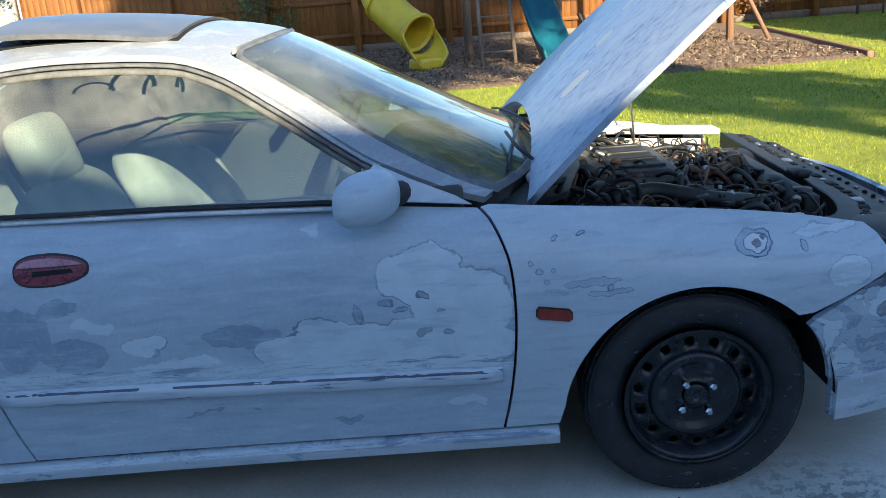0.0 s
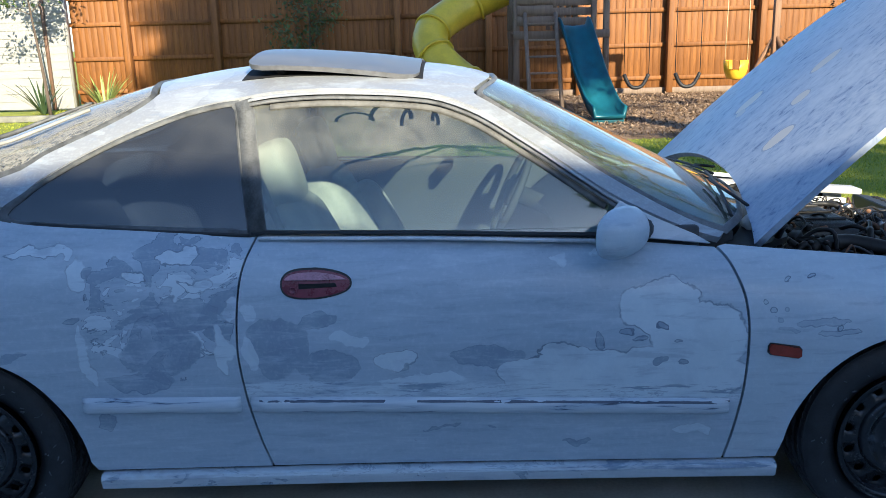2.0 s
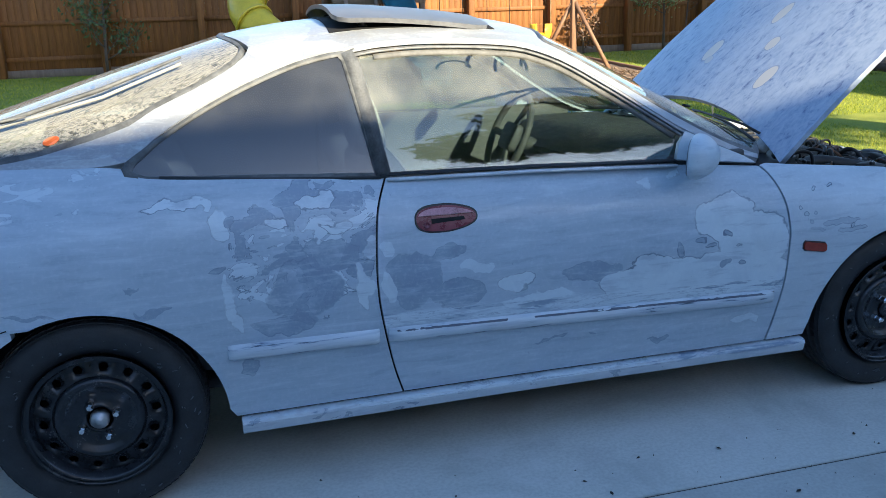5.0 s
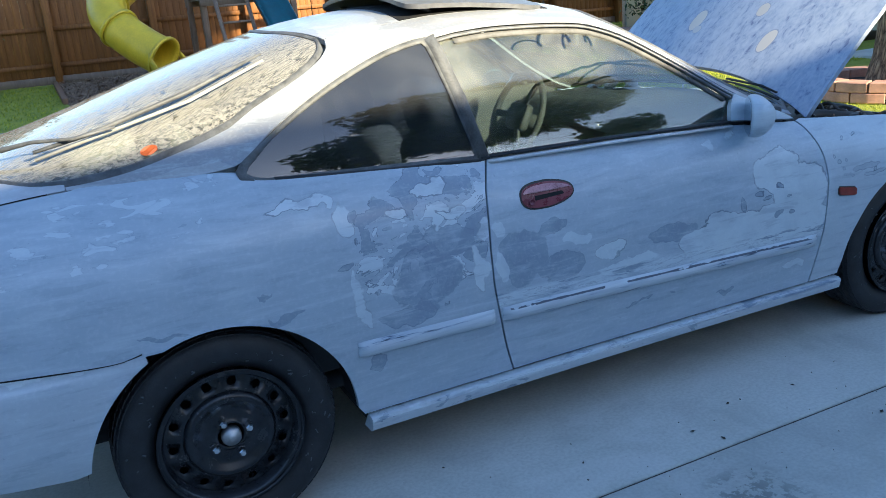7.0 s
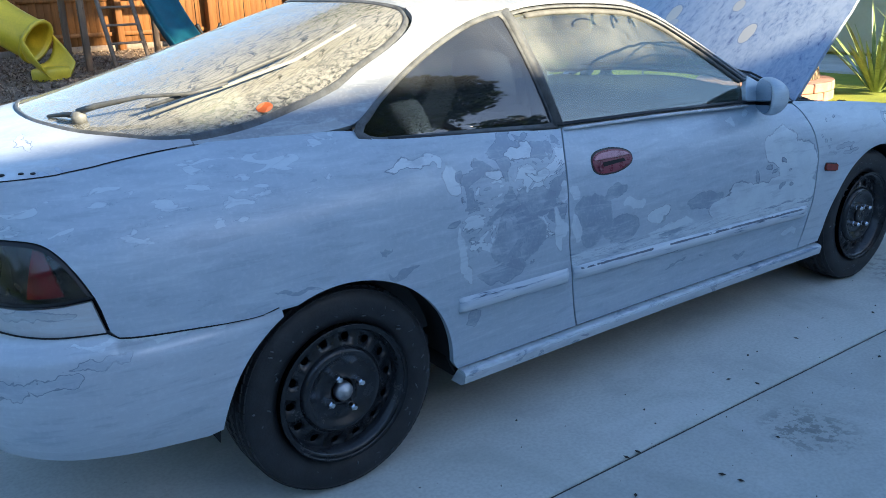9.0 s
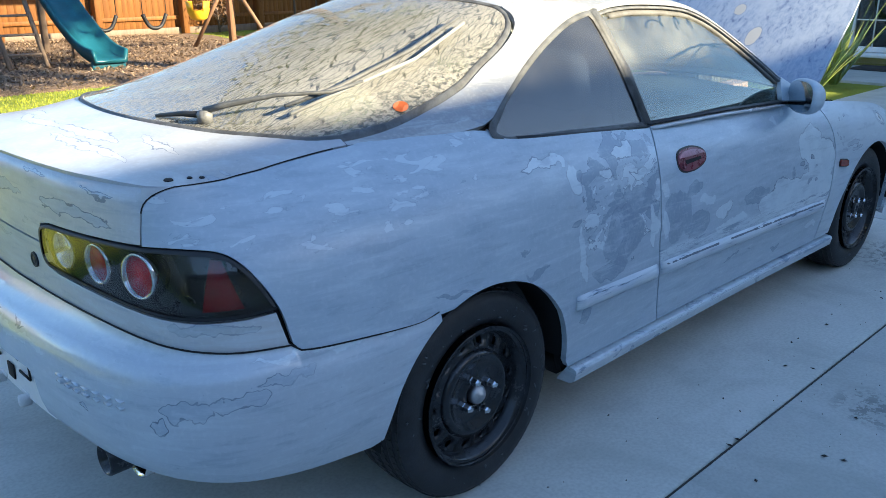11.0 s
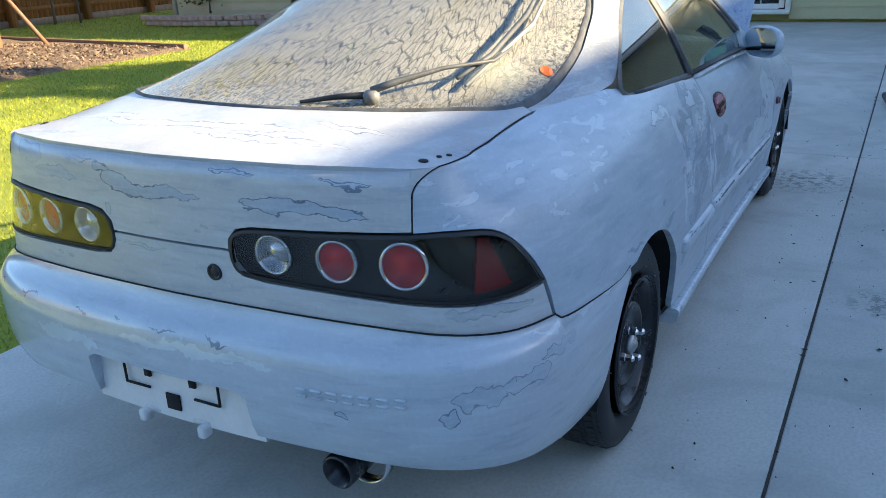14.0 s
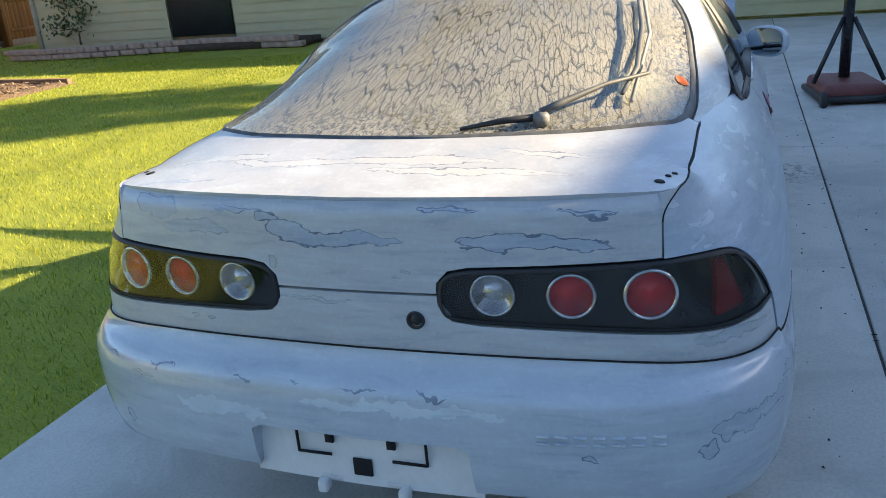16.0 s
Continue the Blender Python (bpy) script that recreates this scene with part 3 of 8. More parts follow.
def panel(name, outline, fn, material, parent, label="", step=0.05, thick=0.018, gap=0.0036, away=None, solid=False, flip=False):
    """A sheet cut to an outline of (u, v) and bent by fn(u, v) -> place, with a rim folded inwards. away: a point on the inner side."""
    poly = inset(outline, gap)
    fine = []
    for p, q in zip(poly, poly[1:] + poly[:1]):
        n = max(1, math.ceil(math.dist(p, q) / step))
        fine += [(p[0] + (q[0] - p[0]) * k / n, p[1] + (q[1] - p[1]) * k / n) for k in range(n)]
    fine = [p for p, q in zip(fine, fine[1:] + fine[:1]) if math.dist(p, q) > 4e-4]
    count = len(fine)
    ring_pts = np.array(fine)
    points = [Vector(p) for p in fine]
    us, vv = [p[0] for p in fine], [p[1] for p in fine]
    for i in range(math.floor(min(us) / step), math.ceil(max(us) / step) + 1):
        for j in range(math.floor(min(vv) / step), math.ceil(max(vv) / step) + 1):
            g = (i * step + (0.25 * step if j % 2 else -0.25 * step), j * step)
            if np.min(np.abs(ring_pts - g).max(1)) > 0.3 * step:
                points.append(Vector(g))
    cv, ce, cf, *_ = delaunay_2d_cdt(points, [(k, (k + 1) % count) for k in range(count)], [], 1, 1e-6)
    bm = bmesh.new()
    vs = [bm.verts.new((p.x, p.y, 0)) for p in cv]
    for f in cf:
        tri = [vs[k] for k in f]
        if (tri[1].co - tri[0].co).cross(tri[2].co - tri[0].co).z < 0:
            tri.reverse()
        bm.faces.new(tri)
    for v in [v for v in bm.verts if not v.link_faces]:
        bm.verts.remove(v)
    inner = Vector(away if away is not None else (0, 0, 0.6))
    bm.verts.ensure_lookup_table()
    normal = {}
    flips = 0
    for v in bm.verts:
        u, w = v.co.x, v.co.y
        e = 0.004
        p = Vector(fn(u, w))
        du, dw = Vector(fn(u + e, w)) - Vector(fn(u - e, w)), Vector(fn(u, w + e)) - Vector(fn(u, w - e))
        n = du.cross(dw)
        n = n.normalized() if n.length > 1e-12 else (p - inner).normalized()
        if n.dot(p - inner) < 0:
            n = -n
            flips += 1
        v.co = p
        normal[v] = n
    if flips > len(bm.verts) / 2:
        bmesh.ops.reverse_faces(bm, faces=bm.faces[:])
    top = bm.faces[:]
    rim_edges = [e for e in bm.edges if len(e.link_faces) == 1]
    centre = {}
    if solid:
        back = {}
        for v in list(bm.verts):
            b = bm.verts.new(v.co - normal[v] * thick)
            back[v] = b
            normal[b] = -normal[v]
        for f in top:
            bm.faces.new([back[v] for v in reversed(f.verts)])
    lip = {}
    for e in rim_edges:
        quad = []
        f = e.link_faces[0]
        a, b = e.verts
        loop = [l for l in f.loops if l.edge == e][0]
        a, b = loop.vert, loop.link_loop_next.vert
        side = (b.co - a.co).cross(normal[a] + normal[b])
        for v in (b, a):
            key = (v, 0)
            if key not in lip:
                lip[key] = (bm.verts.new(v.co), bm.verts.new(v.co - normal[v] * thick))
                normal[lip[key][0]] = Vector()
                normal[lip[key][1]] = Vector()
            quad.append(lip[key])
        bm.faces.new((quad[0][0], quad[1][0], quad[1][1], quad[0][1]))
        for q in quad:
            for w in q:
                normal[w] += side.normalized()
    bm.verts.index_update()
    order = [None] * len(bm.verts)
    for v in bm.verts:
        n = normal[v]
        order[v.index] = n.normalized() if n.length > 1e-6 else Vector((0, 0, 1))
    return part(name, bm, material, parent, label, True, order)


def box_bm(size, at=(0, 0, 0), bevel=0.0, segments=2, turn=None, bm=None):
    bm = bm or bmesh.new()
    m = Matrix.Translation(at) @ (turn or Matrix.Identity(4)) @ Matrix.Diagonal((*size, 1))
    got = bmesh.ops.create_cube(bm, size=1, matrix=m)
    if bevel:
        edges = list({e for v in got["verts"] for e in v.link_edges})
        bmesh.ops.bevel(bm, geom=edges, offset=bevel, segments=segments, profile=0.5, affect="EDGES")
    return bm


def spin_bm(profile, axis="z", at=(0, 0, 0), steps=32, bm=None, close=False):
    """A body of revolution from (radius, height) pairs."""
    bm = bm or bmesh.new()
    rings = []
    for r, h in profile:
        ring = []
        for k in range(steps):
            a = 2 * math.pi * k / steps
            c, s = r * math.cos(a), r * math.sin(a)
            p = {"z": (c, s, h), "y": (c, h, s), "x": (h, c, s)}[axis]
            ring.append(bm.verts.new((p[0] + at[0], p[1] + at[1], p[2] + at[2])))
        rings.append(ring)
    pairs = list(zip(rings, rings[1:])) + ([(rings[-1], rings[0])] if close else [])
    for a, b in pairs:
        for k in range(steps):
            q = (a[k], a[(k + 1) % steps], b[(k + 1) % steps], b[k])
            bm.faces.new(q)
    if not close:
        for ring in (rings[0], rings[-1]):
            bm.faces.new(ring)
    bmesh.ops.remove_doubles(bm, verts=bm.verts[:], dist=1e-5)
    bmesh.ops.recalc_face_normals(bm, faces=bm.faces[:])
    return bm


def tube_bm(points, radius, sides=8, bm=None, closed=False):
    """A pipe along points; radius a number or one for each point."""
    bm = bm or bmesh.new()
    pts = [Vector(p) for p in points]
    rings = []
    side = None
    for i, p in enumerate(pts):
        a, b = (pts[i - 1] if i or closed else p), (pts[(i + 1) % len(pts)] if i < len(pts) - 1 or closed else p)
        d = (b - a).normalized()
        if side is None:
            side = d.orthogonal().normalized()
        side = (side - d * side.dot(d)).normalized()
        up = d.cross(side)
        r = radius[i] if isinstance(radius, (list, tuple)) else radius
        rings.append([bm.verts.new(p + (side * math.cos(2 * math.pi * k / sides) + up * math.sin(2 * math.pi * k / sides)) * r) for k in range(sides)])
    pairs = list(zip(rings, rings[1:])) + ([(rings[-1], rings[0])] if closed else [])
    for a, b in pairs:
        for k in range(sides):
            bm.faces.new((a[k], a[(k + 1) % sides], b[(k + 1) % sides], b[k]))
    if not closed:
        bm.faces.new(rings[0][::-1])
        bm.faces.new(rings[-1])
    return bm


# ---- the car: shape ----
# The car stands along x with its nose at +x; the origin lies on the ground midway between the axles.
PLAN = [(2.16, 0.0), (2.15, -0.28), (2.10, -0.48), (2.02, -0.62), (1.92, -0.71), (1.80, -0.775), (1.6, -0.82), (1.285, -0.838), (0.8, -0.832), (0.0, -0.825), (-0.5, -0.828), (-1.0, -0.833), (-1.285, -0.833), (-1.55, -0.822), (-1.75, -0.803),
        (-1.85, -0.782), (-1.945, -0.742), (-2.018, -0.668), (-2.055, -0.565), (-2.080, -0.39), (-2.094, -0.2), (-2.10, 0.0)]
right = curve(PLAN, 8)
loop = [Vector(p) for p in right] + [Vector((x, -y)) for x, y in right[-2::-1]]
at_zero = min(range(len(right)), key=lambda k: abs(right[k][0]))
run = [0.0]
for a, b in zip(loop, loop[1:]):
    run.append(run[-1] - (b - a).length)
shift = run[at_zero] - right[at_zero][0]
run = [r - shift for r in run]
U_REAR, U_NOSE = run[len(right) - 1], run[0]


def plan(u):
    """Place and outward direction on the plan line, u metres along (about x on the sides)."""
    lo, hi = 0, len(run) - 1
    while hi - lo > 1:
        mid = (lo + hi) // 2
        lo, hi = (mid, hi) if run[mid] >= u else (lo, mid)
    t = (u - run[lo]) / (run[hi] - run[lo])
    p = loop[lo].lerp(loop[hi], t)

    def tang(k):
        a, b = loop[max(0, k - 1)], loop[min(len(loop) - 1, k + 1)]
        return (b - a).normalized()

    d = tang(lo).lerp(tang(hi), t).normalized()
    return p, Vector((d.y, -d.x)) * -1


def u_at_y(y):
    """Where the tail crosses y on the right half (y below 0)."""
    k = next(i for i in range(len(right) - 1) if right[i][0] < -1.7 and right[i][1] <= y <= right[i + 1][1])
    t = (y - right[k][1]) / (right[k + 1][1] - right[k][1])
    return run[k] + (run[k + 1] - run[k]) * t


def half(u):
    return u if u >= U_REAR else 2 * U_REAR - u


SHOULDER = [(-2.80, 0.938), (-2.45, 0.938), (-2.2, 0.936), (-1.98, 0.933), (-1.55, 0.958), (-1.14, 0.951), (-0.45, 0.882), (0.76, 0.833), (0.88, 0.820), (1.27, 0.778), (1.55, 0.740), (1.8, 0.69)]
TUMBLE = [(-2.80, -0.012), (-2.4, -0.008), (-2.25, 0.008), (-2.154, 0.030), (-2.1, 0.078), (-2.05, 0.115), (-1.95, 0.158), (-1.75, 0.19), (-1.55, 0.205), (-1.14, 0.15), (-0.45, 0.100), (0.76, 0.105), (1.4, 0.135), (1.8, 0.11)]


def side(u, z):
    """The car's flank and tail, as a sheet over (u, z)."""
    h = half(u)
    p, n = plan(u)
    s = lerp(SHOULDER, h)
    if z > 0.45:
        f = (z - 0.45) / (s - 0.45)
        d = lerp(TUMBLE, h) * min(f, 1.15) ** 4
        crease = 0.004 * math.exp(-((z - 0.60 - 0.02 * u) / 0.03) ** 2) if h > -1.9 else 0
        d -= crease
    else:
        d = 0.025 * (0.45 - z) / 0.21
    return (p.x - n.x * d, p.y - n.y * d, z)


BUMP_OUT = [(0.29, 0.03), (0.36, 0.072), (0.42, 0.084), (0.48, 0.089), (0.53, 0.0885), (0.558, 0.085), (0.576, 0.077), (0.590, 0.064), (0.601, 0.046), (0.610, 0.026), (0.617, 0.010), (0.625, 0.002)]
BUMP_TOP = [(-2.8, 0.632), (-2.55, 0.631), (-2.3, 0.628), (-2.1, 0.621), (-1.95, 0.612), (-1.846, 0.610), (-1.822, 0.594), (-1.7, 0.583), (-1.52, 0.574), (-1.455, 0.585)]
BUMP_GROW = [(-2.8, 1.0), (-2.3, 0.95), (-2.05, 0.65), (-1.75, 0.28), (-1.45, 0.05)]


def bumper(u, z):
    """The rear bumper's skin: a ledge under the gap, a crease and a slightly tucked lower half."""
    h = half(u)
    p, n = plan(u)
    zt = lerp(BUMP_TOP, h)
    lifted = z + (0.628 - zt) * min(1.0, max(0.0, (z - 0.45) / (zt - 0.45)))
    d = lerp(BUMP_OUT, lifted) * lerp(BUMP_GROW, h)
    if z < 0.42:
        d -= (0.42 - z) ** 2
    return (p.x + n.x * d, p.y + n.y * d, z)


CROWN = [(-2.12, 0.940), (-2.04, 0.954), (-1.95, 0.966), (-1.80, 0.987), (-1.70, 1.009), (-1.5, 1.070), (-1.25, 1.148), (-1.0, 1.221), (-0.8, 1.272), (-0.6, 1.300), (-0.4, 1.312), (-0.2, 1.309), (0.0, 1.295),
         (0.15, 1.270), (0.25, 1.232), (0.45, 1.134), (0.70, 1.006), (0.85, 0.930), (1.0, 0.87)]
tail = [side(u, lerp(SHOULDER, u)) for u in (-2.12, -2.05, -1.95, -1.85, -1.75, -1.65, -1.55, -1.40, -1.25)]
EDGE_Y = [(p[0], -p[1]) for p in tail] + [(x, y - 0.012) for x, y in [(-1.14, 0.69), (-1.06, 0.675), (-0.915, 0.629), (-0.765, 0.588), (-0.64, 0.560), (-0.52, 0.539), (-0.42, 0.531),
          (-0.3, 0.528), (-0.16, 0.531), (0.0, 0.54), (0.11, 0.563), (0.27, 0.615), (0.42, 0.672), (0.504, 0.698), (0.78, 0.718), (1.0, 0.70)]]
EDGE_Z = [(p[0], p[2]) for p in tail] + [(-1.14, 0.964), (-1.06, 1.022), (-0.915, 1.102), (-0.765, 1.166), (-0.64, 1.206), (-0.52, 1.228), (-0.42, 1.242), (-0.3, 1.247), (-0.16, 1.243),
          (0.0, 1.230), (0.11, 1.197), (0.27, 1.105), (0.42, 1.006), (0.504, 0.953), (0.78, 0.838), (1.0, 0.80)]
BEND = [(-2.1, 3.0), (-1.6, 3.2), (-1.0, 3.3), (-0.5, 2.6), (0.0, 2.1), (1.0, 2.0)]


def lid(x, y):
    """Roof, hatch, deck and windscreen, as a sheet over (x, y)."""
    zc, ze, ye = lerp(CROWN, x), lerp(EDGE_Z, x), lerp(EDGE_Y, x)
    f = min(1.25, abs(y) / ye)
    return (x, y, zc - (zc - ze) * f ** lerp(BEND, x))


def cabin_side(x, z, sign=-1, out=0.0):
    """The side windows' sheet over (x, z)."""
    y = 0.729 - 0.574 * (z - 0.880) + 0.50 * (z - 0.88) * (1.24 - z) - 0.01 * max(0, x - 0.2)
    return (x, sign * (y + out), z)


DOOR_FRONT = curve([(0.752, 0.826), (0.785, 0.787), (0.818, 0.70), (0.826, 0.585), (0.820, 0.464), (0.803, 0.339), (0.782, 0.243)], 5)
DOOR_REAR = curve([(-0.452, 0.885), (-0.488, 0.808), (-0.503, 0.715), (-0.508, 0.588), (-0.496, 0.474), (-0.470, 0.34), (-0.443, 0.246)], 5)
BELT = curve([(-1.15, 0.960), (-1.122, 0.938), (-1.07, 0.924), (-0.8, 0.905), (-0.452, 0.882), (0.1, 0.868), (0.48, 0.848), (0.752, 0.826)], 6)


def arch(cx, a0, a1, r=0.343, cz=0.258, n=26):
    return [(cx + r * math.cos(radians(a0 + (a1 - a0) * k / n)), cz + r * 1.0 * math.sin(radians(a0 + (a1 - a0) * k / n))) for k in range(n + 1)]


def top_line(u0, u1, n=24):
    return [(u0 + (u1 - u0) * k / n, lerp(SHOULDER, u0 + (u1 - u0) * k / n)) for k in range(n + 1)]


car = thing("car", "sanded grey-white coupe, hood open, on black steel wheels", "car", at=(0, -0.02, 0))


def mirrored(fn):
    return lambda u, z: (lambda p: (p[0], -p[1], p[2]))(fn(u, z))


UQ_IN = u_at_y(-0.582)      # where the hatch meets the quarter panel
LAMP_TIP = -1.862
LAMP = curve([(LAMP_TIP, 0.694), (-1.890, 0.745), (-1.93, 0.790), (-1.985, 0.815), (-2.07, 0.823), (UQ_IN, 0.825), (u_at_y(-0.43), 0.819), (u_at_y(-0.235), 0.811)], 5) + curve([(u_at_y(-0.205), 0.806), (u_at_y(-0.182), 0.794), (u_at_y(-0.171), 0.770), (u_at_y(-0.171), 0.735), (u_at_y(-0.182), 0.712), (u_at_y(-0.205), 0.703)], 4) + curve(
    [(u_at_y(-0.25), 0.700), (u_at_y(-0.40), 0.695), (UQ_IN, 0.687), (-2.03, 0.683), (-1.93, 0.687)], 4)
LAMP = [(u, z - 0.006) for u, z in LAMP]
ROCKER = 0.246
HATCH_CORNER = [(UQ_IN + 0.060 * (1 - math.cos(a)), 0.886 + 0.0485 * math.sin(a)) for a in [math.pi / 2 * k / 8 for k in range(9)]]

for sgn in (-1, 1):
    S = side if sgn < 0 else mirrored(side)
    inner = (0, 0, 0.55)
    # door
    belt_door = [p for p in BELT if -0.452 <= p[0] <= 0.752]
    outline = DOOR_REAR[::-1] + belt_door[1:-1] + DOOR_FRONT
    door = panel("door", outline, S, PAINT_DOOR, car, step=0.045, away=inner, gap=0.0034)
    # fender
    outline = DOOR_FRONT[::-1] + top_line(0.78, 1.775) + [(1.793, 0.672), (1.800, 0.630), (1.785, 0.590)] + [(1.565, 0.508)] + arch(1.285, 46, 173) + [(0.928, 0.246)]
    fender = panel("fender", outline, S, PAINT_FENDER, car, step=0.045, away=inner)
    # quarter panel, wrapping round to the hatch
    outline = DOOR_REAR + [(-0.925, ROCKER)] + arch(-1.285, -2, 112)[1:] + [(-1.52, 0.572), (-1.7, 0.580), (-1.822, 0.590), (-1.842, 0.61), (-1.853, 0.66), (LAMP_TIP, 0.688)]
    outline += [p for p in LAMP if p[0] < LAMP_TIP - 0.002 and p[0] > UQ_IN + 0.005 and p[1] > 0.690] + [(UQ_IN, 0.819)] + HATCH_CORNER + [(u, z + (0.004 if -1.53 < u < -1.16 else 0)) for u, z in top_line(UQ_IN, -1.15) if u > UQ_IN + 0.062]
    outline += [p for p in BELT if -1.149 < p[0] < -0.455]
    quarter = panel("quarter_panel", outline, S, PAINT_QUARTER, car, step=0.045, away=inner, gap=0.0022)
    # front bumper, wrapping round the nose
    outline = [(1.572, 0.498), (1.72, 0.573), (1.90, 0.60), (U_NOSE, 0.60), (U_NOSE, 0.21), (2.2, 0.205), (1.64, 0.192), (1.632, 0.31)] + arch(1.285, 8, 40)
    nose = panel("front_bumper", outline, S, PAINT_NOSE, car, "patchy primed front bumper", step=0.05, away=inner)
    outline = [(1.640, 0.312), (U_NOSE, 0.312), (U_NOSE, 0.195), (1.648, 0.185)]
    panel("bumper_lip", outline, lambda u, z, S=S: (lambda p, n: (p[0] + n.x * 0.012, p[1] + n.y * 0.012 * (1 if sgn < 0 else -1), p[2]))(S(u, z), plan(u)[1]), PAINT_SILL, nose, step=0.05, away=inner)
    # sill and side moulding
    bm = bmesh.new()
    prof = [(0.012, 0.2405), (-0.012, 0.2395), (-0.019, 0.236), (-0.022, 0.228), (-0.016, 0.200), (0.0, 0.190), (0.05, 0.188)]
    rows = []
    for k in range(41):
        x = -0.912 + 1.835 * k / 40
        y = side(x, 0.25)[1]
        rows.append([bm.verts.new((x, -sgn * (y + d), z)) for d, z in prof])
    for a, b in zip(rows, rows[1:]):
        for i in range(len(prof) - 1):
            bm.faces.new((a[i], a[i + 1], b[i + 1], b[i]))
    for r in (rows[0], rows[-1]):
        bm.faces.new(r)
    bmesh.ops.recalc_face_normals(bm, faces=bm.faces[:])
    part("sill", bm, PAINT_SILL, car, "sanded white side sill", smooth=False)
    for x0, x1, owner, z0, z1 in ((-0.483, 0.785, door, 0.443, 0.410), (-0.93, -0.51, quarter, 0.452, 0.444)):
        bm = bmesh.new()
        rows = []
        n = 30
        for k in range(n + 1):
            x = x0 + (x1 - x0) * k / n
            zc = z0 + (z1 - z0) * k / n
            end = min(1.0, k / 0.7, (n - k) / 0.7) if k in (0, n) else 1.0
            pr = [(-0.022, -0.004), (-0.021, 0.011), (-0.016, 0.017), (-0.002, 0.018), (0.008, 0.015), (0.018, 0.009), (0.022, -0.003)]
            rows.append([bm.verts.new((x, -sgn * (side(x, zc + dz)[1] - dy * (0.3 if k in (0, n) else 1)), zc + dz)) for dz, dy in pr])
        for a, b in zip(rows, rows[1:]):
            for i in range(len(a) - 1):
                bm.faces.new((a[i], a[i + 1], b[i + 1], b[i]))
        for r in (rows[0], rows[-1]):
            bm.faces.new(r)
        bmesh.ops.recalc_face_normals(bm, faces=bm.faces[:])
        part("side_moulding", bm, MOULDING, owner, "white rub strip sanded through to dark plastic")
    # black sheet added behind the panels, so their gaps look like shade
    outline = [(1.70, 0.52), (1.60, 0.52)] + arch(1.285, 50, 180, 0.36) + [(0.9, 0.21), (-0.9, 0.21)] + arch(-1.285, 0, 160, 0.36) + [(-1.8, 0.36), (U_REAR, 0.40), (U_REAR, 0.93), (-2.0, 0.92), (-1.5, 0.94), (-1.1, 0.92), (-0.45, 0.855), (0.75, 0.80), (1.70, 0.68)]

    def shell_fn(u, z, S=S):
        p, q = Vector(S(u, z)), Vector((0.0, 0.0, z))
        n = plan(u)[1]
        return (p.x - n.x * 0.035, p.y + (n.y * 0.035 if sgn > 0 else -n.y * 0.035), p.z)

    panel("gap_backing", outline, shell_fn, BLACK, car, step=0.15, away=inner, gap=0.0)
    # side glass, its frame and seals
    W = lambda x, z, s=sgn: cabin_side(x, z, s)
    pane_top = [(x, lerp(EDGE_Z, x) - 0.030) for x in [0.485 - 0.965 * k / 24 for k in range(25)]]
    door_glass_outline = [(-0.445, 0.886), (0.44, 0.862), (0.470, 0.90)] + [(x, min(z, 0.94 + 9)) for x, z in pane_top[:-1]] + [(-0.492, 1.208)]
    pane = panel("door_window", door_glass_outline, lambda x, z, s=sgn: cabin_side(x, z, s, -0.012), GLASS_DOOR, car, "dusty door window with finger smears", step=0.08, away=inner, solid=True, thick=0.004)
    pane.visible_shadow = False
    q_top = [(x, lerp(EDGE_Z, x) - 0.012) for x in [-0.535 - 0.525 * k / 16 for k in range(17)]]
    q_glass = [(-0.475, 0.887)] + [(-0.53, q_top[0][1])] + q_top[1:] + curve([(-1.096, 0.980), (-1.130, 0.955), (-1.126, 0.934), (-1.085, 0.921)], 4) + [(-0.8, 0.906)]
    pane = panel("quarter_window", q_glass, lambda x, z, s=sgn: cabin_side(x, z, s, -0.006), GLASS_QUARTER, car, "dark tinted rear quarter window", step=0.08, away=inner, solid=True, thick=0.004)
    pane.visible_shadow = False
    ring = [(-0.475, 0.876)] + [(-0.522, q_top[0][1] + 0.008)] + [(x, z + 0.009) for x, z in q_top[1:]] + curve([(-1.105, 0.990), (-1.150, 0.958), (-1.144, 0.928), (-1.095, 0.912)], 4) + [(-0.8, 0.893)]
    for outer, hole, nm in ((ring, inset(q_glass, 0.006), "quarter_seal"),):
        bm = bmesh.new()
        n = 80

        def sample(poly, n):
            if area2(poly) < 0:
                poly = poly[::-1]
            k0 = max(range(len(poly)), key=lambda i: poly[i][0] - 0.2 * poly[i][1])
            poly = poly[k0:] + poly[:k0]
            lens = [math.dist(a, b) for a, b in zip(poly, poly[1:] + poly[:1])]
            tot, out, acc, i = sum(lens), [], 0.0, 0
            for k in range(n):
                want = tot * k / n
                while acc + lens[i] < want:
                    acc += lens[i]
                    i += 1
                t = (want - acc) / max(lens[i], 1e-9)
                a, b = poly[i], poly[(i + 1) % len(poly)]
                out.append((a[0] + (b[0] - a[0]) * t, a[1] + (b[1] - a[1]) * t))
            return out

        so, si = sample(outer, n), sample(hole, n)
        ro = [bm.verts.new(cabin_side(x, z, sgn, -0.004)) for x, z in so]
        rm = [bm.verts.new(cabin_side((a[0] + b[0]) / 2, (a[1] + b[1]) / 2, sgn, 0.003)) for a, b in zip(so, si)]
        ri = [bm.verts.new(cabin_side(x, z, sgn, -0.004)) for x, z in si]
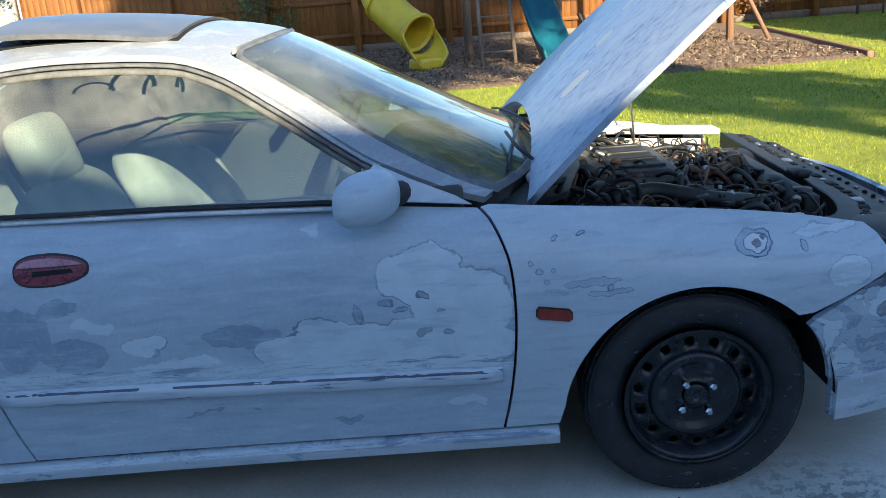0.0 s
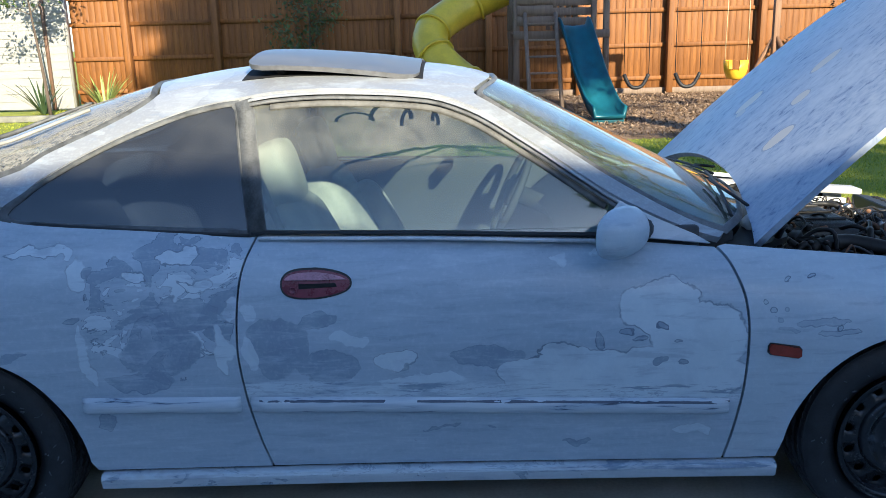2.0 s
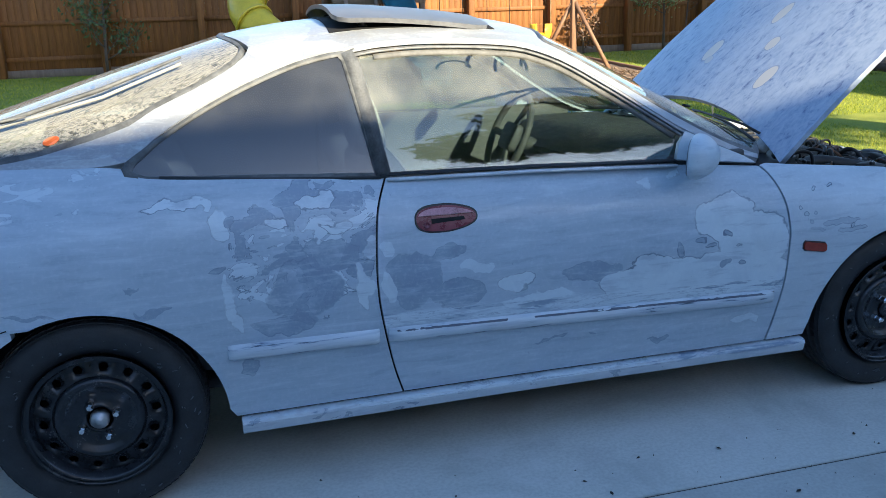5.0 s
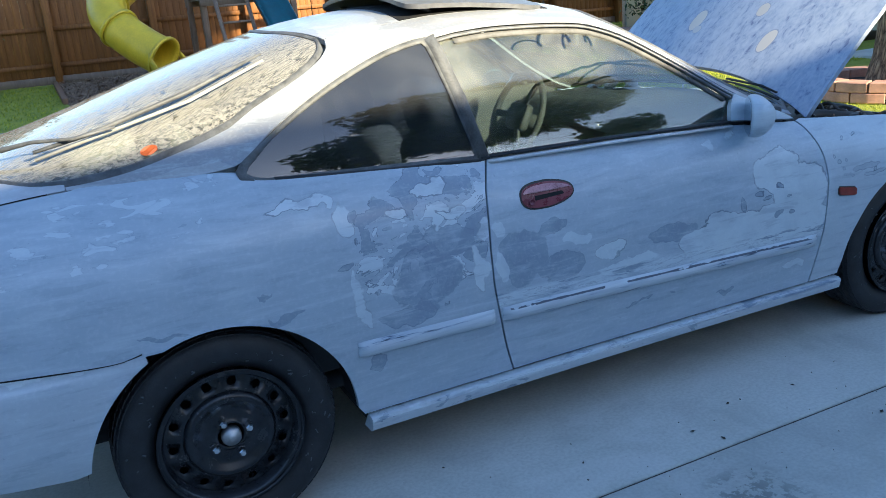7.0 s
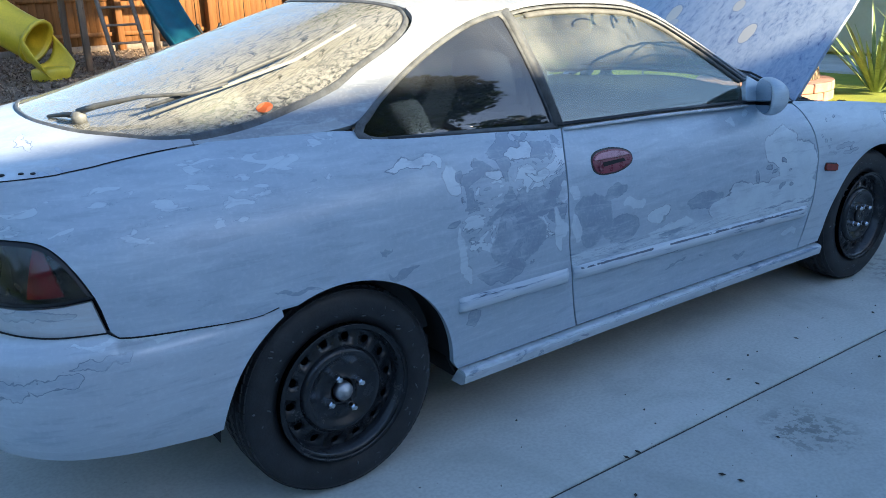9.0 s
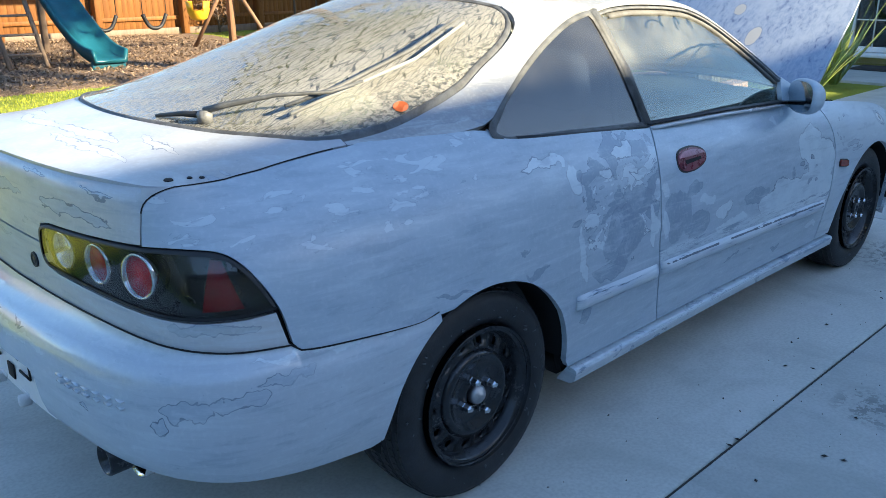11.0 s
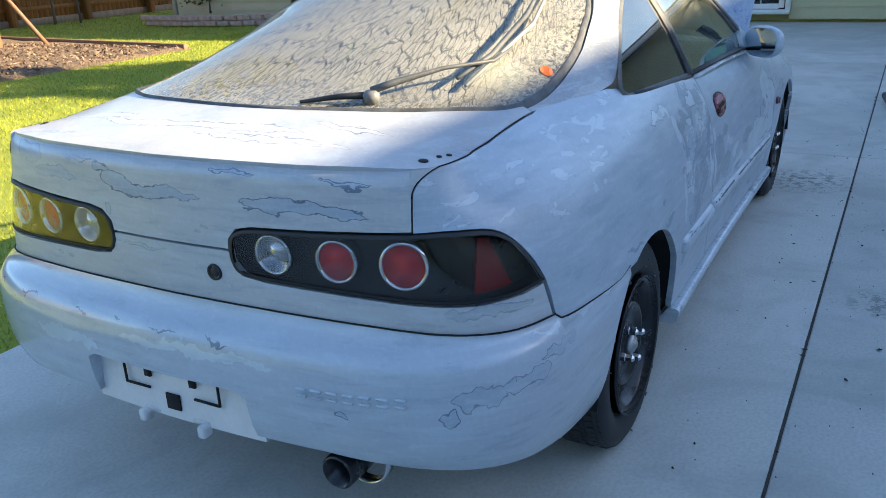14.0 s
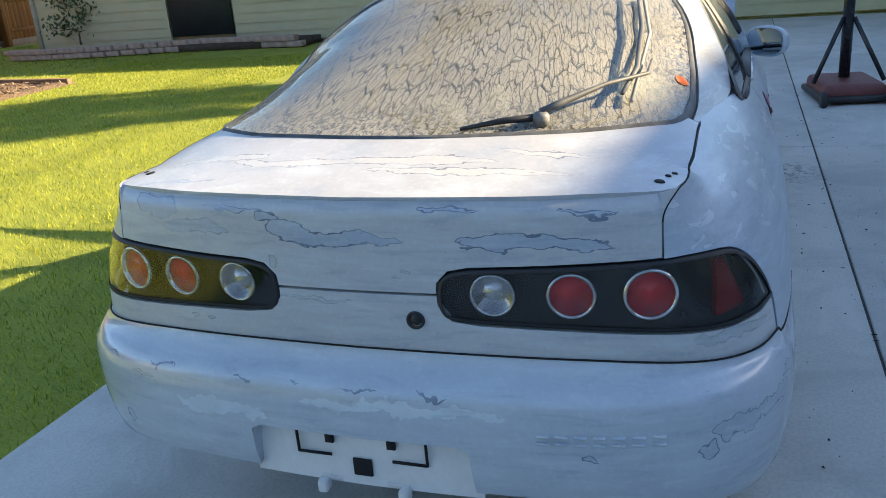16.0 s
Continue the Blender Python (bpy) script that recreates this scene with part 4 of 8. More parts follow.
        for a, b in ((ro, rm), (rm, ri)):
            for k in range(n):
                bm.faces.new((a[k], a[(k + 1) % n], b[(k + 1) % n], b[k]))
        bmesh.ops.recalc_face_normals(bm, faces=bm.faces[:])
        part("window_seal", bm, TRIM_DUSTY, car, "dusty dark rubber window surround")
    # door window frame: pillar bar, upper channel, belt strip
    def strip(points, w0, w1, out, name, mat, label=""):
        bm = bmesh.new()
        rows = []
        for i, (x, z) in enumerate(points):
            a, b = points[max(0, i - 1)], points[min(len(points) - 1, i + 1)]
            d = Vector((b[0] - a[0], b[1] - a[1])).normalized()
            n = Vector((-d.y, d.x))
            row = []
            for w, o in ((w0, -0.014), (w0 * 0.8 + w1 * 0.2, out), (w0 * 0.2 + w1 * 0.8, out), (w1, -0.014)):
                row.append(bm.verts.new(cabin_side(x + n.x * w, z + n.y * w, sgn, o)))
            rows.append(row)
        for a, b in zip(rows, rows[1:]):
            for i in range(3):
                bm.faces.new((a[i], a[i + 1], b[i + 1], b[i]))
        for r in (rows[0], rows[-1]):
            bm.faces.new(r)
        bmesh.ops.recalc_face_normals(bm, faces=bm.faces[:])
        return part(name, bm, mat, car, label)

    frame_line = [(-0.452, 0.88), (-0.475, 1.05), (-0.498, 1.19), (-0.508, 1.222)]
    strip(frame_line, -0.020, 0.034, 0.0055, "window_pillar", TRIM_DUSTY)
    upper = [(x, lerp(EDGE_Z, x) - 0.018) for x in [-0.505 + 1.02 * k / 30 for k in range(31)]]
    strip(upper, -0.012, 0.000, 0.001, "window_channel", TRIM_GREY)
    strip(upper, 0.001, 0.010, 0.003, "drip_rail", PAINT_ROOF)
    strip([(x, z) for x, z in upper[2:-1]], -0.030, -0.013, -0.006, "channel_lip", TRIM_PALE)
    strip([(-0.47, 0.886), (0.0, 0.876), (0.46, 0.859)], -0.003, 0.005, 0.008, "belt_strip", RUBBER)
    # pale strip added for the sky reflection along the door's top lip
    strip([(-0.45, 0.876), (0.0, 0.867), (0.46, 0.849)], -0.008, 0.004, 0.012, "belt_glint", BELT_GLINT)
    strip([(-1.06, 0.921), (-0.8, 0.901), (-0.475, 0.881)], -0.006, 0.006, 0.006, "belt_strip", RUBBER)
    # mirror sail and A-pillar foot
    sail = [(0.455, 0.862), (0.748, 0.832), (0.70, 0.862), (0.60, 0.905), (0.505, 0.950), (0.475, 0.915)]
    panel("mirror_sail", sail, lambda x, z, s=sgn: cabin_side(x, z, s, 0.006), PAINT_FENDER, door, step=0.05, away=inner)
    # roof rail and C-pillar
    L = (lambda x, y: lid(x, y)) if sgn < 0 else (lambda x, y: (lambda p: (p[0], -p[1], p[2]))(lid(x, y)))
    outer = [(x, -lerp(EDGE_Y, x)) for x in [0.775 - 2.32 * k / 70 for k in range(71)]]
    glass_edge = curve([(-1.548, -0.602), (-1.40, -0.606), (-1.20, -0.594), (-1.0, -0.565), (-0.872, -0.522), (-0.808, -0.468), (-0.785, -0.40)], 6)
    pillar_in = [(-0.77, -0.40), (0.13, -0.40)] + curve([(0.135, -0.42), (0.15, -0.462), (0.30, -0.522), (0.50, -0.597), (0.70, -0.650), (0.80, -0.668)], 6)
    panel("roof_rail", outer + glass_edge + pillar_in, L, PAINT_ROOF, car, step=0.045, away=(0, 0, 0.6), gap=0.0012)

# roof skin between the rails, hatch glass, deck lid, windscreen
roof_back = curve([(-0.787, -0.40), (-0.835, -0.2), (-0.848, 0.0), (-0.835, 0.2), (-0.787, 0.40)], 5)
roof_front = curve([(0.135, 0.40), (0.185, 0.2), (0.20, 0.0), (0.185, -0.2), (0.135, -0.40)], 5)
panel("roof", roof_back + roof_front, lid, PAINT_ROOF, car, step=0.05, away=(0, 0, 0.6), gap=0.0012)
low_glass = curve([(-1.545, -0.592), (-1.64, -0.55), (-1.745, -0.40), (-1.792, -0.2), (-1.805, 0.0), (-1.792, 0.2), (-1.745, 0.40), (-1.64, 0.55), (-1.545, 0.592)], 5)
side_glass = curve([(-1.40, 0.600), (-1.20, 0.588), (-1.0, 0.558), (-0.88, 0.515), (-0.818, 0.46), (-0.800, 0.40)], 5)
back_top = [(x - 0.012, y) for x, y in roof_back[::-1]]
hatch_outline = low_glass + side_glass + back_top[1:-1] + [(x, -y) for x, y in side_glass[::-1]]
hatch = new("hatch")
hatch.parent = car
hatch["label"] = "hatch with dirty streaked rear window"
pane = panel("rear_window", inset(hatch_outline, 0.010), lid, GLASS_HATCH, hatch, "rear window caked in dust with water runs", step=0.06, away=(0, 0, 0.6), solid=True, thick=0.005)
pane.visible_shadow = False
bm = bmesh.new()
so = inset(hatch_outline, -0.004)
si = inset(hatch_outline, 0.012)
n = len(si)
if len(so) == len(si):
    lift = lambda p, d: (p[0], p[1], p[2] + d)
    ro = [bm.verts.new(lift(lid(*p), -0.010)) for p in so]
    rm = [bm.verts.new(lift(lid((a[0] + b[0]) / 2, (a[1] + b[1]) / 2), 0.006)) for a, b in zip(so, si)]
    ri = [bm.verts.new(lift(lid(*p), 0.001)) for p in si]
    for a, b in ((ro, rm), (rm, ri)):
        for k in range(n):
            bm.faces.new((a[k], a[(k + 1) % n], b[(k + 1) % n], b[k]))
    bmesh.ops.recalc_face_normals(bm, faces=bm.faces[:])
part("glass_seal", bm, TRIM_DUSTY, hatch)
TAIL_R = 0.018
deck_rear = []
for k in range(37):
    u = UQ_IN + 2 * (U_REAR - UQ_IN) * k / 36
    p, q = Vector(side(u, lerp(SHOULDER, half(u)))), plan(u)[1]
    deck_rear.append((p.x - q.x * 0.0075, p.y - q.y * 0.0075))
deck_rear = deck_rear[::-1]
deck_side = [(p[0], p[1] + 0.0005) for p in [side(u, lerp(SHOULDER, u)) for u in (-2.12, -2.08, -2.04, -2.0, -1.95, -1.9, -1.8, -1.7, -1.62, -1.56)]]
deck_side = [p for p in deck_side if p[0] > deck_rear[-1][0] + 0.01]
panel("deck", deck_rear + deck_side + low_glass + [(x, -y) for x, y in deck_side[::-1]], lid, PAINT_DECK, hatch, step=0.05, away=(0, 0, 0.6), gap=0.0018)
# hatch's upright face above the lamps
face = [(UQ_IN, 0.828), (u_at_y(-0.43), 0.822), (u_at_y(-0.235), 0.814), (u_at_y(-0.195), 0.806), (u_at_y(-0.172), 0.782), (u_at_y(-0.170), 0.759)]
face = [(u, z - 0.006) for u, z in face]
face_left = [(2 * U_REAR - u, z) for u, z in face[::-1]]
tail_us = [2 * U_REAR - UQ_IN + 2 * (UQ_IN - U_REAR) * k / 36 for k in range(37)]
tail_top = [(u, lerp(SHOULDER, half(u)) - d) for d, us in ((0.0185, tail_us[:1]), (0.0005, tail_us), (0.0185, tail_us[-1:])) for u in us]


def face_fn(u, z):
    """The hatch's face, its top edge rolled over."""
    p, n = Vector(side(u, z)), plan(u)[1]
    q = min(TAIL_R * 0.999, max(0.0, z - lerp(SHOULDER, half(u)) + TAIL_R))
    d = TAIL_R - math.sqrt(TAIL_R ** 2 - q * q)
    return (p.x - n.x * d, p.y - n.y * d, z)


panel("hatch_face", face + face_left + tail_top, face_fn, PAINT_FACE, hatch, step=0.05, away=(0, 0, 0.6), gap=0.0014)
for sgn in (-1, 1):
    corner = [(UQ_IN - 0.0016, 0.886)] + HATCH_CORNER[1:] + [(UQ_IN + 0.030, 0.9355), (UQ_IN - 0.0016, 0.936)]
    panel("hatch_corner", corner, side if sgn < 0 else mirrored(side), PAINT_FACE, hatch, step=0.03, away=(0, 0, 0.6), gap=0.0)
# rear panel under and between the lamps
low_line = [(u_at_y(-0.170), 0.756), (u_at_y(-0.171), 0.735), (u_at_y(-0.195), 0.705), (u_at_y(-0.25), 0.697), (u_at_y(-0.40), 0.692), (UQ_IN, 0.684), (-2.03, 0.680), (-1.93, 0.684), (-1.868, 0.690), (-1.857, 0.65), (-1.846, 0.612)]
GAP_TOP = [(-1.846, 0.606), (-1.95, 0.608), (-2.1, 0.617), (-2.3, 0.624), (-2.55, 0.627), (U_REAR, 0.628)]
low_line = [(u, z - 0.006) for u, z in low_line]
panel("rear_panel", low_line + GAP_TOP[1:] + [(2 * U_REAR - u, z) for u, z in GAP_TOP[-2::-1]] + [(2 * U_REAR - u, z) for u, z in low_line[::-1]], side, PAINT_PANEL, car, step=0.05, away=(0, 0, 0.6), gap=0.0014)
# rear bumper with the plate recess cut from below
ub = u_at_y(-0.235)
bt = [(-1.455, 0.585), (-1.52, 0.574), (-1.7, 0.583), (-1.822, 0.594), (-1.846, 0.610)] + [(u, z + 0.004) for u, z in GAP_TOP[1:]]
bb = [(ub - 0.0, 0.362), (u_at_y(-0.40), 0.360), (-2.25, 0.352), (-2.05, 0.335), (-1.85, 0.312), (-1.66, 0.298)] + arch(-1.285, 172, 119, n=14)
notch = [(u_at_y(-0.205), 0.474), (u_at_y(-0.23), 0.462)]
right_out = bt + [(2 * U_REAR - u, z) for u, z in bt[-2::-1]] + [(2 * U_REAR - u, z) for u, z in bb[::-1]] + [(2 * U_REAR - u, z) for u, z in notch[::-1]] + notch + bb
rear_bumper = panel("rear_bumper", right_out, bumper, PAINT_PLAIN, car, "primed rear bumper with sanded patches", step=0.035, away=(0, 0, 0.5), thick=0.035, gap=0.0015)
# black tube laid over the closed joint, standing for a shaded gap
seam = [-1.462 + 2 * (U_REAR + 1.462) * k / 120 for k in range(121)]
seam = [Vector(bumper(u, lerp(BUMP_TOP, half(u)))) + Vector((*plan(u)[1], 0)) * 0.0012 for u in seam]
part("bumper_seam", tube_bm(seam, 0.0021, 6), BLACK, rear_bumper, "black tube drawn as the shaded gap over the bumper")
wide = u_at_y(-0.25)
recess = [(wide, 0.485), (2 * U_REAR - wide, 0.485), (2 * U_REAR - wide, 0.345), (wide, 0.345)]
panel("plate_recess", recess, lambda u, z: (lambda p, n: (p.x + n.x * (0.052 + 0.05 * (0.48 - z)), p.y + n.y * 0.05, z))(*plan(u)), plain("recess_paint", (0.70, 0.70, 0.70), 0.5, vary=0.1), rear_bumper, step=0.06, away=(0, 0, 0.5), gap=0.0)

# black tubes for the shaded shut line between the hatch and the quarter panels
for sgn in (-1, 1):
    line = []
    for k in range(30):
        u = UQ_IN + 0.062 + (-1.548 - UQ_IN - 0.062) * k / 29
        p = Vector(side(u, lerp(SHOULDER, u)))
        line.append((p.x, sgn * -p.y, p.z - 0.0005))
    part("shut_line", tube_bm([(p[0], p[1] * -sgn, p[2]) for p in (side(u, z) for u, z in HATCH_CORNER[:-1])] + line[:-3], 0.0014, 6), BLACK, hatch)


# ---- the car: engine bay and cabin ----
bay = new("engine_bay")
bay.parent = car
bay["label"] = "dirty engine bay full of hoses and wiring"
# near side coloured dark for its shade; far side keeps the pale bay paint
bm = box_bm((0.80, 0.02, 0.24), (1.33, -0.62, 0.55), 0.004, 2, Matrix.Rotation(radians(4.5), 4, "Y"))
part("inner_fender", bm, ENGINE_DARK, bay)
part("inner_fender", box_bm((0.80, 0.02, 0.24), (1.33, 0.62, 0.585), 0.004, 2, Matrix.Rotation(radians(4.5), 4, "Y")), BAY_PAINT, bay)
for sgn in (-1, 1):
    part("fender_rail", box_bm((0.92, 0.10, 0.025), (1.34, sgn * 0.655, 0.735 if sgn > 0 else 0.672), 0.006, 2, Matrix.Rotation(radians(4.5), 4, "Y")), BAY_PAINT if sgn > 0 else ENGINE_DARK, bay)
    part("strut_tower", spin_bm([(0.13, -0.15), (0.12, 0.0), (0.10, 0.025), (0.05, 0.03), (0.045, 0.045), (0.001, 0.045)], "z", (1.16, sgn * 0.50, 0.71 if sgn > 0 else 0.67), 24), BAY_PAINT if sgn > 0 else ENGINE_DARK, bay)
part("firewall", box_bm((0.03, 1.25, 0.42), (0.93, 0, 0.60), 0.01), ENGINE_DARK, bay)
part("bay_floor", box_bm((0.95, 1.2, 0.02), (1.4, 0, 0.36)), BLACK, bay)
part("engine_block", box_bm((0.44, 0.52, 0.34), (1.32, 0.02, 0.52), 0.03), ENGINE_GREY, bay)
head = part("cylinder_head", box_bm((0.26, 0.50, 0.10), (1.30, 0.02, 0.690), 0.02), ENGINE_GREY, bay)
part("valve_cover", box_bm((0.19, 0.47, 0.06), (1.30, 0.02, 0.725), 0.025, 3), plain("black_wrinkle", (0.03, 0.03, 0.03), 0.5, vary=0.5, scale=60, bump=0.4), bay)
for k in range(4):
    part("coil_ridge", box_bm((0.15, 0.012, 0.012), (1.30, -0.15 + 0.11 * k, 0.757), 0.004), ENGINE_DARK, bay)
    part("intake_runner", tube_bm(curve([(1.20, -0.17 + 0.12 * k, 0.70), (1.12, -0.17 + 0.12 * k, 0.76), (1.05, -0.17 + 0.12 * k, 0.72)], 4), 0.026, 10), ENGINE_GREY, bay)
    part("exhaust_runner", tube_bm(curve([(1.42, -0.17 + 0.12 * k, 0.66), (1.52, -0.16 + 0.11 * k, 0.62), (1.54, -0.05 + 0.05 * k, 0.48)], 4), 0.024, 8), ENGINE_BROWN, bay)
part("intake_plenum", tube_bm([(1.03, -0.22, 0.72), (1.03, 0.25, 0.72)], 0.055, 14), ENGINE_GREY, bay)
part("battery", box_bm((0.19, 0.24, 0.19), (1.10, -0.24, 0.63), 0.012), ENGINE_DARK, bay)
part("fuse_box", box_bm((0.20, 0.13, 0.10), (1.36, -0.50, 0.645), 0.02), ENGINE_DARK, bay, "black fuse box")
part("air_box", box_bm((0.26, 0.22, 0.20), (1.12, -0.47, 0.62), 0.03, 3), ENGINE_DARK, bay)
part("intake_hose", tube_bm(curve([(1.15, -0.40, 0.72), (1.28, -0.36, 0.73), (1.42, -0.42, 0.71), (1.56, -0.38, 0.68)], 5), 0.026, 12), ENGINE_DARK, bay)
part("coolant_tank", spin_bm([(0.06, -0.09), (0.065, 0.0), (0.06, 0.07), (0.03, 0.09), (0.03, 0.11), (0.001, 0.11)], "z", (1.02, 0.48, 0.74), 18), plain("milky_plastic", (0.45, 0.43, 0.36), 0.5), bay)
part("brake_reservoir", box_bm((0.12, 0.09, 0.11), (1.02, 0.36, 0.76), 0.02), plain("yellowed_plastic", (0.48, 0.44, 0.34), 0.5), bay)
part("radiator", box_bm((0.05, 0.70, 0.32), (1.78, 0.05, 0.50), 0.008), ENGINE_DARK, bay)
part("radiator_cap", spin_bm([(0.03, 0), (0.03, 0.015), (0.001, 0.018)], "z", (1.78, -0.22, 0.650), 16), ENGINE_GREY, bay)
for yy in (-0.16, 0.22):
    part("fan_shroud", spin_bm([(0.16, 0.0), (0.16, 0.04), (0.13, 0.05), (0.04, 0.05), (0.03, 0.07), (0.001, 0.07)], "x", (1.70, yy, 0.54), 28), ENGINE_DARK, bay)


def nose_strip(name, d0, d1, z0, z1, mat, label="", u0=1.93):
    """A curved strip behind the nose, from d0 to d1 metres inside the plan line."""
    bm = bmesh.new()
    rows = []
    for k in range(41):
        u = u0 + 2 * (U_NOSE - u0) * k / 40
        p, n = plan(u)
        rows.append([bm.verts.new((p.x - n.x * d, p.y - n.y * d, z)) for d, z in ((d0, z0 - 0.05), (d0, z0), (d0 + 0.004, z0 + 0.004), (d1 - 0.004, z1 + 0.004), (d1, z1), (d1, z1 - 0.06))])
    for a, b in zip(rows, rows[1:]):
        for i in range(5):
            bm.faces.new((a[i], a[i + 1], b[i + 1], b[i]))
    for r in (rows[0], rows[-1]):
        bm.faces.new(r)
    bmesh.ops.recalc_face_normals(bm, faces=bm.faces[:])
    return part(name, bm, mat, bay, label, smooth=False)


core = nose_strip("core_support", 0.17, 0.30, 0.622, 0.640, ENGINE_DARK, "black radiator support panel")
nose_strip("bumper_beam", 0.07, 0.165, 0.588, 0.598, ENGINE_DARK, "black bumper beam with punched holes")
for k in range(26):
    u = 1.95 + 2 * (U_NOSE - 1.95) * (k + 0.5) / 26
    p, n = plan(u)
    turn = Matrix.Rotation(math.atan2(n.y, n.x), 4, "Z")
    part("punched_hole", box_bm((0.030 if k % 2 else 0.018, 0.045 if k % 3 else 0.022, 0.003), (p.x - n.x * 0.225, p.y - n.y * 0.225, 0.636), 0.001, 1, turn), ALLOY if k % 5 == 2 else BLACK, bay)
    part("support_bolt", spin_bm([(0.008, 0), (0.008, 0.006), (0.001, 0.008)], "z", (p.x - n.x * 0.115, p.y - n.y * 0.115, 0.598), 6), ALLOY if k % 3 == 0 else BLACK, bay)
part("hood_latch_plate", box_bm((0.05, 0.09, 0.03), (1.86, 0, 0.660), 0.01), ENGINE_DARK, bay)
for sgn in (-1, 1):
    bm = bmesh.new()
    bmesh.ops.create_icosphere(bm, subdivisions=3, radius=1.0)
    for v in bm.verts:
        v.co = (v.co.x * 0.17 + 1.90 - abs(v.co.y * sgn + 1) * 0.05, sgn * (0.50 + v.co.y * sgn * 0.20), v.co.z * 0.065 + 0.575)
    part("headlamp", bm, ENGINE_DARK, car, "dark headlamp unit")
hose = random.Random(12)
HOSE_MATS = (ENGINE_DARK, RUBBER, RUBBER, ENGINE_DARK, RUBBER, ENGINE_BROWN, ENGINE_DARK)


def bay_top(x):
    """How high the clutter reaches: below the fender's top line."""
    return lerp(SHOULDER, x) - 0.022


for k in range(230):
    x, y = hose.uniform(0.99, 1.72), hose.uniform(-0.56, 0.52)
    z = bay_top(x) - hose.uniform(0.0, 0.10)
    a = hose.uniform(0, 6.28)
    pts = [(x, y, z - 0.10), (x + 0.01, y, z - 0.03)]
    for _ in range(hose.choice((3, 4, 5))):
        a += hose.uniform(-0.9, 0.9)
        x, y = min(1.74, max(0.98, x + 0.05 * math.cos(a))), min(0.56, max(-0.58, y + 0.05 * math.sin(a)))
        pts.append((x, y, min(bay_top(x) + 0.02, max(0.55, z + hose.uniform(-0.025, 0.030)))))
    pts.append((x + 0.01, y, pts[-1][2] - 0.09))
    part("hose", tube_bm(curve(pts, 4), hose.choice((0.0025, 0.003, 0.004, 0.005, 0.007, 0.010)), 7), hose.choice(HOSE_MATS), bay)
for k in range(300):
    x, y = hose.uniform(1.0, 1.75), hose.uniform(-0.58, 0.54)
    z = bay_top(x) - hose.uniform(0.0, 0.10)
    r = hose.uniform(0.004, 0.015)
    if k % 4:
        part("bracket", box_bm((r * 2, r * hose.uniform(1, 4), r * 1.2), (x, y, z), 0.002, 1, Matrix.Rotation(hose.uniform(0, 3), 4, "Z") @ Matrix.Rotation(hose.uniform(-0.6, 0.6), 4, "X")), hose.choice((ENGINE_GREY, ENGINE_DARK, ENGINE_DARK, ALLOY, ENGINE_BROWN, RUBBER)), bay)
    else:
        part("pulley", spin_bm([(r, -0.008), (r * 1.1, -0.005), (r * 0.8, 0.0), (r * 1.1, 0.005), (r, 0.008), (r * 0.3, 0.011)], hose.choice(("x", "y", "z")), (x, y, z), 12), hose.choice((ENGINE_GREY, ENGINE_DARK, RUBBER, ALLOY)), bay)

# cabin: floor, dashboard, wheel, seats, door cards, headlining
part("cabin_floor", box_bm((1.9, 1.36, 0.03), (-0.1, 0, 0.30)), CABIN, car)
part("boot_floor", box_bm((0.95, 1.2, 0.03), (-1.5, 0, 0.62)), CABIN_DARK, car)
part("parcel_shelf", box_bm((0.55, 1.12, 0.02), (-1.38, 0, 0.88), 0.006), CABIN_DARK, car)
o = [(0.40, -0.64), (0.84, -0.62), (0.92, -0.3), (0.93, 0.0), (0.92, 0.3), (0.84, 0.62), (0.40, 0.64)]
panel("dashboard", o, lambda x, y: (x, y, 0.845 - 0.30 * max(0, 0.52 - x) ** 1.2 * 4 + 0.015 * math.cos(y * 6)), CABIN, car, step=0.06, away=(0.7, 0, 0.4), thick=0.2, gap=0)
wheel_m = Matrix.Translation((0.30, 0.36, 0.79)) @ Matrix.Rotation(radians(-66), 4, "Y")
bm = tube_bm([(0.185 * math.cos(2 * math.pi * k / 32), 0.185 * math.sin(2 * math.pi * k / 32), 0) for k in range(32)], 0.015, 8, closed=True)
bmesh.ops.transform(bm, matrix=wheel_m, verts=bm.verts[:])
steer = part("steering_wheel", bm, CABIN, car, "black steering wheel")
bm = box_bm((0.12, 0.14, 0.05), (0, 0, -0.01), 0.02)
for a in (0, 120, 240):
    box_bm((0.17, 0.03, 0.015), (0.09 * math.cos(radians(a + 90)), 0.09 * math.sin(radians(a + 90)), 0), 0.004, 1, Matrix.Rotation(radians(a + 90), 4, "Z"), bm)
bmesh.ops.transform(bm, matrix=wheel_m, verts=bm.verts[:])
part("wheel_spokes", bm, CABIN, steer)
part("steering_column", tube_bm([(0.34, 0.36, 0.77), (0.62, 0.36, 0.64)], 0.035, 10), CABIN, car)
part("console", box_bm((0.85, 0.20, 0.24), (0.15, 0, 0.42), 0.03), CABIN, car)


def cushion(size, at, tilt, seed, puff=0.16):
    bm = bmesh.new()
    bmesh.ops.create_icosphere(bm, subdivisions=4, radius=1.0)
    for v in bm.verts:
        x, y, z = v.co
        q = lambda t, e: math.copysign(abs(t) ** e, t)
        v.co = Vector((q(x, 0.55) * size[0], q(y, 0.5) * size[1], q(z, 0.5) * size[2])) * (1 + 0.03 * noise.noise(Vector((x, y, z)) * 2.5 + Vector((seed, 0, 0))))
    bmesh.ops.transform(bm, matrix=Matrix.Translation(at) @ Matrix.Rotation(radians(tilt), 4, "Y"), verts=bm.verts[:])
    return bm


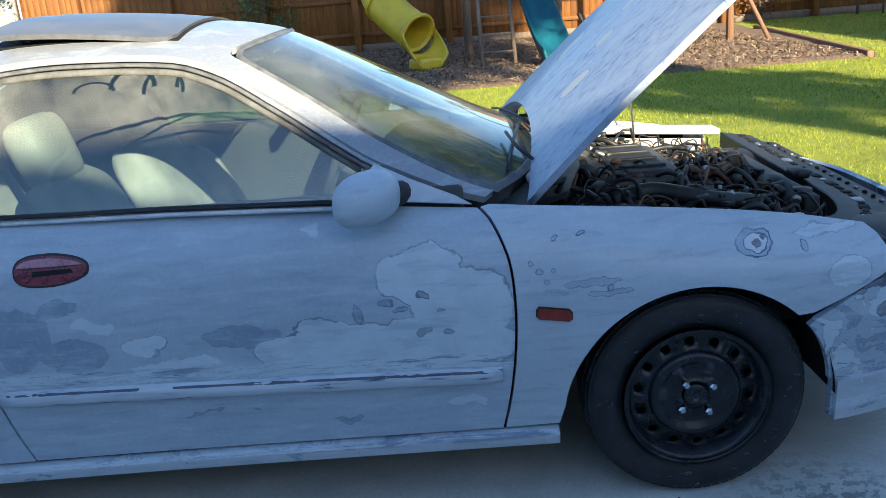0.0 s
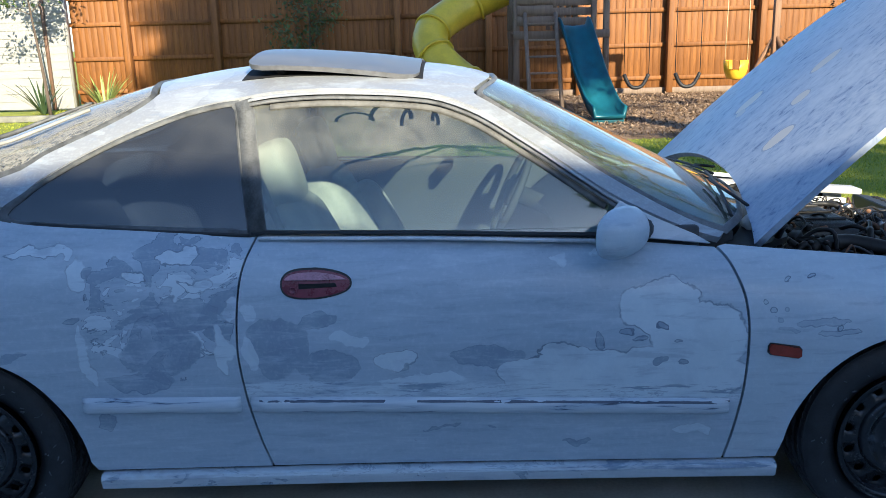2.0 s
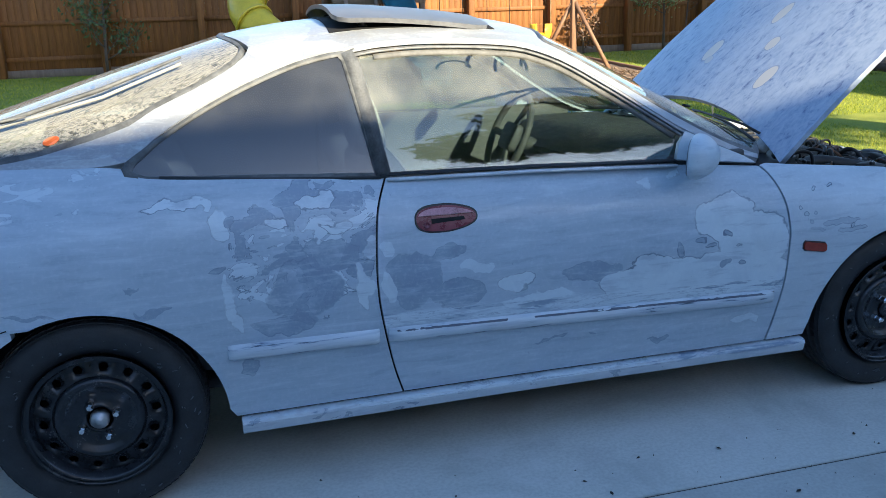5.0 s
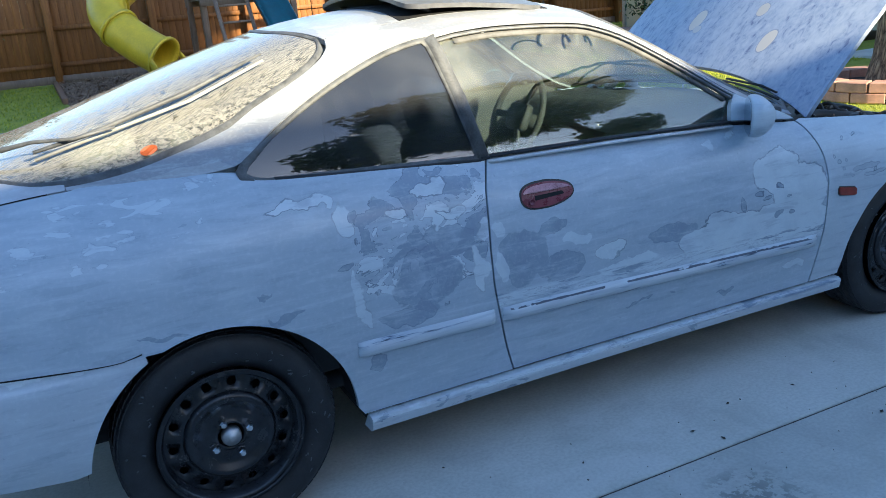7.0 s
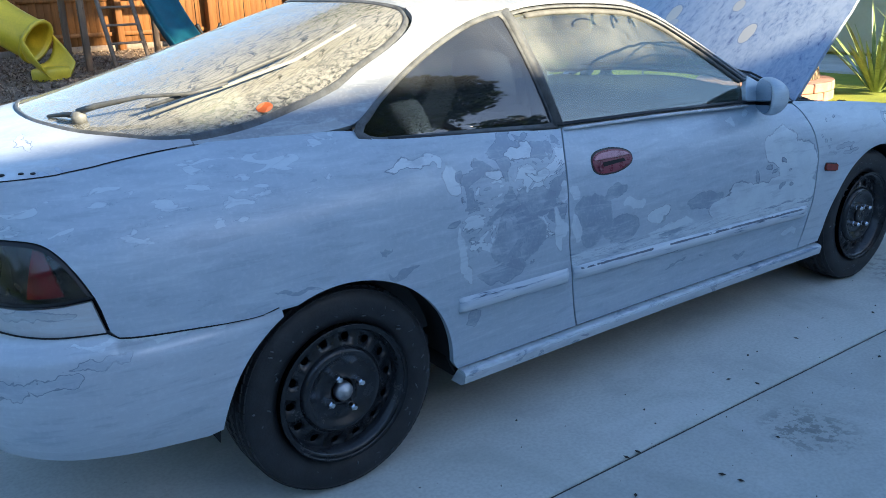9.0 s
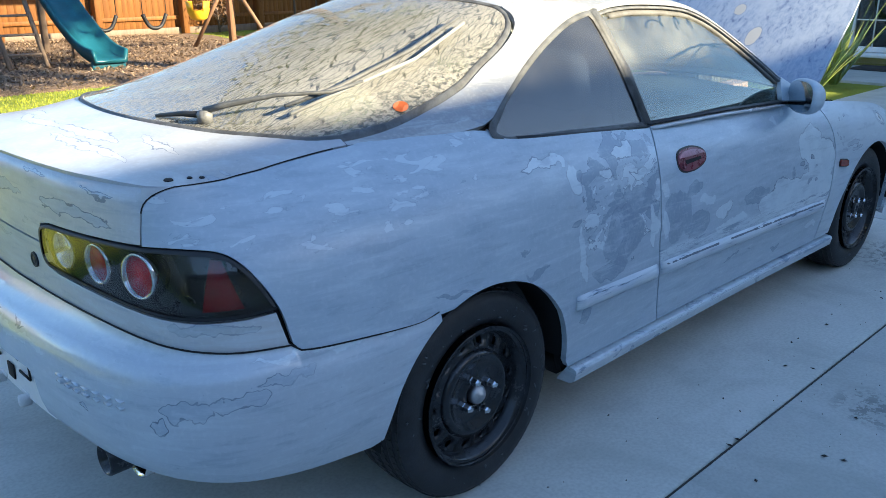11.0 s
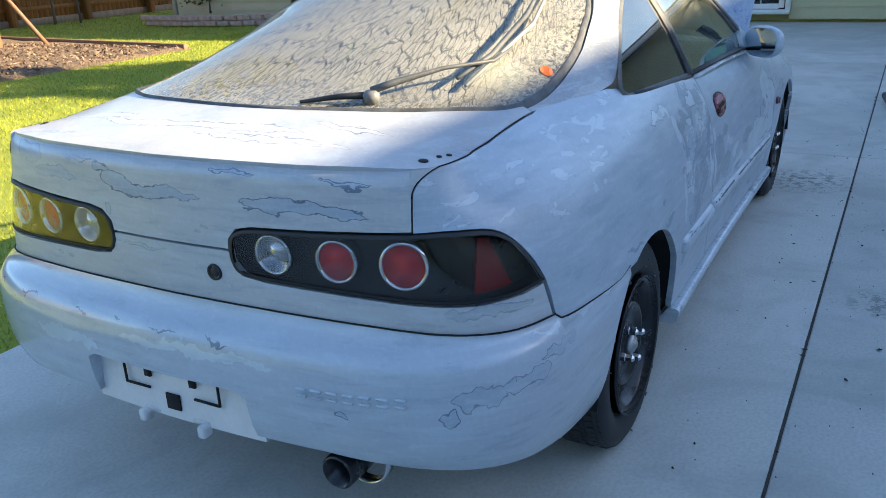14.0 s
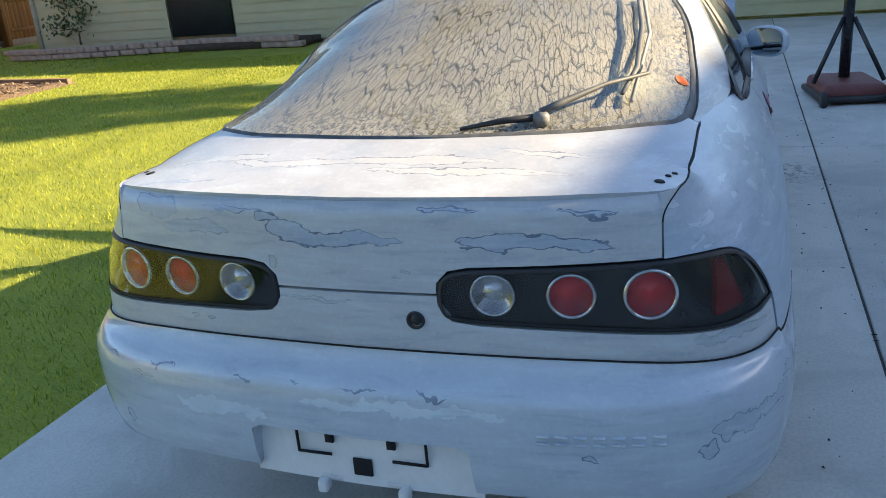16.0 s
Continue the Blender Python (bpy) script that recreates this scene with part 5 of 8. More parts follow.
for sgn in (-1, 1):
    seat = new("front_seat")
    seat.parent = car
    seat["label"] = "pale cloth front seat"
    part("seat_cushion", cushion((0.26, 0.25, 0.09), (-0.02, sgn * 0.36, 0.47), -8, 1), SEAT_CLOTH, seat)
    part("seat_back", cushion((0.085, 0.24, 0.26), (-0.35, sgn * 0.36, 0.67), -24, 2), SEAT_CLOTH, seat)
    part("head_rest", cushion((0.055, 0.12, 0.105), (-0.455, sgn * 0.36, 0.985), -16, 3), SEAT_CLOTH, seat)
    part("side_bolster", cushion((0.11, 0.06, 0.19), (-0.27, sgn * 0.54, 0.62), -26, 4), SEAT_CLOTH, seat)
    part("rear_seat_back", cushion((0.06, 0.27, 0.24), (-1.08, sgn * 0.30, 0.74), -24, 5), SEAT_CLOTH, car)
    part("rear_seat_cushion", cushion((0.22, 0.27, 0.07), (-0.86, sgn * 0.30, 0.50), -6, 6), SEAT_CLOTH, car)
    part("door_card", box_bm((1.2, 0.03, 0.55), (0.12, sgn * 0.70, 0.60), 0.01), CABIN, car)
    part("quarter_trim", box_bm((0.75, 0.03, 0.55), (-0.86, sgn * 0.68, 0.62), 0.01), CABIN, car)
    part("belt_strap", tube_bm([(-0.50, sgn * 0.60, 1.10), (-0.40, sgn * 0.58, 0.80), (-0.35, sgn * 0.57, 0.45)], 0.012, 6), CABIN_PALE, car)
    part("sun_visor", box_bm((0.15, 0.34, 0.015), (0.08, sgn * 0.27, 1.205), 0.006, 2, Matrix.Rotation(radians(22), 4, "Y")), CABIN_PALE, car)
o = [(-0.80, -0.44), (0.10, -0.44), (0.10, 0.44), (-0.80, 0.44)]
panel("headlining", o, lambda x, y: (lambda p: (p[0], p[1], p[2] - 0.03))(lid(x, y)), CABIN_PALE, car, step=0.12, away=(0, 0, 2.5), thick=0.004, gap=0)
part("inside_mirror", box_bm((0.03, 0.22, 0.06), (0.30, 0, 1.13), 0.012), CABIN, car)

# ---- the car: wheels ----


def steel_wheel(x, y, sgn, rear):
    """Black steel wheel with fourteen vent holes, four lug nuts and a worn tyre. sgn: -1 on the right flank."""
    w = new("wheel")
    w.parent = car
    w.matrix_basis = pose(x, y, 0.287, 0, 0, 0 if sgn < 0 else 180) @ pose(0, 0, 0, 0, 23 if rear else 8, 0)
    w["label"] = "black steel wheel with dusty tyre"
    prof = [(0.186, 0.022), (0.197, 0.010), (0.215, 0.000), (0.242, -0.004), (0.262, 0.000), (0.277, 0.010), (0.2845, 0.024), (0.287, 0.048), (0.279, 0.049), (0.279, 0.056), (0.287, 0.057), (0.2875, 0.088), (0.279, 0.089), (0.279, 0.097), (0.2875, 0.098), (0.287, 0.126), (0.279, 0.127), (0.279, 0.134), (0.287, 0.135), (0.287, 0.15), (0.284, 0.175), (0.262, 0.20), (0.2, 0.20), (0.186, 0.19)]
    tyre = part("tyre", spin_bm(prof, "y", (0, -0.03, 0), 56, close=True), TYRE, w)
    bm = bmesh.new()
    for k in range(72):
        a = 2 * math.pi * k / 72
        for row, (r, h, long) in enumerate(((0.2775, 0.019, 0.016), (0.2845, 0.034, 0.020), (0.2865, 0.0725, 0.024), (0.2865, 0.112, 0.022))):
            m = Matrix.Rotation(-a, 4, "Y") @ Matrix.Translation((r, h - 0.03, 0)) @ Matrix.Rotation(radians((0, 10, 28, -28)[row]), 4, "X")
            bmesh.ops.create_cube(bm, size=1, matrix=m @ Matrix.Diagonal((0.006, long, 0.020, 1)))
    part("tread", bm, TYRE, tyre, smooth=False)
    bm = bmesh.new()
    rng = random.Random(int(x * 10) + 5)
    for k in range(46):
        a, r = rng.uniform(0, 6.28), rng.uniform(0.212, 0.266)
        m = Matrix.Rotation(-a, 4, "Y") @ Matrix.Translation((r, -0.0322, 0)) @ Matrix.Rotation(rng.uniform(-1.2, 1.2), 4, "Y")
        bmesh.ops.create_cube(bm, size=1, matrix=m @ Matrix.Diagonal((rng.uniform(0.001, 0.003), 0.005, rng.uniform(0.003, 0.014), 1)))
    tagged(part("scuff_marks", bm, TYRE_MARK, tyre), kind="stuff")
    # rim barrel and lip
    prof = [(0.191, -0.022), (0.191, -0.012), (0.184, -0.010), (0.178, -0.016), (0.176, 0.0), (0.170, 0.004), (0.168, 0.035), (0.158, 0.05), (0.158, 0.16), (0.19, 0.17), (0.19, 0.16), (0.170, 0.15), (0.170, 0.06), (0.19, 0.02)]
    part("rim", spin_bm(prof, "y", (0, -0.02, 0), 56, close=True), STEEL_BLACK, w)
    # disc with vent holes
    bm = bmesh.new()
    holes, n = 14, 12
    r_in, r_hole, r_out, rad = 0.122, 0.1465, 0.170, 0.0125
    face = -0.016      # how far the disc stands out of the wheel's middle

    def depth(r):
        return face + 0.010 + (r - r_in) / (r_out - r_in) * 0.012

    for k in range(holes):
        a0 = 2 * math.pi * k / holes
        da = math.pi / holes
        border = [(r_in, -1), (r_in, -0.5), (r_in, 0), (r_in, 0.5), (r_in, 1), (r_hole, 1), (r_out, 1), (r_out, 0.5), (r_out, 0), (r_out, -0.5), (r_out, -1), (r_hole, -1)]
        outer, inner, deep = [], [], []
        for r, s in border:
            a = a0 + s * da
            outer.append(bm.verts.new((r * math.cos(a), depth(r), r * math.sin(a))))
            dx, dz = r - r_hole, r_hole * s * da
            ln = math.hypot(dx, dz)
            dx, dz = dx / ln * rad, dz / ln * rad
            rr, aa = r_hole + dx, a0 + dz / r_hole
            inner.append(bm.verts.new((rr * math.cos(aa), depth(rr), rr * math.sin(aa))))
            deep.append(bm.verts.new((rr * math.cos(aa), depth(rr) + 0.008, rr * math.sin(aa))))
        for i in range(n):
            j = (i + 1) % n
            bm.faces.new((outer[i], outer[j], inner[j], inner[i]))
            bm.faces.new((inner[i], inner[j], deep[j], deep[i]))
    bmesh.ops.remove_doubles(bm, verts=bm.verts[:], dist=1e-5)
    bmesh.ops.recalc_face_normals(bm, faces=bm.faces[:])
    part("vented_disc", bm, STEEL_BLACK, w)
    prof = [(0.1225, 0.011), (0.116, 0.000), (0.108, -0.005), (0.098, -0.004), (0.088, 0.010), (0.048, 0.012), (0.040, 0.004), (0.034, 0.002), (0.034, 0.02), (0.10, 0.03), (0.1225, 0.02)]
    bm = spin_bm(prof, "y", (0, face, 0), 48, close=True)
    part("hub_face", bm, STEEL_BLACK, w)
    cap = [(0.032, 0.008), (0.032, -0.004), (0.028, -0.008), (0.014, -0.009), (0.012, -0.004), (0.001, -0.004)] if not rear else [(0.027, 0.008), (0.026, -0.008), (0.020, -0.016), (0.011, -0.018), (0.010, -0.021), (0.001, -0.021)]
    part("hub_cap", spin_bm(cap, "y", (0, face, 0), 24), ALLOY if rear else STEEL_BLACK, w)
    for k in range(4):
        a = radians(45 + 90 * k)
        px, pz = 0.05 * math.cos(a), 0.05 * math.sin(a)
        part("lug_nut", spin_bm([(0.013, 0.012), (0.012, -0.004), (0.0108, -0.006), (0.0108, -0.023), (0.007, -0.028), (0.001, -0.029)], "y", (px, face, pz), 6), CHROME, w, smooth=False)
    # drum coloured near-black, so that the vent holes look dark
    part("brake_drum", spin_bm([(0.154, 0.05), (0.154, 0.10), (0.02, 0.10), (0.02, 0.05)], "y", (0, 0, 0), 32, close=True), BLACK, w)
    return w


for wx, rear in ((1.285, False), (-1.285, True)):
    steel_wheel(wx, -0.768, -1, rear)
    steel_wheel(wx, 0.768, 1, rear)
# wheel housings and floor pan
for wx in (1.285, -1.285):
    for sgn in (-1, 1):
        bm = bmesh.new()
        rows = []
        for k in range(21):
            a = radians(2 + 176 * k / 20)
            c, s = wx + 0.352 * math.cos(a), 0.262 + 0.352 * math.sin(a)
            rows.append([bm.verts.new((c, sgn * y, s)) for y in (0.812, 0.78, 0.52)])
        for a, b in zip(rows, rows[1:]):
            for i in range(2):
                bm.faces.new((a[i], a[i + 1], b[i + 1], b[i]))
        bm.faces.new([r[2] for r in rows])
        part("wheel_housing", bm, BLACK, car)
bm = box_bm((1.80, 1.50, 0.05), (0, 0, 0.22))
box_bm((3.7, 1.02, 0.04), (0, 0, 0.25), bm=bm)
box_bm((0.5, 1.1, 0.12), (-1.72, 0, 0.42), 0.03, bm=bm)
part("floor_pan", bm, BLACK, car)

# ---- the car: lamps, handles, mirrors ----


def disc_on(fn, u, z, prof, mat, name, parent, label="", flipped=False, steps=32):
    """A small turned piece facing out of the sheet fn at (u, z)."""
    e = 0.01
    p = Vector(fn(u, z))
    n = (Vector(fn(u + e, z)) - Vector(fn(u - e, z))).cross(Vector(fn(u, z + e)) - Vector(fn(u, z - e))).normalized()
    if n.dot(p - Vector((0, 0, p.z))) < 0:
        n = -n
    bm = spin_bm(prof, "z", (0, 0, 0), steps)
    bmesh.ops.transform(bm, matrix=Matrix.Translation(p) @ n.to_track_quat("Z", "Y").to_matrix().to_4x4(), verts=bm.verts[:])
    return part(name, bm, mat, parent, label)


for sgn in (-1, 1):
    S = side if sgn < 0 else mirrored(side)

    def sunk(u, z, S=S, d=0.040):
        p, n = Vector(S(u, z)), plan(u)[1]
        return (p.x - n.x * d, p.y - n.y * d * (1 if sgn < 0 else -1), p.z)

    lamp = new("tail_lamp")
    lamp.parent = car
    lamp["label"] = "smoked tail lamp with round chrome-ringed reflectors"
    panel("housing", LAMP, sunk, LAMP_BLACK, lamp, step=0.05, away=(0, 0, 0.6))
    lens = panel("lens", LAMP, S, GLASS_LENS, lamp, step=0.05, away=(0, 0, 0.6), gap=0.004, solid=True, thick=0.003)
    lens.visible_shadow = False
    bm = bmesh.new()
    so, si = inset(LAMP, 0.002), inset(LAMP, 0.009)
    if len(so) == len(si):
        n = len(so)
        lift = lambda u, z, d: Vector(S(u, z)) + Vector((plan(u)[1].x, plan(u)[1].y * (1 if sgn < 0 else -1), 0)) * d
        ro, rm, ri = ([bm.verts.new(lift(*p, d)) for p in q] for q, d in ((so, -0.012), (so, 0.002), (si, 0.002)))
        for a, b in ((ro, rm), (rm, ri)):
            for k in range(n):
                bm.faces.new((a[k], a[(k + 1) % n], b[(k + 1) % n], b[k]))
        bmesh.ops.recalc_face_normals(bm, faces=bm.faces[:])
    part("lamp_seal", bm, RUBBER, lamp)
    for yy, mat, rr in ((-0.275, CLEAR_LENS, 0.044), (-0.42, RED_LENS, 0.046), (-0.560, RED_LENS, 0.050)):
        u = u_at_y(yy)
        z = 0.752
        S2 = lambda a, b, f=sunk: f(a, b)
        disc_on(S2, u, z, [(rr, -0.01), (rr, 0.030), (rr * 0.97, 0.036), (rr * 0.87, 0.036), (rr * 0.88, 0.02), (rr * 0.86, 0.0)], CHROME, "chrome_ring", lamp)
        bowl = disc_on(S2, u, z, [(rr * 0.90, 0.026), (rr * 0.80, 0.012), (rr * 0.52, 0.002), (rr * 0.50, 0.010), (rr * 0.44, 0.014), (rr * 0.25, 0.008), (rr * 0.001, 0.006)], mat, "reflector", lamp)
    wedge = [(-1.93, 0.69), (-2.03, 0.685), (-2.01, 0.79), (-1.98, 0.785)]
    panel("side_reflector", wedge, lambda u, z, f=sunk: f(u, z, d=0.03), plain("dark_red_lens", (0.20, 0.012, 0.018), 0.2, vary=0.3, scale=50), lamp, step=0.04, away=(0, 0, 0.6), gap=0)
    # side repeater on the fender
    rep = new("side_repeater")
    rep.parent = car
    o = [(0.872, 0.592), (0.952, 0.578), (0.957, 0.572), (0.957, 0.548), (0.950, 0.543), (0.878, 0.553), (0.872, 0.558)]
    o = [(0.878, 0.576), (0.883, 0.583), (0.955, 0.572), (0.961, 0.565), (0.961, 0.549), (0.955, 0.545), (0.884, 0.556), (0.878, 0.562)]
    panel("repeater_base", inset(o, -0.0035), lambda u, z, S=S: (lambda p: (p[0], p[1] * 1.002, p[2]))(S(u, z)), RUBBER, rep, step=0.1, away=(0.9, 0, 0.6), thick=0.004, gap=0)
    panel("repeater_lens", o, lambda u, z, S=S: (lambda p: (p[0], p[1] * 1.010, p[2]))(S(u, z)), AMBER_LENS, rep, "amber-red repeater lens", step=0.02, away=(0.9, 0, 0.6), thick=0.008, gap=0)
    # door handle in its maroon cup
    grip = new("door_handle")
    grip.parent = car
    grip["label"] = "maroon door handle with the old colour left unsanded"
    cx, cz = -0.296, 0.764
    oval = []
    for k in range(40):
        a = 2 * math.pi * k / 40
        ex = math.copysign(abs(math.cos(a)) ** (0.9 if math.cos(a) > 0 else 0.55), math.cos(a))
        ez = math.copysign(abs(math.sin(a)) ** 0.8, math.sin(a)) * (1.0 - 0.22 * (ex > 0) * ex)
        oval.append((cx + 0.088 * ex, cz + 0.034 * ez))
    off = lambda k: (lambda u, z, S=S: (lambda p: (p[0], p[1] + sgn * k, p[2]))(S(u, z)))
    panel("handle_gasket", inset(oval, -0.005), off(0.0015), RUBBER, grip, step=0.03, away=(cx, 0, 0.6), thick=0.004, gap=0)
    panel("handle_cup", oval, off(0.0032), MAROON, grip, step=0.03, away=(cx, 0, 0.6), thick=0.004, gap=0)
    upper_half = [p for p in oval if p[1] > cz + 0.002]
    # worn flap, its colour lifted for the reflection along its top
    panel("handle_flap", inset(upper_half, 0.004), lambda u, z, S=S: (lambda p: (p[0], p[1] + sgn * (0.007 + 0.004 * math.sin((u - cx + 0.09) * 17)), p[2]))(S(u, z)), plain("worn_maroon_sheen", (0.42, 0.20, 0.25), 0.3, vary=0.5, scale=26), grip, step=0.012, away=(cx, 0, 0.6), thick=0.012, gap=0)
    slot = [(cx - 0.045, cz - 0.012), (cx + 0.055, cz - 0.008), (cx + 0.05, cz + 0.001), (cx - 0.045, cz + 0.001)]
    panel("handle_slot", slot, off(0.0048), BLACK, grip, step=0.1, away=(cx, 0, 0.6), thick=0.002, gap=0)
    disc_on(S, cx - 0.060, cz - 0.016, [(0.010, 0), (0.010, 0.008), (0.007, 0.009), (0.006, 0.006), (0.001, 0.006)], MAROON, "key_lock", grip)
    # door mirror
    mirror = new("door_mirror")
    mirror.parent = car
    mirror["label"] = "sanded grey door mirror"
    bm = bmesh.new()
    bmesh.ops.create_icosphere(bm, subdivisions=4, radius=1.0)
    for v in bm.verts:
        x, y, z = v.co
        sq = lambda t, e: math.copysign(abs(t) ** e, t)
        x2 = sq(x, 0.85) * 0.060 if x > 0 else -0.022 * (1 - (1 + x) ** 5)
        taper = 1.0 - 0.28 * max(0.0, x)
        v.co = (x2, sq(y, 0.80) * 0.104 * taper, sq(z, 0.80) * 0.066 * taper)
    mpos = Matrix.Translation((0.492, sgn * 0.812, 0.884)) @ Matrix.Rotation(radians(39 * sgn), 4, "Z") @ Matrix.Rotation(radians(2), 4, "Y")
    bmesh.ops.transform(bm, matrix=mpos, verts=bm.verts[:])
    part("mirror_shell", bm, PAINT_FENDER, mirror)
    bm = bmesh.new()
    bmesh.ops.create_circle(bm, cap_ends=True, radius=1.0, segments=32)
    for v in bm.verts:
        x, y, z = v.co
        v.co = (-0.0225, math.copysign(abs(x) ** 0.66, x) * 0.090, math.copysign(abs(y) ** 0.66, y) * 0.056)
    bmesh.ops.transform(bm, matrix=mpos, verts=bm.verts[:])
    g = bmesh.ops.extrude_face_region(bm, geom=bm.faces[:])
    bmesh.ops.translate(bm, verts=[v for v in g["geom"] if isinstance(v, bmesh.types.BMVert)], vec=(-0.002, 0, 0))
    bmesh.ops.recalc_face_normals(bm, faces=bm.faces[:])
    part("mirror_glass", bm, MIRROR_GLASS, mirror, "mirror glass", smooth=False)
    part("mirror_foot", tube_bm([(0.57, sgn * 0.70, 0.872), (0.56, sgn * 0.74, 0.873), (0.53, sgn * 0.79, 0.876)], [0.034, 0.028, 0.026], 12), RUBBER, mirror)

# hatch lock, spoiler bolt holes, wiper
disc_on(side, u_at_y(-0.122), 0.697, [(0.019, 0), (0.018, 0.004), (0.014, 0.004), (0.012, -0.001), (0.010, 0.003), (0.001, 0.003)], RUBBER, "lock_ring", hatch)
# black discs stand for the shaded bolt holes
for hx, hy, r in ((-1.962, -0.566, 0.010), (-1.922, -0.578, 0.006), (-1.90, -0.588, 0.006), (-1.94, 0.555, 0.011), (-1.915, 0.585, 0.006)):
    disc_on(lid, hx, hy, [(r, 0), (r * 0.9, 0.0016), (0.0005, 0.0016)], BLACK, "bolt_hole", hatch)
wiper = new("rear_wiper")
wiper.parent = hatch
wiper["label"] = "black rear wiper lifted off the glass"
on = lambda x, y, d=0.0: (x, y, lid(x, y)[2] + d)
part("pivot_cap", spin_bm([(0.018, -0.01), (0.019, 0.010), (0.013, 0.019), (0.001, 0.021)], "z", on(-1.725, -0.30, 0.008), 20), TRIM_GREY, wiper)
part("wiper_arm", tube_bm([on(-1.725, -0.30, 0.026), on(-1.69, -0.34, 0.035), on(-1.60, -0.42, 0.045), on(-1.50, -0.50, 0.05), on(-1.40, -0.50, 0.045)], [0.009, 0.008, 0.005, 0.0045, 0.0035], 8), TRIM_DUSTY, wiper)
part("wiper_foot", tube_bm([on(-1.765, -0.13, 0.004), on(-1.74, -0.22, 0.012), on(-1.725, -0.30, 0.016)], [0.004, 0.007, 0.009], 8), RUBBER, wiper)
part("wiper_blade", tube_bm([on(-1.60, -0.455, 0.030), on(-1.45, -0.47, 0.034), on(-1.2, -0.455, 0.034), on(-0.98, -0.42, 0.030)], [0.005, 0.007, 0.007, 0.004], 6), TRIM_DUSTY, wiper)
part("blade_spine", tube_bm([on(-1.60, -0.475, 0.018), on(-1.2, -0.475, 0.022), on(-0.98, -0.437, 0.018)], 0.005, 6), plain("grey_rubber", (0.30, 0.30, 0.28), 0.7), wiper)
bm = bmesh.new()
bmesh.ops.create_circle(bm, cap_ends=True, radius=0.022, segments=16)
bmesh.ops.extrude_face_region(bm, geom=bm.faces[:])
for v in bm.verts:
    v.co = Vector(on(-1.335 + v.co.y, -0.565 + v.co.x * 0.7, 0.002))
part("round_sticker", bm, ORANGE, hatch, "faded orange round sticker")
bm = bmesh.new()
g = [[bm.verts.new(on(-1.52 + 0.16 * i / 4, -0.56 + 0.16 * j / 4 + 0.03 * i / 4, -0.012)) for j in range(5)] for i in range(5)]
for i in range(4):
    for j in range(4):
        bm.faces.new((g[i][j], g[i + 1][j], g[i + 1][j + 1], g[i][j + 1]))
part("glass_label", bm, plain("faded_label", (0.55, 0.56, 0.50), 0.8), hatch, "faded rectangular label inside the rear window")

# plate bracket, hooks, embossing bars, exhaust
for sgn in (-1, 1):
    bm = bmesh.new()
    for size, y, z in (((0.004, 0.075, 0.005), 0.105, 0.410), ((0.004, 0.005, 0.055), 0.142, 0.436), ((0.006, 0.018, 0.018), 0.068, 0.448)):
        box_bm(size, (-2.1595, sgn * y, z), bm=bm)
    part("plate_slot", bm, BLACK, rear_bumper)
    part("bracket_hook", box_bm((0.03, 0.022, 0.03), (-2.165, sgn * 0.090, 0.340), 0.006), plain("hook_white", (0.68, 0.68, 0.68), 0.5), rear_bumper)
    part("hook_arm", box_bm((0.02, 0.05, 0.012), (-2.15, sgn * 0.075, 0.352), 0.004), plain("arm_white", (0.62, 0.62, 0.62), 0.5), rear_bumper)
part("plate_socket", box_bm((0.005, 0.042, 0.04), (-2.159, 0, 0.388), 0.002), BLACK, rear_bumper)
bm = bmesh.new()
for k in range(7):
    for z0 in (0.498, 0.513):
        p = Vector(bumper(u_at_y(-0.37) - (u_at_y(-0.37) - u_at_y(-0.60)) * k / 7.0, z0))
        box_bm((0.010, 0.024, 0.005), (p.x - 0.0005, p.y, p.z), 0.001, 1, bm=bm)
part("embossed_bars", bm, PAINT_PLAIN, rear_bumper)
bm = spin_bm([(0.036, 0.0), (0.040, 0.004), (0.040, 0.20), (0.034, 0.20), (0.034, 0.0)], "x", (-2.11, -0.40, 0.285), 28, close=True)
part("exhaust_tip", bm, STEEL_BLACK, car, "black exhaust pipe")
part("exhaust_ring", spin_bm([(0.056, 0.0), (0.060, 0.003), (0.060, 0.03), (0.055, 0.03)], "x", (-2.05, -0.428, 0.288), 28, close=True), CHROME, car)
part("exhaust_pipe", tube_bm([(-1.95, -0.41, 0.285), (-1.6, -0.38, 0.30), (-1.0, -0.1, 0.24), (1.0, -0.1, 0.22)], 0.03, 10), ENGINE_BROWN, car)

# sunroof lid, tilted up at the back
roof_lid = new("sunroof")
roof_lid.parent = car
roof_lid["label"] = "sunroof panel tilted up, under white dust"
o = [(-0.53, -0.36), (-0.515, -0.40), (-0.48, -0.42), (-0.07, -0.42), (-0.035, -0.40), (-0.02, -0.36)]
o = o + [(x, -y) for x, y in o[::-1]]
tilt = lambda x, y: (x, y, lid(x, y)[2] + 0.010 + 0.036 * (-0.02 - x) / 0.51)
panel("sunroof_panel", o, tilt, DUSTY_GLASS, roof_lid, step=0.06, away=(0, 0, 0.6), thick=0.014)
panel("sunroof_underside", inset(o, 0.006), lambda x, y: (lambda p: (p[0], p[1], p[2] - 0.0135))(tilt(x, y)), CABIN, roof_lid, step=0.1, away=(0, 0, 0.6), thick=0.002)
# black sheet over the roof skin, standing for the shaded sunroof opening
o2 = [(-0.545, -0.40), (-0.01, -0.40), (-0.01, 0.40), (-0.545, 0.40)]
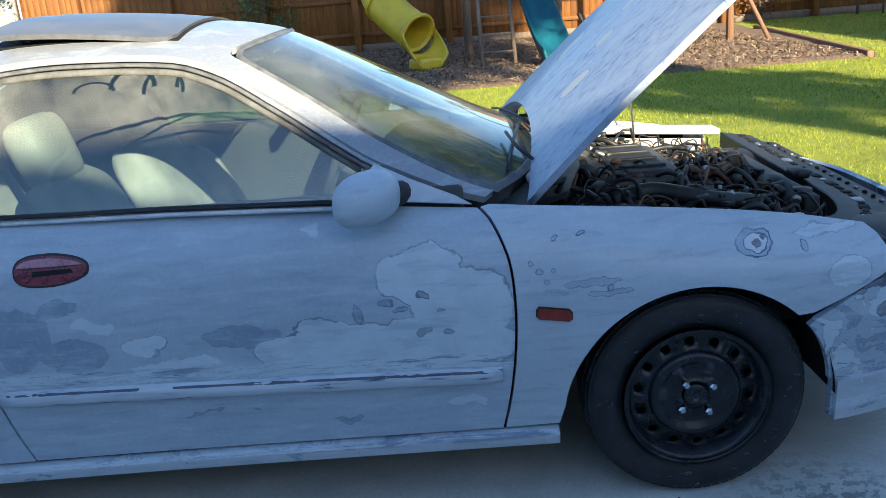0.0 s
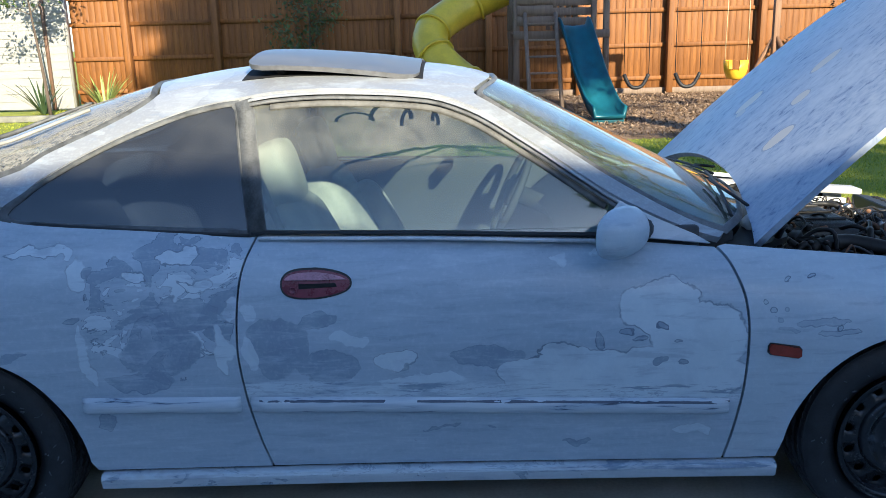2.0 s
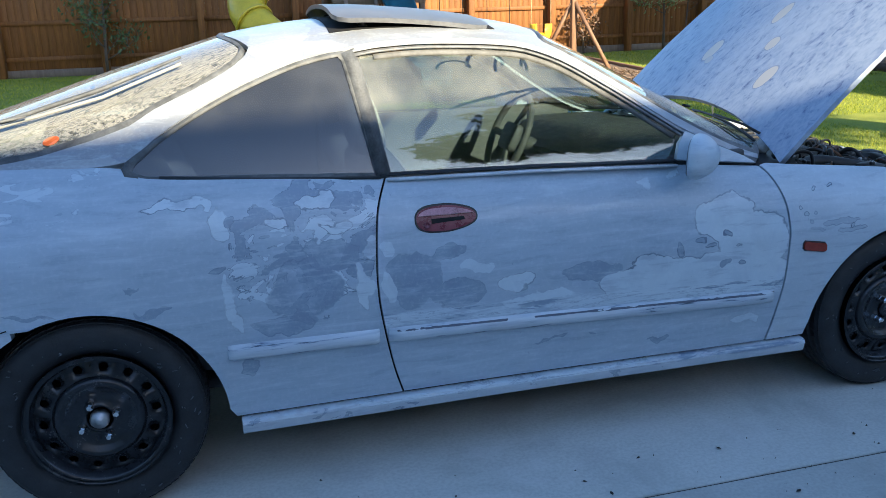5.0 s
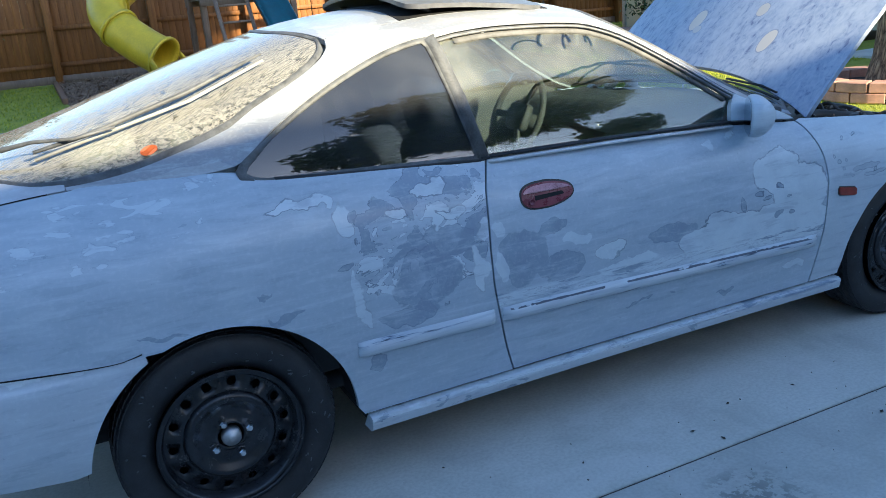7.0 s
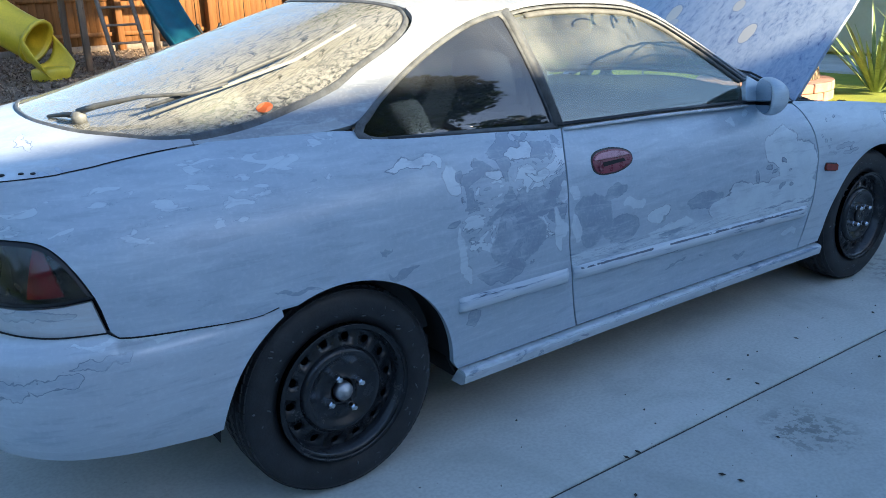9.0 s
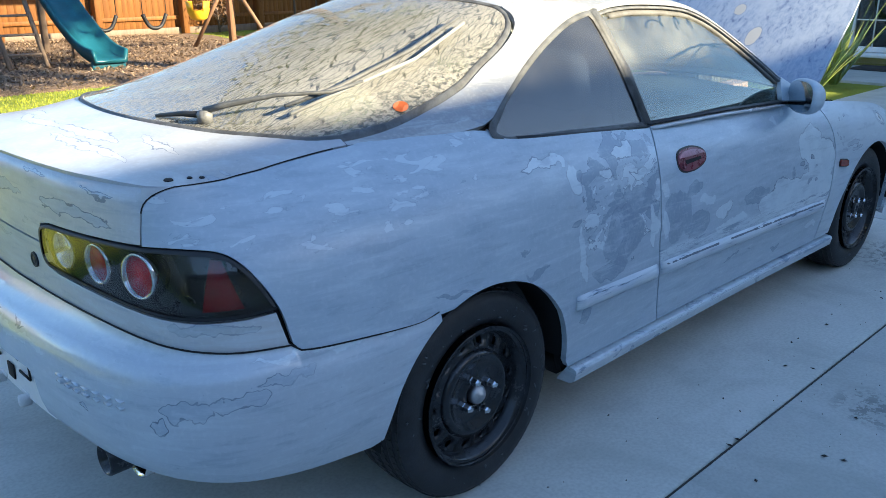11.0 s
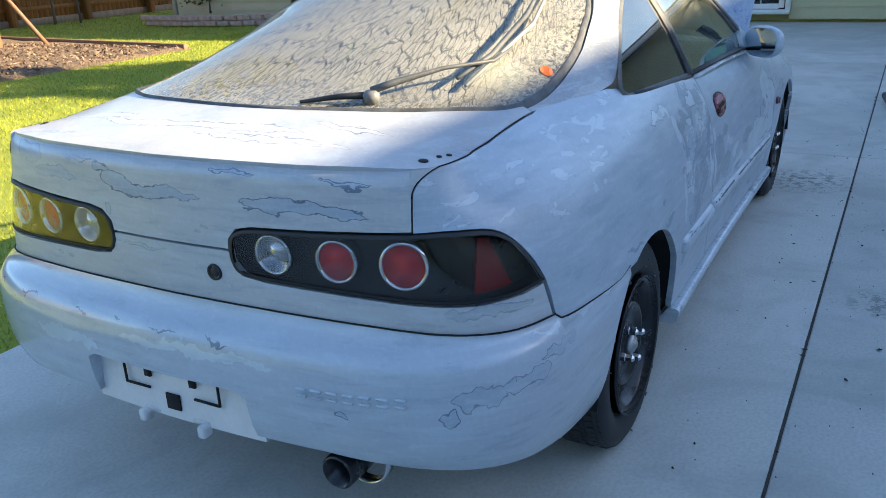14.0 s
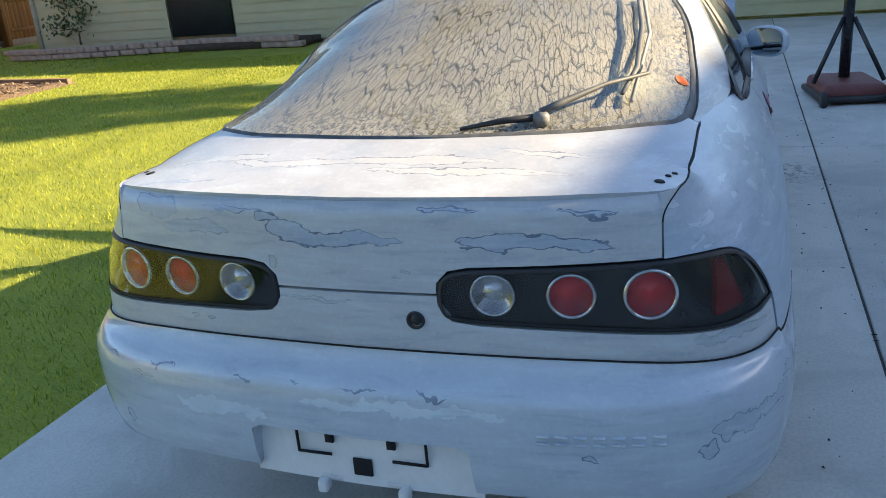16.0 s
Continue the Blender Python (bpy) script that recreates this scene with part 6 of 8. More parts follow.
panel("sunroof_well", o2, lambda x, y: (lambda p: (p[0], p[1], p[2] + 0.0025))(lid(x, y)), BLACK, roof_lid, step=0.1, away=(0, 0, 0.6), thick=0.003)
for sgn in (-1, 1):
    part("sunroof_arm", tube_bm([(-0.42, sgn * 0.36, 1.27), (-0.45, sgn * 0.36, 1.315)], 0.012, 6), RUBBER, roof_lid)

# windscreen, its seal, cowl and wipers
ws_low = curve([(0.806, 0.655), (0.90, 0.50), (0.965, 0.25), (0.985, 0.0), (0.965, -0.25), (0.90, -0.50), (0.806, -0.655)], 5)
ws_r = curve([(0.70, -0.640), (0.50, -0.590), (0.30, -0.515), (0.165, -0.455), (0.148, -0.40)], 5)
ws_top = [(x + 0.012, y) for x, y in roof_front[::-1]]
ws = ws_low + ws_r[:-1] + ws_top + [(x, -y) for x, y in ws_r[-2::-1]]
pane = panel("windscreen", inset(ws, 0.004), lid, GLASS_SCREEN, car, "dusty windscreen", step=0.07, away=(0, 0, 0.6), solid=True, thick=0.005)
pane.visible_shadow = False
bm = bmesh.new()
so, si = inset(ws, -0.006), inset(ws, 0.012)
if len(so) == len(si):
    n = len(so)
    ro = [bm.verts.new(on(*p, -0.008)) for p in so]
    rm = [bm.verts.new(on((a[0] + b[0]) / 2, (a[1] + b[1]) / 2, 0.006)) for a, b in zip(so, si)]
    ri = [bm.verts.new(on(*p, 0.001)) for p in si]
    for a, b in ((ro, rm), (rm, ri)):
        for k in range(n):
            bm.faces.new((a[k], a[(k + 1) % n], b[(k + 1) % n], b[k]))
    bmesh.ops.recalc_face_normals(bm, faces=bm.faces[:])
part("windscreen_seal", bm, TRIM_GREY, car)
cowl = [(x + 0.0, y) for x, y in ws_low] + [(0.88, -0.68), (1.00, -0.60), (1.08, -0.30), (1.10, 0.0), (1.08, 0.30), (1.00, 0.60), (0.88, 0.68)]
panel("cowl", cowl, lambda x, y: (x, y, 0.835 - 0.12 * (abs(y) / 0.7) ** 3 * 0.3 - 0.25 * max(0, x - 1.0)), ENGINE_DARK, car, step=0.08, away=(0.9, 0, 0.3), gap=0)
for y0, y1, x0, x1 in ((-0.58, -0.05, 0.845, 0.93), (-0.02, 0.50, 0.965, 0.88)):
    arm = new("front_wiper")
    arm.parent = car
    part("wiper_blade", tube_bm([(x0 + (x1 - x0) * k / 6, y0 + (y1 - y0) * k / 6, lid(x0 + (x1 - x0) * k / 6, y0 + (y1 - y0) * k / 6)[2] + 0.014) for k in range(7)], 0.005, 6), RUBBER, arm)
    part("wiper_arm", tube_bm([(0.94, y0 + 0.06, lid(0.90, y0 + 0.06)[2] + 0.01), (x0 + 0.04, y0 + 0.12, lid(x0 + 0.04, y0 + 0.12)[2] + 0.035), (x0 + 0.02, y0 + 0.28, lid(x0 + 0.02, y0 + 0.28)[2] + 0.022)], 0.005, 6), RUBBER, arm)

# hood, propped open about its rear hinges
hood = new("hood")
hood.parent = car
hood.matrix_basis = pose(0.875, 0, 0.818, 0, -41.0, 0)
hood["label"] = "open hood with mottled sanded paint and bare spots"
hood_rear = curve([(0.0, -0.672), (0.05, -0.55), (0.12, -0.30), (0.145, 0.0), (0.12, 0.30), (0.05, 0.55), (0.0, 0.672)], 5)
hood_front = curve([(0.5, 0.665), (0.85, 0.635), (0.98, 0.60), (1.05, 0.45), (1.085, 0.2), (1.09, 0.0), (1.085, -0.2), (1.05, -0.45), (0.98, -0.60), (0.85, -0.635), (0.5, -0.665)], 5)
bulge = lambda x, y: (x, y, 0.055 * (1 - (y / 0.68) ** 2) + 0.035 * (1 - ((x - 0.45) / 0.65) ** 2) - 0.03)
panel("hood_skin", hood_rear + hood_front, bulge, PAINT_HOOD, hood, step=0.06, away=(0.5, 0, -2), thick=0.02, gap=0)
panel("hood_lining", inset(hood_rear + hood_front, 0.015), lambda x, y: (lambda p: (p[0], p[1], p[2] - 0.022))(bulge(x, y)), BAY_PAINT, hood, step=0.1, away=(0.5, 0, 2), thick=0.004, gap=0)
for sgn in (-1, 1):
    bm = box_bm((0.95, 0.05, 0.035), (0.50, sgn * 0.52, -0.015), 0.01)
    part("hood_rib", bm, BAY_PAINT, hood)
    part("hood_hinge", tube_bm([(0.02, sgn * 0.62, -0.01), (0.10, sgn * 0.61, -0.05), (0.02, sgn * 0.60, -0.09)], 0.012, 6), RUBBER, hood)
part("hood_cross_rib", box_bm((0.05, 1.0, 0.035), (0.95, 0, -0.005), 0.01), BAY_PAINT, hood)
part("hood_latch", box_bm((0.05, 0.07, 0.05), (0.96, -0.50, -0.03), 0.012), RUBBER, hood)
part("prop_rod", tube_bm([(1.45, 0.60, 0.70), (1.40, 0.60, 1.22)], 0.004, 6), ALLOY, car, "thin steel prop rod")

# ---- ground ----
def concrete_mat():
    m = Nodes("concrete")
    big, mid, fine = m.noise(0.6, 5, 0.6), m.noise(4, 6, 0.65), m.noise(90, 3)
    col = m.ramp(big, [(0.3, (0.47, 0.485, 0.45)), (0.7, (0.60, 0.60, 0.56))])
    col = m.mix(m.ramp(mid, [(0.50, 0.0), (0.72, 0.5)]), col, (0.39, 0.39, 0.38))
    col = m.mix(m.ramp(fine, [(0.35, 0.25), (0.6, 0.0)]), col, (0.25, 0.25, 0.24))
    x, y, z = m.split()
    for cx, cy, r in ((-0.05, -1.42, 0.16), (1.60, -0.95, 0.30), (1.05, -1.6, 0.2)):
        d = m.math("ADD", m.math("POWER", m.math("SUBTRACT", x, cx), 2.0), m.math("POWER", m.math("SUBTRACT", y, cy), 2.0))
        near = m.math("SUBTRACT", 1.0, m.math("DIVIDE", d, r * r), True)
        spot = m.math("MULTIPLY", near, m.ramp(m.noise(22, 5, 0.7), [(0.50, 0.0), (0.54, 1.0)]))
        col = m.mix(m.math("MULTIPLY", spot, 0.75), col, (0.10, 0.10, 0.10))
    for cx, cy, rx, ry, c in ((3.45, -0.55, 0.55, 0.16, (0.62, 0.28, 0.27)), (2.9, -0.6, 0.3, 0.12, (0.60, 0.32, 0.30)), (3.9, -0.5, 0.6, 0.2, (0.36, 0.40, 0.36)), (2.75, -0.25, 0.3, 0.2, (0.34, 0.38, 0.34))):
        dx = m.math("DIVIDE", m.math("SUBTRACT", x, cx), rx)
        dy = m.math("DIVIDE", m.math("SUBTRACT", y, cy), ry)
        d = m.math("SUBTRACT", 1.0, m.math("ADD", m.math("MULTIPLY", dx, dx), m.math("MULTIPLY", dy, dy)), True)
        col = m.mix(m.math("MULTIPLY", d, m.ramp(m.noise(9, 4), [(0.4, 0.0), (0.62, 0.8)])), col, c)
    blotch = m.noise(1.7, 6, 0.62, 0.8)
    col = m.mix(m.ramp(blotch, [(0.50, 0.0), (0.60, 0.40)]), col, (0.35, 0.365, 0.335))
    col = m.mix(m.ramp(blotch, [(0.36, 0.28), (0.44, 0.0)]), col, (0.66, 0.65, 0.63))
    grit = m.noise(38, 4, 0.7)
    col = m.mix(m.ramp(grit, [(0.66, 0.0), (0.74, 0.55)]), col, (0.20, 0.20, 0.19))
    m.bump(m.math("ADD", m.math("MULTIPLY", fine, 0.3), m.math("MULTIPLY", mid, 1.0)), 0.06, 0.003)
    return m.set(Base_Color=col, Roughness=0.85)


CONCRETE = concrete_mat()
JOINT = plain("joint_filler", (0.06, 0.058, 0.052), 0.95)


def grass_ground():
    m = Nodes("turf_soil")
    col = m.ramp(m.noise(2.2, 5), [(0.3, (0.15, 0.19, 0.018)), (0.7, (0.29, 0.31, 0.03))])
    col = m.mix(m.ramp(m.noise(60, 4), [(0.4, 0.0), (0.7, 0.6)]), col, (0.33, 0.38, 0.045))
    m.bump(m.noise(80, 3), 0.5, 0.02)
    return m.set(Base_Color=col, Roughness=0.95)


def blade_mat():
    m = Nodes("grass_blade")
    rnd = m.t.nodes.new("ShaderNodeNewGeometry").outputs["Random Per Island"]
    col = m.ramp(rnd, [(0.0, (0.10, 0.18, 0.012)), (0.5, (0.345, 0.39, 0.022)), (1.0, (0.58, 0.56, 0.05))])
    col = m.mix(m.ramp(m.noise(1.3, 4), [(0.4, 0.0), (0.7, 0.5)]), col, (0.22, 0.26, 0.04))
    m.set(Base_Color=col, Roughness=0.6)
    through_leaf = m.node("BsdfTranslucent", Color=col)
    both = m.node("MixShader", i0=0.35)
    m.t.links.new(m.bsdf.outputs[0], both.inputs[1])
    m.t.links.new(through_leaf.outputs[0], both.inputs[2])
    m.t.links.new(both.outputs[0], m.out.inputs[0])
    return m.mat


GROUND_MAT = grass_ground()
BLADE = blade_mat()
bm = bmesh.new()
bmesh.ops.create_grid(bm, x_segments=8, y_segments=8, size=300)
bmesh.ops.translate(bm, verts=bm.verts[:], vec=(0, 0, -0.035))
ground = part("ground", bm, GROUND_MAT, None)
tagged(ground, "green lawn over dark soil", "ground", kind="structure")

pavement = thing("pavement", "pale grey concrete driveway in large slabs with dark joints", "driveway", kind="structure")
XS, YS = [-9.0, -3.05, 2.24, 6.4, 10.6], [-9.0, -5.0, -1.19, 1.40]
for i in range(len(XS) - 1):
    for j in range(len(YS) - 1):
        x0, x1, y0, y1 = XS[i] + 0.0045, XS[i + 1] - 0.0045, YS[j] + 0.0045, YS[j + 1] - 0.0045
        part("slab", box_bm((x1 - x0, y1 - y0, 0.12), ((x0 + x1) / 2, (y0 + y1) / 2, -0.06), 0.006, 2), CONCRETE, pavement)
for x0, x1, y0, y1 in ((8.6, 10.6, 1.40, 5.6),):
    part("slab", box_bm((x1 - x0 - 0.012, y1 - y0 - 0.012, 0.12), ((x0 + x1) / 2, (y0 + y1) / 2, -0.06), 0.006, 2), CONCRETE, pavement)
bm = bmesh.new()
for y in YS[1:-1]:
    box_bm((19.6, 0.012, 0.09), (0.8, y, -0.052), bm=bm)
for x in XS[1:-1]:
    box_bm((0.012, 10.4, 0.09), (x, -3.8, -0.0525), bm=bm)
part("joint", bm, JOINT, pavement)


def mesh_from(name, verts, faces, mat, parent=None, label=""):
    me = bpy.data.meshes.new(name)
    me.from_pydata(verts, [], faces)
    me.materials.append(mat)
    ob = new(name, me)
    if parent is not None:
        ob.parent = parent
    if label:
        ob["label"] = label
    return ob


def share(name, mesh, parent, m):
    ob = new(name, mesh)
    ob.parent = parent
    ob.matrix_basis = m
    return ob


# ---- lawn ----
rng = np.random.default_rng(4)


def blades(n, x0, x1, y0, y1, height, width):
    x, y = rng.uniform(x0, x1, n), rng.uniform(y0, y1, n)
    keep = ~((x > -1.2) & (x < 6.45) & (y > 8.5)) & ~((x > 8.6) & (y < 5.6)) & ~((x - 6.12) ** 2 + (y - 2.90) ** 2 < 0.5)
    x, y = x[keep], y[keep]
    n = len(x)
    a = rng.uniform(0, 2 * math.pi, n)
    h = height * rng.uniform(0.5, 1.3, n)
    lean = rng.normal(0, 0.5, (n, 2)) * h[:, None]
    wx, wy = np.cos(a) * width / 2, np.sin(a) * width / 2
    v = np.empty((n, 3, 3))
    v[:, 0] = np.stack([x - wx, y - wy, np.full(n, -0.035)], 1)
    v[:, 1] = np.stack([x + wx, y + wy, np.full(n, -0.035)], 1)
    v[:, 2] = np.stack([x + lean[:, 0], y + lean[:, 1], h - 0.035], 1)
    return v.reshape(-1, 3)


v = np.concatenate([blades(60000, -3.5, 5.5, 1.42, 5.0, 0.028, 0.005), blades(50000, -1.0, 9.0, 5.0, 9.5, 0.028, 0.009), blades(24000, -9.0, 0.0, 8.0, 17.6, 0.035, 0.014), blades(24000, 3.5, 13.5, 8.5, 17.6, 0.035, 0.014)])
turf = mesh_from("grass", v.tolist(), [(3 * k, 3 * k + 1, 3 * k + 2) for k in range(len(v) // 3)], BLADE)
tagged(turf, "short green and yellow-green lawn grass", "grass", kind="stuff")

# ---- mulch bed and timber edging ----


def mulch_mat():
    m = Nodes("bark_mulch")
    col = m.ramp(m.noise(35, 5, 0.7), [(0.3, (0.07, 0.043, 0.027)), (0.5, (0.18, 0.12, 0.075)), (0.7, (0.31, 0.22, 0.15))])
    m.bump(m.noise(40, 4), 1.0, 0.03)
    return m.set(Base_Color=col, Roughness=0.95)


MULCH = mulch_mat()
bm = bmesh.new()
bmesh.ops.create_grid(bm, x_segments=60, y_segments=70, size=1)
for p in bm.verts:
    p.co = (2.7 + p.co.x * 3.85 + (0.33 * (p.co.y + 1) if p.co.x > 0.98 else 0), 12.55 + p.co.y * 4.05, 0.0)
    rim = p.co.y < 8.55 or p.co.y > 16.55 or p.co.x < -1.1
    p.co.z = 0.01 + 0.03 * noise.noise(p.co * 1.5) - (0.055 if rim else 0)
mulch = tagged(part("mulch_bed", bm, MULCH, None), "brown bark mulch play area", "mulch", kind="structure")
n = 14000
x, y = rng.uniform(-1.1, 6.4, n), rng.uniform(8.5, 16.5, n)
a, ln, tl = rng.uniform(0, 6.28, n), rng.uniform(0.012, 0.03, n), rng.normal(0, 0.012, n)
c, s = np.cos(a), np.sin(a)
v = np.stack([np.stack([x + sx * c * ln - sy * s * 0.008, y + sx * s * ln + sy * c * 0.008, 0.035 + sx * tl + sy * 0.004], 1) for sx, sy in ((-1, -1), (1, -1), (1, 1), (-1, 1))], 1)


def chip_mat():
    m = Nodes("bark_chip")
    rnd = m.t.nodes.new("ShaderNodeNewGeometry").outputs["Random Per Island"]
    return m.set(Base_Color=m.ramp(rnd, [(0.0, (0.08, 0.05, 0.03)), (0.6, (0.23, 0.155, 0.095)), (1.0, (0.37, 0.27, 0.18))]), Roughness=0.9)


chips = mesh_from("bark_chips", v.reshape(-1, 3).tolist(), [(4 * k, 4 * k + 1, 4 * k + 2, 4 * k + 3) for k in range(n)], chip_mat())
tagged(chips, "loose bark chips scattered over the mulch", "mulch", kind="stuff")


def wood_mat(name, dark, light, scale=(1.2, 1.2, 14.0), rough=0.7, knots=True):
    m = Nodes(name)
    rnd = m.t.nodes.new("ShaderNodeObjectInfo").outputs["Random"]
    shifted = m.node("VectorMath")
    shifted.operation = "ADD"
    m.t.links.new(m.stretch((scale[2], scale[2], scale[0])), shifted.inputs[0])
    comb = m.node("CombineXYZ")
    m.t.links.new(m.math("MULTIPLY", rnd, 40.0), comb.inputs[0])
    m.t.links.new(comb.outputs[0], shifted.inputs[1])
    f = m.noise(1.5, 6, 0.65, 0.5, shifted.outputs[0])
    col = m.ramp(f, [(0.25, dark), (0.75, light)])
    tone = m.ramp(rnd, [(0.0, 0.0), (1.0, 0.45)])
    col = m.mix(tone, col, dark)
    if knots:
        k = m.math("GREATER_THAN", m.noise(6.0, 1, 0.5, 0.0, shifted.outputs[0]), 0.76)
        col = m.mix(k, col, tuple(c * 0.45 for c in dark))
    m.bump(f, 0.3, 0.004)
    return m.set(Base_Color=col, Roughness=rough)


FENCE_WOOD = wood_mat("stained_cedar", (0.120, 0.045, 0.009), (0.30, 0.120, 0.020))
GREY_WOOD = wood_mat("weathered_timber", (0.13, 0.09, 0.065), (0.30, 0.22, 0.16))
BROWN_WOOD = wood_mat("brown_timber", (0.14, 0.075, 0.04), (0.28, 0.16, 0.09))
for size, at in (((0.09, 6.0, 0.10), (6.78, 11.5, 0.01)), ((0.09, 4.2, 0.10), (-1.15, 14.3, 0.01))):
    b = part("timber_edging", box_bm(size, at, 0.012, 2, Matrix.Rotation(radians(-6.5 if at[0] > 0 else 0), 4, "Z")), BROWN_WOOD, None)
    tagged(b, "weathered brown timber edging beam round the mulch", "edging", "timber edging of the mulch bed")

# ---- board fence ----
FENCE_Y, FENCE_H = 16.75, 2.55
fence = thing("fence", "tall red-brown cedar board fence with three rails", "fence", kind="structure")
bm = box_bm((0.1426, 0.022, FENCE_H - 0.12), (0, 0, 0), 0.003, 1)
board_mesh = part("board", bm, FENCE_WOOD, fence).data
bpy.data.objects.remove(bpy.data.objects["board"])
rnd = random.Random(3)
x = -8.45
while x < 16.4:
    share("board", board_mesh, fence, pose(x, FENCE_Y + 0.05 + rnd.uniform(-0.002, 0.002), FENCE_H / 2 + 0.03 + rnd.uniform(-0.01, 0.01), 0, 0, 0))
    x += 0.143
post_mesh = part("post", box_bm((0.14, 0.25, FENCE_H + 0.02), (0, 0, 0), 0.006, 1), FENCE_WOOD, fence).data
bpy.data.objects.remove(bpy.data.objects["post"])
rail_mesh = part("rail", box_bm((1.935, 0.045, 0.09), (0, 0, 0), 0.005, 1), FENCE_WOOD, fence).data
bpy.data.objects.remove(bpy.data.objects["rail"])
for k in range(-7, 6):
    px = 5.13 + 2.06 * k
    share("post", post_mesh, fence, pose(px, FENCE_Y - 0.085, FENCE_H / 2))
    for z in (0.36, 1.10, 1.87, 2.44):
        share("rail", rail_mesh, fence, pose(px + 1.03, FENCE_Y + 0.012, z))
part("kick_board", box_bm((24.6, 0.05, 0.16), (3.9, FENCE_Y - 0.03, 0.06), 0.006, 1), GREY_WOOD, fence)

# ---- play set ----
YELLOW = plain("yellow_plastic", (0.62, 0.46, 0.03), 0.35, vary=0.2, scale=4)
TEAL = plain("blue_green_plastic", (0.012, 0.085, 0.12), 0.35, vary=0.35, scale=5)
play = thing("play_tower", "weathered timber play tower with ladder", "playset")
for px, py in ((1.28, 12.2), (2.85, 12.2), (1.28, 13.5), (2.85, 13.5)):
    part("post", box_bm((0.10, 0.10, 3.2), (px, py, 1.6), 0.008, 1), GREY_WOOD, play)
for k in range(9):
    part("deck_plank", box_bm((0.17, 1.4, 0.035), (1.37 + 0.175 * k, 12.85, 1.42), 0.004, 1), GREY_WOOD, play)
for py in (12.13, 13.57):
    for z in (1.38, 1.62, 1.80, 1.98, 2.16):
        if py < 13 and z > 1.4:
            part("wall_board", box_bm((0.62, 0.025, 0.15), (1.60, py, z), 0.004, 1), GREY_WOOD, play)
        else:
            part("wall_board", box_bm((1.68, 0.03, 0.14), (2.06, py, z), 0.004, 1), GREY_WOOD, play)
for k in range(5):
    part("slat", box_bm((0.09, 0.03, 0.95), (2.0 + 0.13 * k, 13.60, 1.95), 0.004, 1), GREY_WOOD, play)
    part("slat", box_bm((0.03, 0.09, 0.95), (1.22, 12.4 + 0.24 * k, 1.95), 0.004, 1), GREY_WOOD, play)
ladder = new("ladder")
ladder.parent = play
for px in (1.42, 1.95):
    part("ladder_rail", tube_bm([(px, 11.0, 0.0), (px, 12.1, 1.75)], 0.035, 6), GREY_WOOD, ladder)
for k in range(6):
    t = 0.12 + 0.155 * k
    part("rung", box_bm((0.55, 0.05, 0.035), (1.685, 11.0 + 1.1 * t, 1.75 * t), 0.006, 1), GREY_WOOD, ladder)

# open blue-green slide
slide = thing("slide", "dark blue-green plastic slide leaning on the play tower", "slide")
path = curve([(2.26, 12.1, 1.52), (2.29, 11.85, 1.40), (2.41, 11.15, 0.68), (2.52, 10.6, 0.24), (2.57, 10.2, 0.13)], 6)
bm = bmesh.new()
rows = []
sec = [(-0.27, 0.14), (-0.25, 0.16), (-0.23, 0.14), (-0.20, 0.02), (0.0, 0.0), (0.20, 0.02), (0.23, 0.14), (0.25, 0.16), (0.27, 0.14), (0.24, -0.04), (-0.24, -0.04)]
for p in path:
    rows.append([bm.verts.new((p[0] + dx, p[1], p[2] + dz)) for dx, dz in sec])
for a, b in zip(rows, rows[1:]):
    for i in range(len(sec)):
        j = (i + 1) % len(sec)
        bm.faces.new((a[i], a[j], b[j], b[i]))
for r in (rows[0], rows[-1]):
    bm.faces.new(r)
bmesh.ops.recalc_face_normals(bm, faces=bm.faces[:])
part("chute", bm, TEAL, slide)
part("slide_foot", box_bm((0.5, 0.08, 0.12), (2.56, 10.3, 0.06), 0.01), TEAL, slide)

# yellow tube slide
tube = thing("tube_slide", "yellow plastic tube slide with a flared open end", "slide")
path = curve([(1.75, 13.0, 2.45), (1.0, 13.15, 2.18), (0.35, 13.05, 1.88), (-0.14, 12.65, 1.56), (-0.24, 12.25, 1.28), (-0.10, 11.95, 1.02), (0.14, 11.70, 0.78), (0.40, 11.42, 0.58)], 5)


def hollow(points, r0, r1, wall=0.02, steps=28):
    bm = bmesh.new()
    pts = [Vector(p) for p in points]
    rings_o, rings_i, sd = [], [], None
    for i, p in enumerate(pts):
        d = (pts[min(i + 1, len(pts) - 1)] - pts[max(i - 1, 0)]).normalized()
        sd = d.orthogonal().normalized() if sd is None else (sd - d * sd.dot(d)).normalized()
        up = d.cross(sd)
        r = r0 + (r1 - r0) * i / (len(pts) - 1)
        for rings, rr in ((rings_o, r), (rings_i, r - wall)):
            rings.append([bm.verts.new(p + (sd * math.cos(2 * math.pi * k / steps) + up * math.sin(2 * math.pi * k / steps)) * rr) for k in range(steps)])
    for rings in (rings_o, rings_i):
        for a, b in zip(rings, rings[1:]):
            for k in range(steps):
                bm.faces.new((a[k], a[(k + 1) % steps], b[(k + 1) % steps], b[k]))
    for e in (0, -1):
        for k in range(steps):
            bm.faces.new((rings_o[e][k], rings_o[e][(k + 1) % steps], rings_i[e][(k + 1) % steps], rings_i[e][k]))
    bmesh.ops.recalc_face_normals(bm, faces=bm.faces[:])
    return bm


